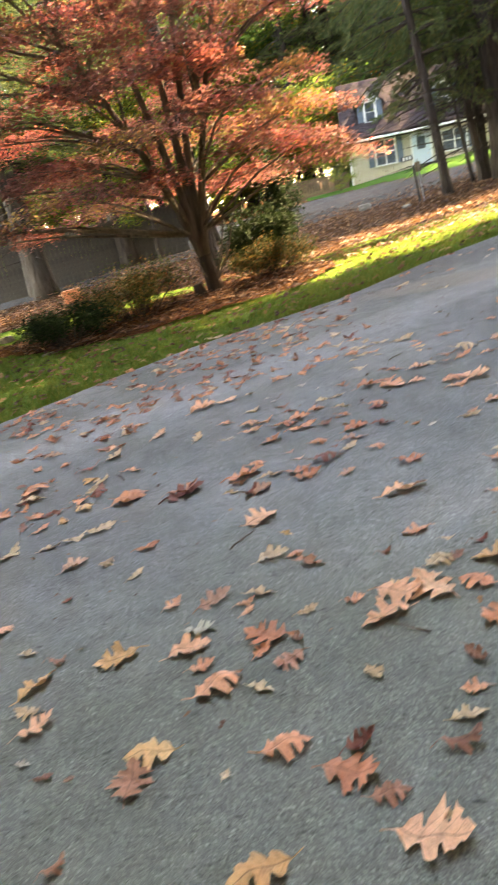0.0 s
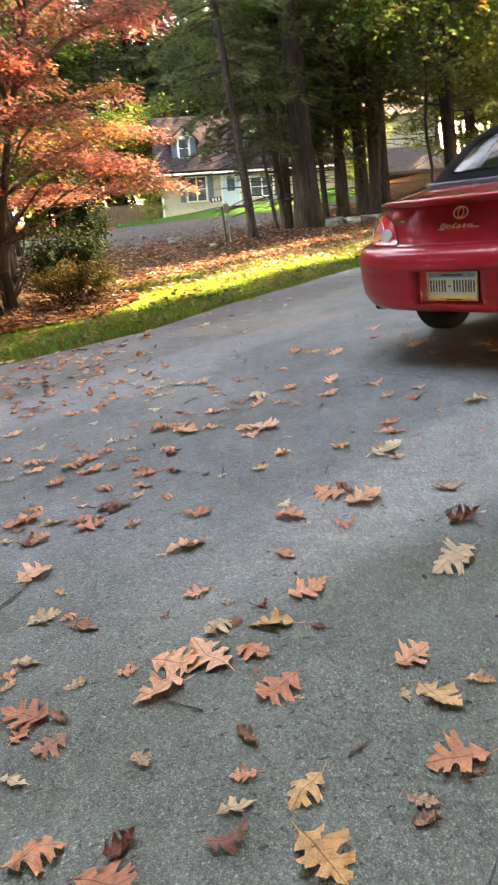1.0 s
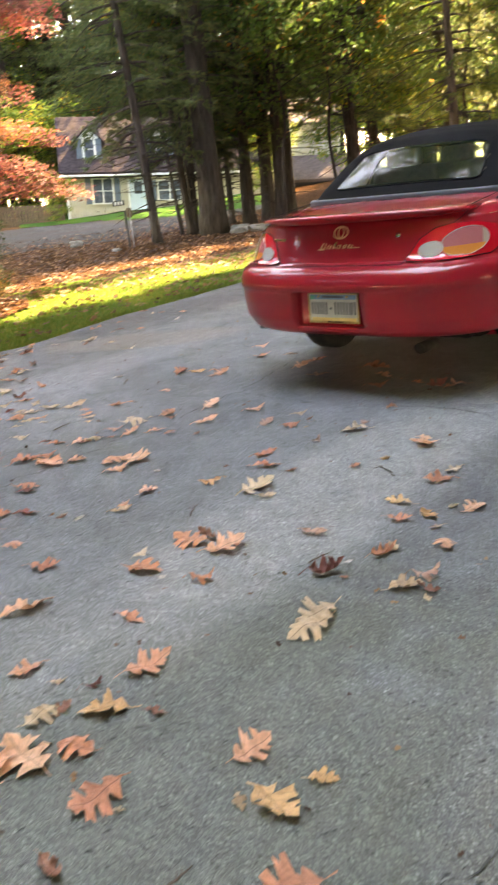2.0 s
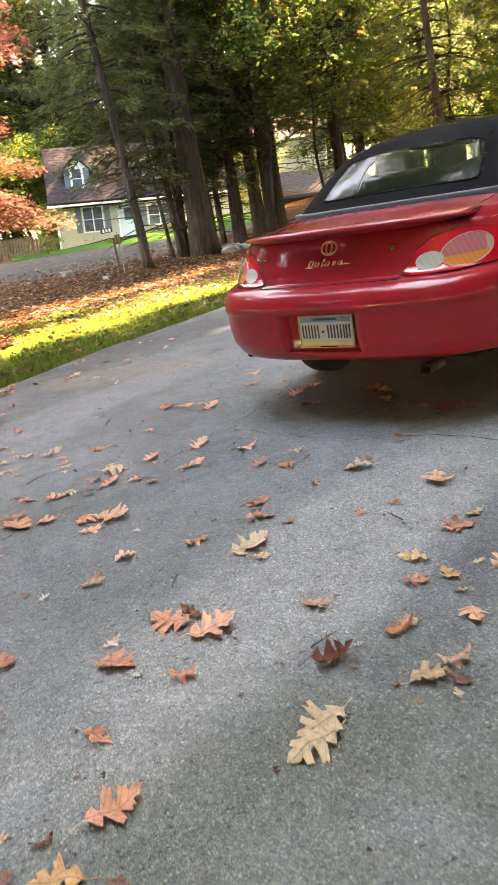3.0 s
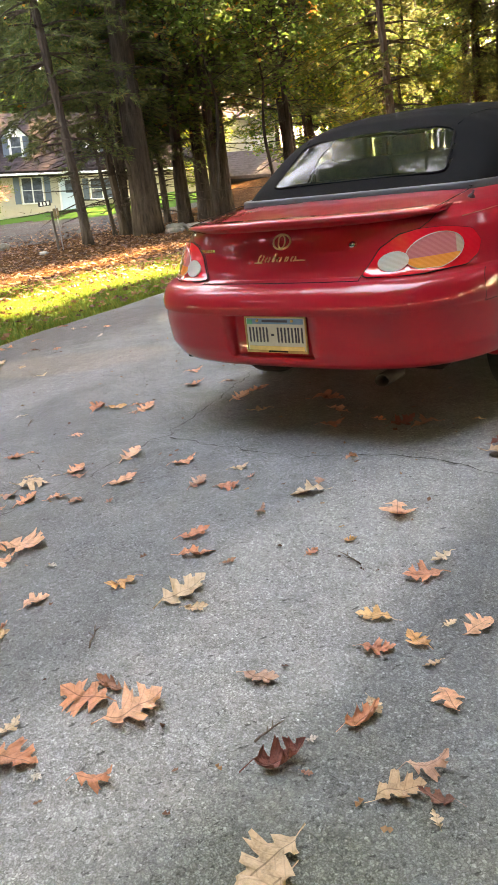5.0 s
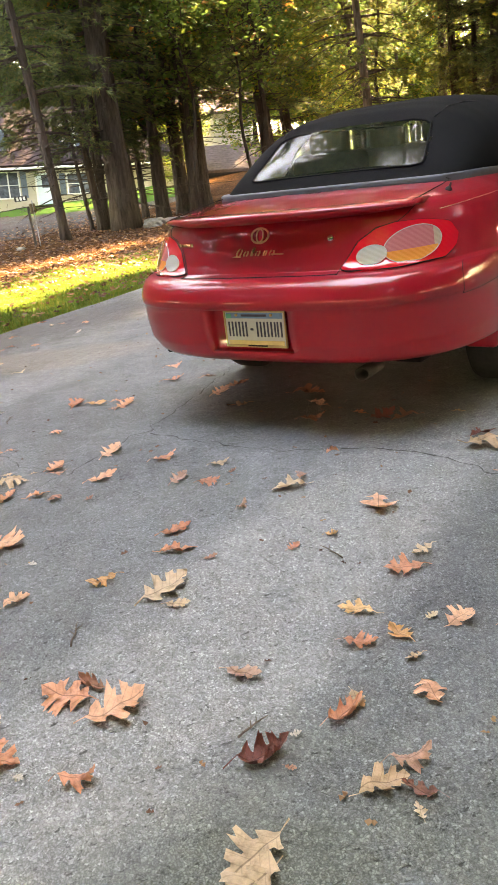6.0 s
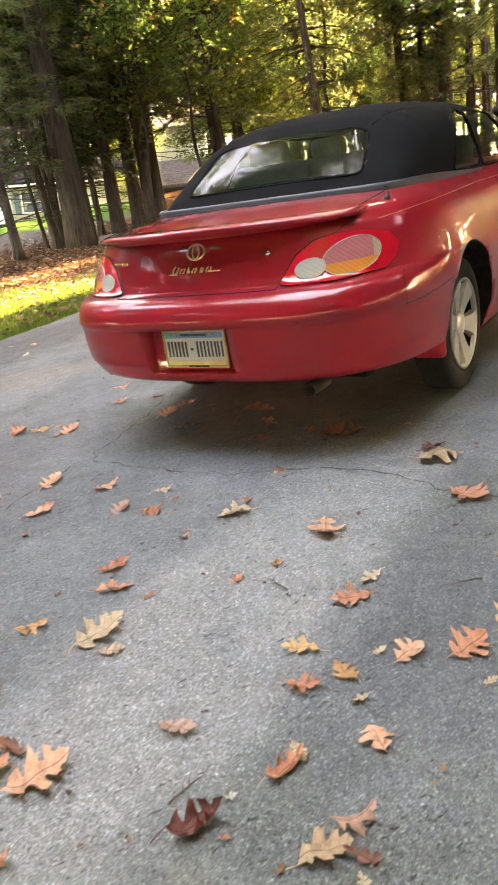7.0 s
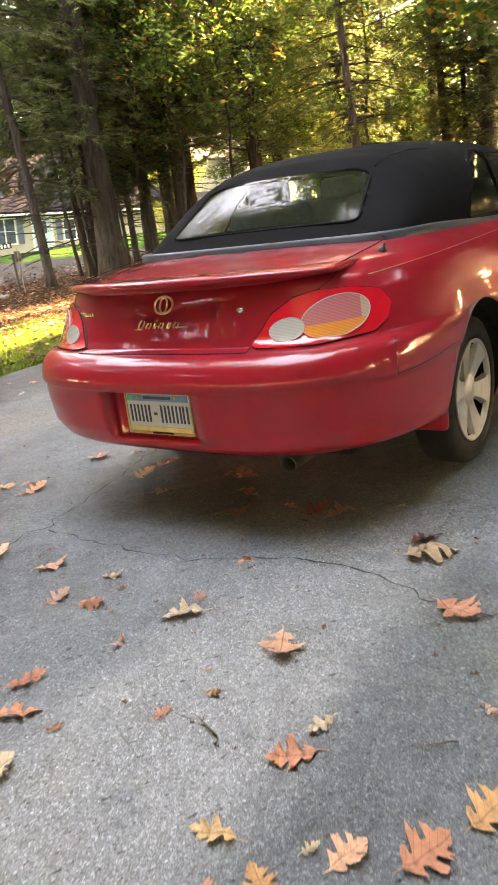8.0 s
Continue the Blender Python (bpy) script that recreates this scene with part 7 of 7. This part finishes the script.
leaf(0.55, 4.99, -9, 0.052, "tan", "narrow")
leaf(0.40, 5.00, 15, 0.061, "tan", "narrow")
leaf(0.42, 4.76, -16, 0.100, "tan", "narrow")
leaf(0.54, 4.60, 15, 0.067, "red", "narrow")
leaf(0.59, 4.54, 1, 0.088, "orange", "narrow")
leaf(0.71, 4.47, 11, 0.114, "orange", "middling")
leaf(-0.25, 4.79, 37, 0.064, "tan", "narrow")
leaf(-0.39, 4.74, 4, 0.128, "orange", "narrow")
leaf(-0.13, 4.59, -2, 0.036, "scrap", "narrow")
leaf(-0.09, 4.49, -4, 0.039, "scrap", "narrow")
leaf(0.07, 4.70, 5, 0.063, "scrap", "narrow")
leaf(0.16, 4.54, 36, 0.031, "scrap", "narrow")
leaf(0.17, 4.27, 20, 0.077, "tan", "middling")
leaf(0.26, 4.28, 5, 0.073, "tan", "middling")
leaf(0.29, 4.50, 24, 0.068, "orange", "narrow")
leaf(0.31, 4.45, 15, 0.064, "brown", "narrow")
leaf(0.42, 4.34, 21, 0.147, "orange", "middling")
leaf(0.54, 4.24, -57, 0.172, "orange", "middling")
leaf(0.53, 4.36, 2, 0.114, "orange", "narrow")
leaf(0.66, 4.20, -11, 0.095, "orange", "middling")
leaf(-0.21, 4.39, 31, 0.096, "tan", "narrow")
leaf(-0.04, 4.33, 8, 0.081, "brown", "narrow")
leaf(-0.00, 4.21, 13, 0.071, "red", "narrow")
leaf(-0.35, 4.26, -16, 0.096, "orange", "narrow")
leaf(0.13, 4.12, 9, 0.097, "orange", "middling")
leaf(0.27, 4.07, -4, 0.088, "tan", "narrow")
leaf(0.43, 3.97, -12, 0.116, "orange", "middling")
leaf(0.43, 3.91, -17, 0.095, "red", "narrow")
leaf(-0.22, 4.15, 28, 0.117, "orange", "middling")
leaf(-0.20, 4.02, -5, 0.106, "orange", "narrow")
leaf(-0.13, 4.13, 21, 0.098, "orange", "narrow")
leaf(-0.03, 3.98, 22, 0.139, "orange", "middling")
leaf(0.04, 4.05, 8, 0.121, "orange", "middling")
leaf(0.06, 3.87, -13, 0.146, "orange", "narrow")
leaf(0.17, 3.85, 25, 0.085, "brown", "middling")
leaf(0.27, 3.92, -30, 0.083, "orange", "narrow")
leaf(0.30, 3.68, 14, 0.125, "orange", "middling")
leaf(0.42, 3.66, -11, 0.105, "red", "narrow")
leaf(0.56, 3.54, 30, 0.052, "brown", "middling", True)
leaf(0.62, 3.49, 16, 0.045, "scrap", "middling")
leaf(-0.09, 3.78, 32, 0.112, "orange", "middling")
leaf(-0.32, 3.96, -19, 0.082, "scrap", "narrow")
leaf(0.00, 3.56, 27, 0.051, "brown", "narrow")
leaf(0.13, 3.60, 32, 0.099, "orange", "middling")
leaf(0.20, 3.50, 17, 0.042, "red", "narrow")
leaf(0.28, 3.54, 5, 0.120, "brown", "narrow")
leaf(0.26, 3.44, 29, 0.089, "tan", "narrow")
leaf(0.37, 3.37, 17, 0.081, "orange", "middling")
leaf(-0.15, 3.50, 11, 0.089, "orange", "middling")
leaf(0.04, 3.45, 2, 0.056, "orange", "narrow")
leaf(0.15, 3.37, -2, 0.152, "red", "middling")
leaf(-0.20, 3.39, 4, 0.173, "orange", "middling")
leaf(-0.21, 3.32, 5, 0.095, "brown", "narrow")
leaf(-0.08, 3.32, 22, 0.102, "tan", "narrow")
leaf(0.03, 3.29, -1, 0.118, "orange", "middling")
leaf(0.07, 3.22, 9, 0.128, "orange", "middling")
leaf(0.23, 3.16, 27, 0.078, "brown", "middling")
leaf(0.47, 3.14, -22, 0.117, "orange", "middling")
leaf(-0.24, 3.22, 11, 0.077, "tan", "narrow")
leaf(-0.16, 3.16, 48, 0.095, "red", "middling", True)
leaf(-0.11, 3.18, 47, 0.112, "brown", "middling")
leaf(0.40, 2.87, 20, 0.171, "orange", "narrow")
leaf(-0.11, 2.89, 38, 0.150, "orange", "broad")
leaf(-0.01, 2.73, -24, 0.055, "golden", "narrow")
leaf(0.41, 2.55, -172, 0.097, "orange", "middling")
leaf(0.48, 2.46, -13, 0.050, "tan", "narrow")
leaf(-0.06, 2.58, 10, 0.112, "tan", "middling")
leaf(0.02, 2.56, 31, 0.065, "orange", "middling")
leaf(0.06, 2.49, -22, 0.113, "brown", "narrow")
leaf(0.29, 2.45, 20, 0.053, "brown", "narrow", True)
leaf(0.43, 2.33, 35, 0.105, "tan", "middling")
leaf(0.48, 2.34, 27, 0.063, "brown", "middling")
leaf(0.29, 2.25, 1, 0.064, "golden", "middling")
leaf(0.30, 2.21, -26, 0.143, "orange", "broad")
leaf(0.40, 2.19, 120, 0.152, "orange", "broad")
leaf(0.18, 2.22, -7, 0.067, "orange", "middling")
leaf(0.27, 2.11, -163, 0.147, "orange", "middling")
leaf(-0.09, 2.36, -9, 0.099, "tan", "narrow")
leaf(-0.13, 2.32, 24, 0.068, "orange", "narrow")
leaf(-0.12, 2.27, 28, 0.052, "orange", "narrow")
leaf(0.05, 2.21, 8, 0.067, "tan", "narrow")
leaf(-0.05, 2.12, 149, 0.133, "orange", "broad")
leaf(-0.07, 2.06, 50, 0.070, "orange", "middling")
leaf(0.01, 2.00, -155, 0.090, "brown", "broad")
leaf(0.02, 2.09, -46, 0.073, "brown", "middling", True)
leaf(0.20, 1.89, -72, 0.067, "tan", "middling")
leaf(-0.07, 1.91, -21, 0.078, "tan", "narrow")
leaf(0.43, 1.88, -58, 0.090, "brown", "middling", True)
leaf(0.41, 1.77, 171, 0.064, "orange", "middling")
leaf(0.37, 1.69, 15, 0.084, "tan", "narrow")
leaf(0.15, 1.66, 31, 0.092, "red", "broad", True)
leaf(0.34, 1.61, 12, 0.099, "brown", "middling", True)
leaf(-0.01, 1.69, 13, 0.122, "orange", "middling")
leaf(0.12, 1.59, -19, 0.127, "orange", "broad")
leaf(0.70, 2.42, 13, 0.147, "orange", "middling")
leaf(0.56, 2.40, 13, 0.062, "red", "narrow", True)
leaf(0.59, 2.29, 158, 0.130, "golden", "middling")
leaf(0.69, 2.24, -27, 0.061, "brown", "narrow")
leaf(0.51, 2.18, 139, 0.111, "orange", "middling")
leaf(0.54, 2.02, -158, 0.131, "orange", "broad")
leaf(0.57, 1.97, -21, 0.030, "tan", "narrow")
leaf(0.86, 2.02, 15, 0.108, "orange", "broad")
leaf(0.86, 1.87, -73, 0.131, "golden", "middling")
leaf(0.97, 1.89, -33, 0.067, "golden", "middling")
leaf(0.80, 1.90, -83, 0.056, "tan", "narrow")
leaf(0.83, 1.67, 172, 0.137, "orange", "broad")
leaf(0.84, 1.63, -5, 0.033, "brown", "middling", True)
leaf(0.71, 1.60, -53, 0.067, "brown", "narrow")
leaf(0.70, 1.55, 13, 0.074, "brown", "middling", True)
leaf(0.52, 1.69, -143, 0.106, "golden", "middling")
leaf(0.50, 1.54, -69, 0.138, "golden", "broad")
leaf(0.48, 1.57, -73, 0.067, "brown", "narrow", True)
leaf(1.15, 2.40, -164, 0.142, "tan", "middling")
leaf(-0.30, 1.74, -178, 0.125, "golden", "middling")
leaf(0.19, 1.52, 6, 0.084, "brown", "middling")
leaf(0.25, 1.41, -23, 0.146, "orange", "broad")
leaf(-0.04, 1.39, -162, 0.133, "golden", "middling")
leaf(0.28, 1.45, 2, 0.037, "tan", "narrow")
leaf(-0.64, 1.91, 31, 0.112, "orange", "middling")
leaf(-0.70, 2.09, 68, 0.140, "golden", "narrow")
leaf(-0.47, 2.16, -171, 0.137, "golden", "middling")
leaf(-0.18, 1.94, 38, 0.150, "orange", "middling")
leaf(-0.23, 2.04, 18, 0.079, "orange", "middling")
leaf(-0.28, 2.13, 11, 0.125, "orange", "middling")
leaf(-0.26, 2.22, -4, 0.103, "scrap", "middling")
leaf(-0.36, 2.39, 49, 0.082, "orange", "middling")
leaf(-0.23, 2.37, 28, 0.121, "brown", "middling")
leaf(-0.53, 2.65, 37, 0.076, "tan", "narrow")
leaf(-0.53, 2.86, -9, 0.101, "orange", "narrow")
leaf(-0.75, 2.57, 47, 0.044, "red", "middling", True)
leaf(-0.98, 3.06, 15, 0.091, "tan", "narrow")
leaf(-0.88, 3.10, 27, 0.118, "tan", "narrow")
leaf(-0.78, 3.14, 7, 0.129, "tan", "narrow")
leaf(-0.81, 2.84, 38, 0.114, "brown", "middling")
leaf(-1.15, 3.08, 68, 0.135, "tan", "narrow")
leaf(-1.09, 3.29, 33, 0.088, "orange", "narrow")
leaf(-0.93, 2.45, 75, 0.077, "orange", "middling")
leaf(-0.79, 2.28, -6, 0.065, "tan", "narrow")
leaf(-0.67, 2.20, 2, 0.076, "brown", "narrow", True)
leaf(-0.13, 1.64, 62, 0.032, "tan", "middling")
leaf(-0.63, 1.79, -6, 0.044, "scrap", "narrow")
leaf(-0.56, 1.73, -2, 0.048, "brown", "narrow")
leaf(-0.49, 1.71, 18, 0.032, "brown", "middling", True)
leaf(-0.45, 1.47, 46, 0.062, "brown", "middling", True)
leaf(-1.40, 4.42, 10, 0.116, "brown", "middling")
leaf(-1.30, 3.83, 85, 0.200, "orange", "middling")
leaf(-1.41, 4.20, 71, 0.076, "orange", "middling")
leaf(-1.28, 3.71, 12, 0.139, "tan", "narrow")
leaf(-0.73, 3.40, 18, 0.164, "orange", "middling")
leaf(-0.72, 3.45, 19, 0.151, "orange", "middling")
leaf(-1.06, 4.01, 13, 0.128, "red", "narrow")
leaf(-0.79, 3.82, -1, 0.102, "orange", "narrow")
leaf(-0.97, 4.28, 64, 0.127, "orange", "narrow")
leaf(-0.46, 3.33, 23, 0.190, "red", "middling")
leaf(-0.47, 3.37, 22, 0.153, "orange", "middling")
leaf(-1.66, 5.17, 59, 0.102, "orange", "middling")
leaf(-1.73, 5.03, 39, 0.100, "orange", "middling")
leaf(-0.91, 4.65, 34, 0.094, "orange", "narrow")
leaf(-1.26, 5.04, 37, 0.103, "brown", "narrow")
leaf(-0.54, 4.71, 34, 0.195, "orange", "middling")
leaf(-0.49, 4.10, 66, 0.116, "tan", "narrow")
leaf(-0.74, 4.33, 48, 0.122, "orange", "narrow")
leaf(-0.74, 5.98, 40, 0.157, "red", "narrow")
leaf(2.77, 3.77, -14, 0.200, "tan", "middling")
leaf(2.83, 3.87, 7, 0.131, "red", "narrow")
leaf(2.63, 3.44, -77, 0.151, "orange", "broad")
leaf(2.58, 3.17, -60, 0.061, "golden", "middling")
leaf(2.94, 4.16, -29, 0.057, "tan", "narrow")
leaf(2.22, 2.81, 9, 0.118, "golden", "broad")
leaf(2.06, 2.79, 4, 0.125, "orange", "broad")
leaf(1.94, 2.86, 11, 0.102, "orange", "broad")
leaf(2.13, 2.65, -53, 0.031, "orange", "middling")
leaf(2.43, 3.05, -88, 0.053, "brown", "narrow")
leaf(2.02, 2.67, -22, 0.040, "tan", "narrow")
for _ in range(46):
    x = fall.uniform(-2.8, 2.2)
    y = edge_y(x) - 0.1 - fall.random() ** 1.3 * 1.3
    if y > 5.6:
        leaf(x, y, fall.uniform(0, 360), fall.uniform(0.07, 0.12), fall.choice(("orange", "orange", "brown", "tan", "scrap")), fall.choice(("narrow", "middling")))
for _ in range(34):
    x, y = fall.uniform(-2.5, 0.2), fall.uniform(1.2, 4.5)
    if x < -0.34 * y + 0.3:
        leaf(x, y, fall.uniform(0, 360), fall.uniform(0.07, 0.14), fall.choice(("orange", "orange", "brown", "tan", "golden")), fall.choice(("narrow", "middling", "broad")))
for _ in range(26):
    x, y = fall.uniform(2.9, 5.2), fall.uniform(0.5, 3.0)
    leaf(x, y, fall.uniform(0, 360), fall.uniform(0.07, 0.14), fall.choice(("orange", "orange", "brown", "tan", "golden")), fall.choice(("narrow", "middling", "broad")))


def more_leaves(count, seed):
    """The rest of the oak leaves, thick towards the lawn."""
    rnd = random.Random(seed)
    for tint, share in (("orange", 0.42), ("brown", 0.33), ("tan", 0.17), ("red", 0.08)):
        verts, faces = [], []
        for _ in range(int(count * share)):
            while True:
                x = rnd.uniform(-4.8, 0.6)
                y = edge_y(x) - 0.06 - rnd.random() * 3.6
                if y > 3.5 + 0.55 * x and (x < -0.9 or y > 5.0) and noise.noise((x * 0.8, y * 0.9, 11)) + rnd.uniform(-0.35, 0.6) > 0.0:
                    break
            me = rnd.choice(SETS[tint, rnd.choice(("narrow", "middling")), rnd.random() < 0.15 and tint != "tan"])
            k = rnd.uniform(0.065, 0.12)
            m = pose(x, y, 0.003 + 0.006 * noise.noise((x * 0.8, y * 0.8, 5)), rnd.uniform(-8, 8), rnd.uniform(-8, 8), rnd.uniform(0, 360)) @ Matrix.Scale(k, 4)
            i = len(verts)
            verts += [m @ v.co for v in me.vertices]
            faces += [tuple(i + j for j in p.vertices) for p in me.polygons]
        ob = raw_part("fallen_leaves", verts, faces, M[TINTS[tint][0]], None)
        tagged(ob, "dry oak leaves strewn thickly over the asphalt", "leaves", kind="stuff")


more_leaves(600, 12)


def twig(x, y, length, turn, seed):
    """A thin bent twig lying on the asphalt."""
    rnd = random.Random(seed)
    bm = bmesh.new()
    pts = [Vector((length * t, 0.10 * length * noise.noise((seed, t * 3, 2)), 0.004 + 0.012 * t * (1 - t))) for t in (0, 0.2, 0.4, 0.6, 0.8, 1.0)]
    tube(bm, pts, [0.0028, 0.0026, 0.0024, 0.002, 0.0016, 0.0008], 6)
    for k in (2, 3):
        tube(bm, [pts[k], pts[k] + Vector((0.14 * length, rnd.choice((-1, 1)) * 0.14 * length, 0.004))], [0.0018, 0.0007], 5)
    return solo("twig", bm, M["bark_pale"], "thin brown twig lying on the asphalt", "twig", "twigs on the driveway", m=pose(x, y, 0.003, 0, 0, turn), smooth=True)


for k, (x, y, length, turn) in enumerate([(1.28, 2.75, 0.09, 20), (1.02, 3.3, 0.12, 70), (0.35, 2.0, 0.10, 140), (0.62, 1.75, 0.07, 30), (1.85, 3.3, 0.11, 100), (-0.2, 2.7, 0.14, 55),
                                       (0.0, 3.9, 0.15, 10), (1.1, 5.6, 0.16, 80), (2.3, 3.0, 0.1, 160), (-0.8, 3.7, 0.15, 120), (0.6, 4.8, 0.13, 45), (1.6, 2.1, 0.08, 95)]):
    twig(x, y, length, turn, 60 + k)


def spot_drive(rnd):
    x = rnd.uniform(-4, 4.5)
    y = rnd.uniform(0.3, 9.8)
    y = min(y, edge_y(x) - 0.03)
    return x, y, -0.006


crumbs = litter("leaf_crumbs", 950, spot_drive, 0.022, "tiny dry leaf scraps and grit on the asphalt", 31, 0.012)
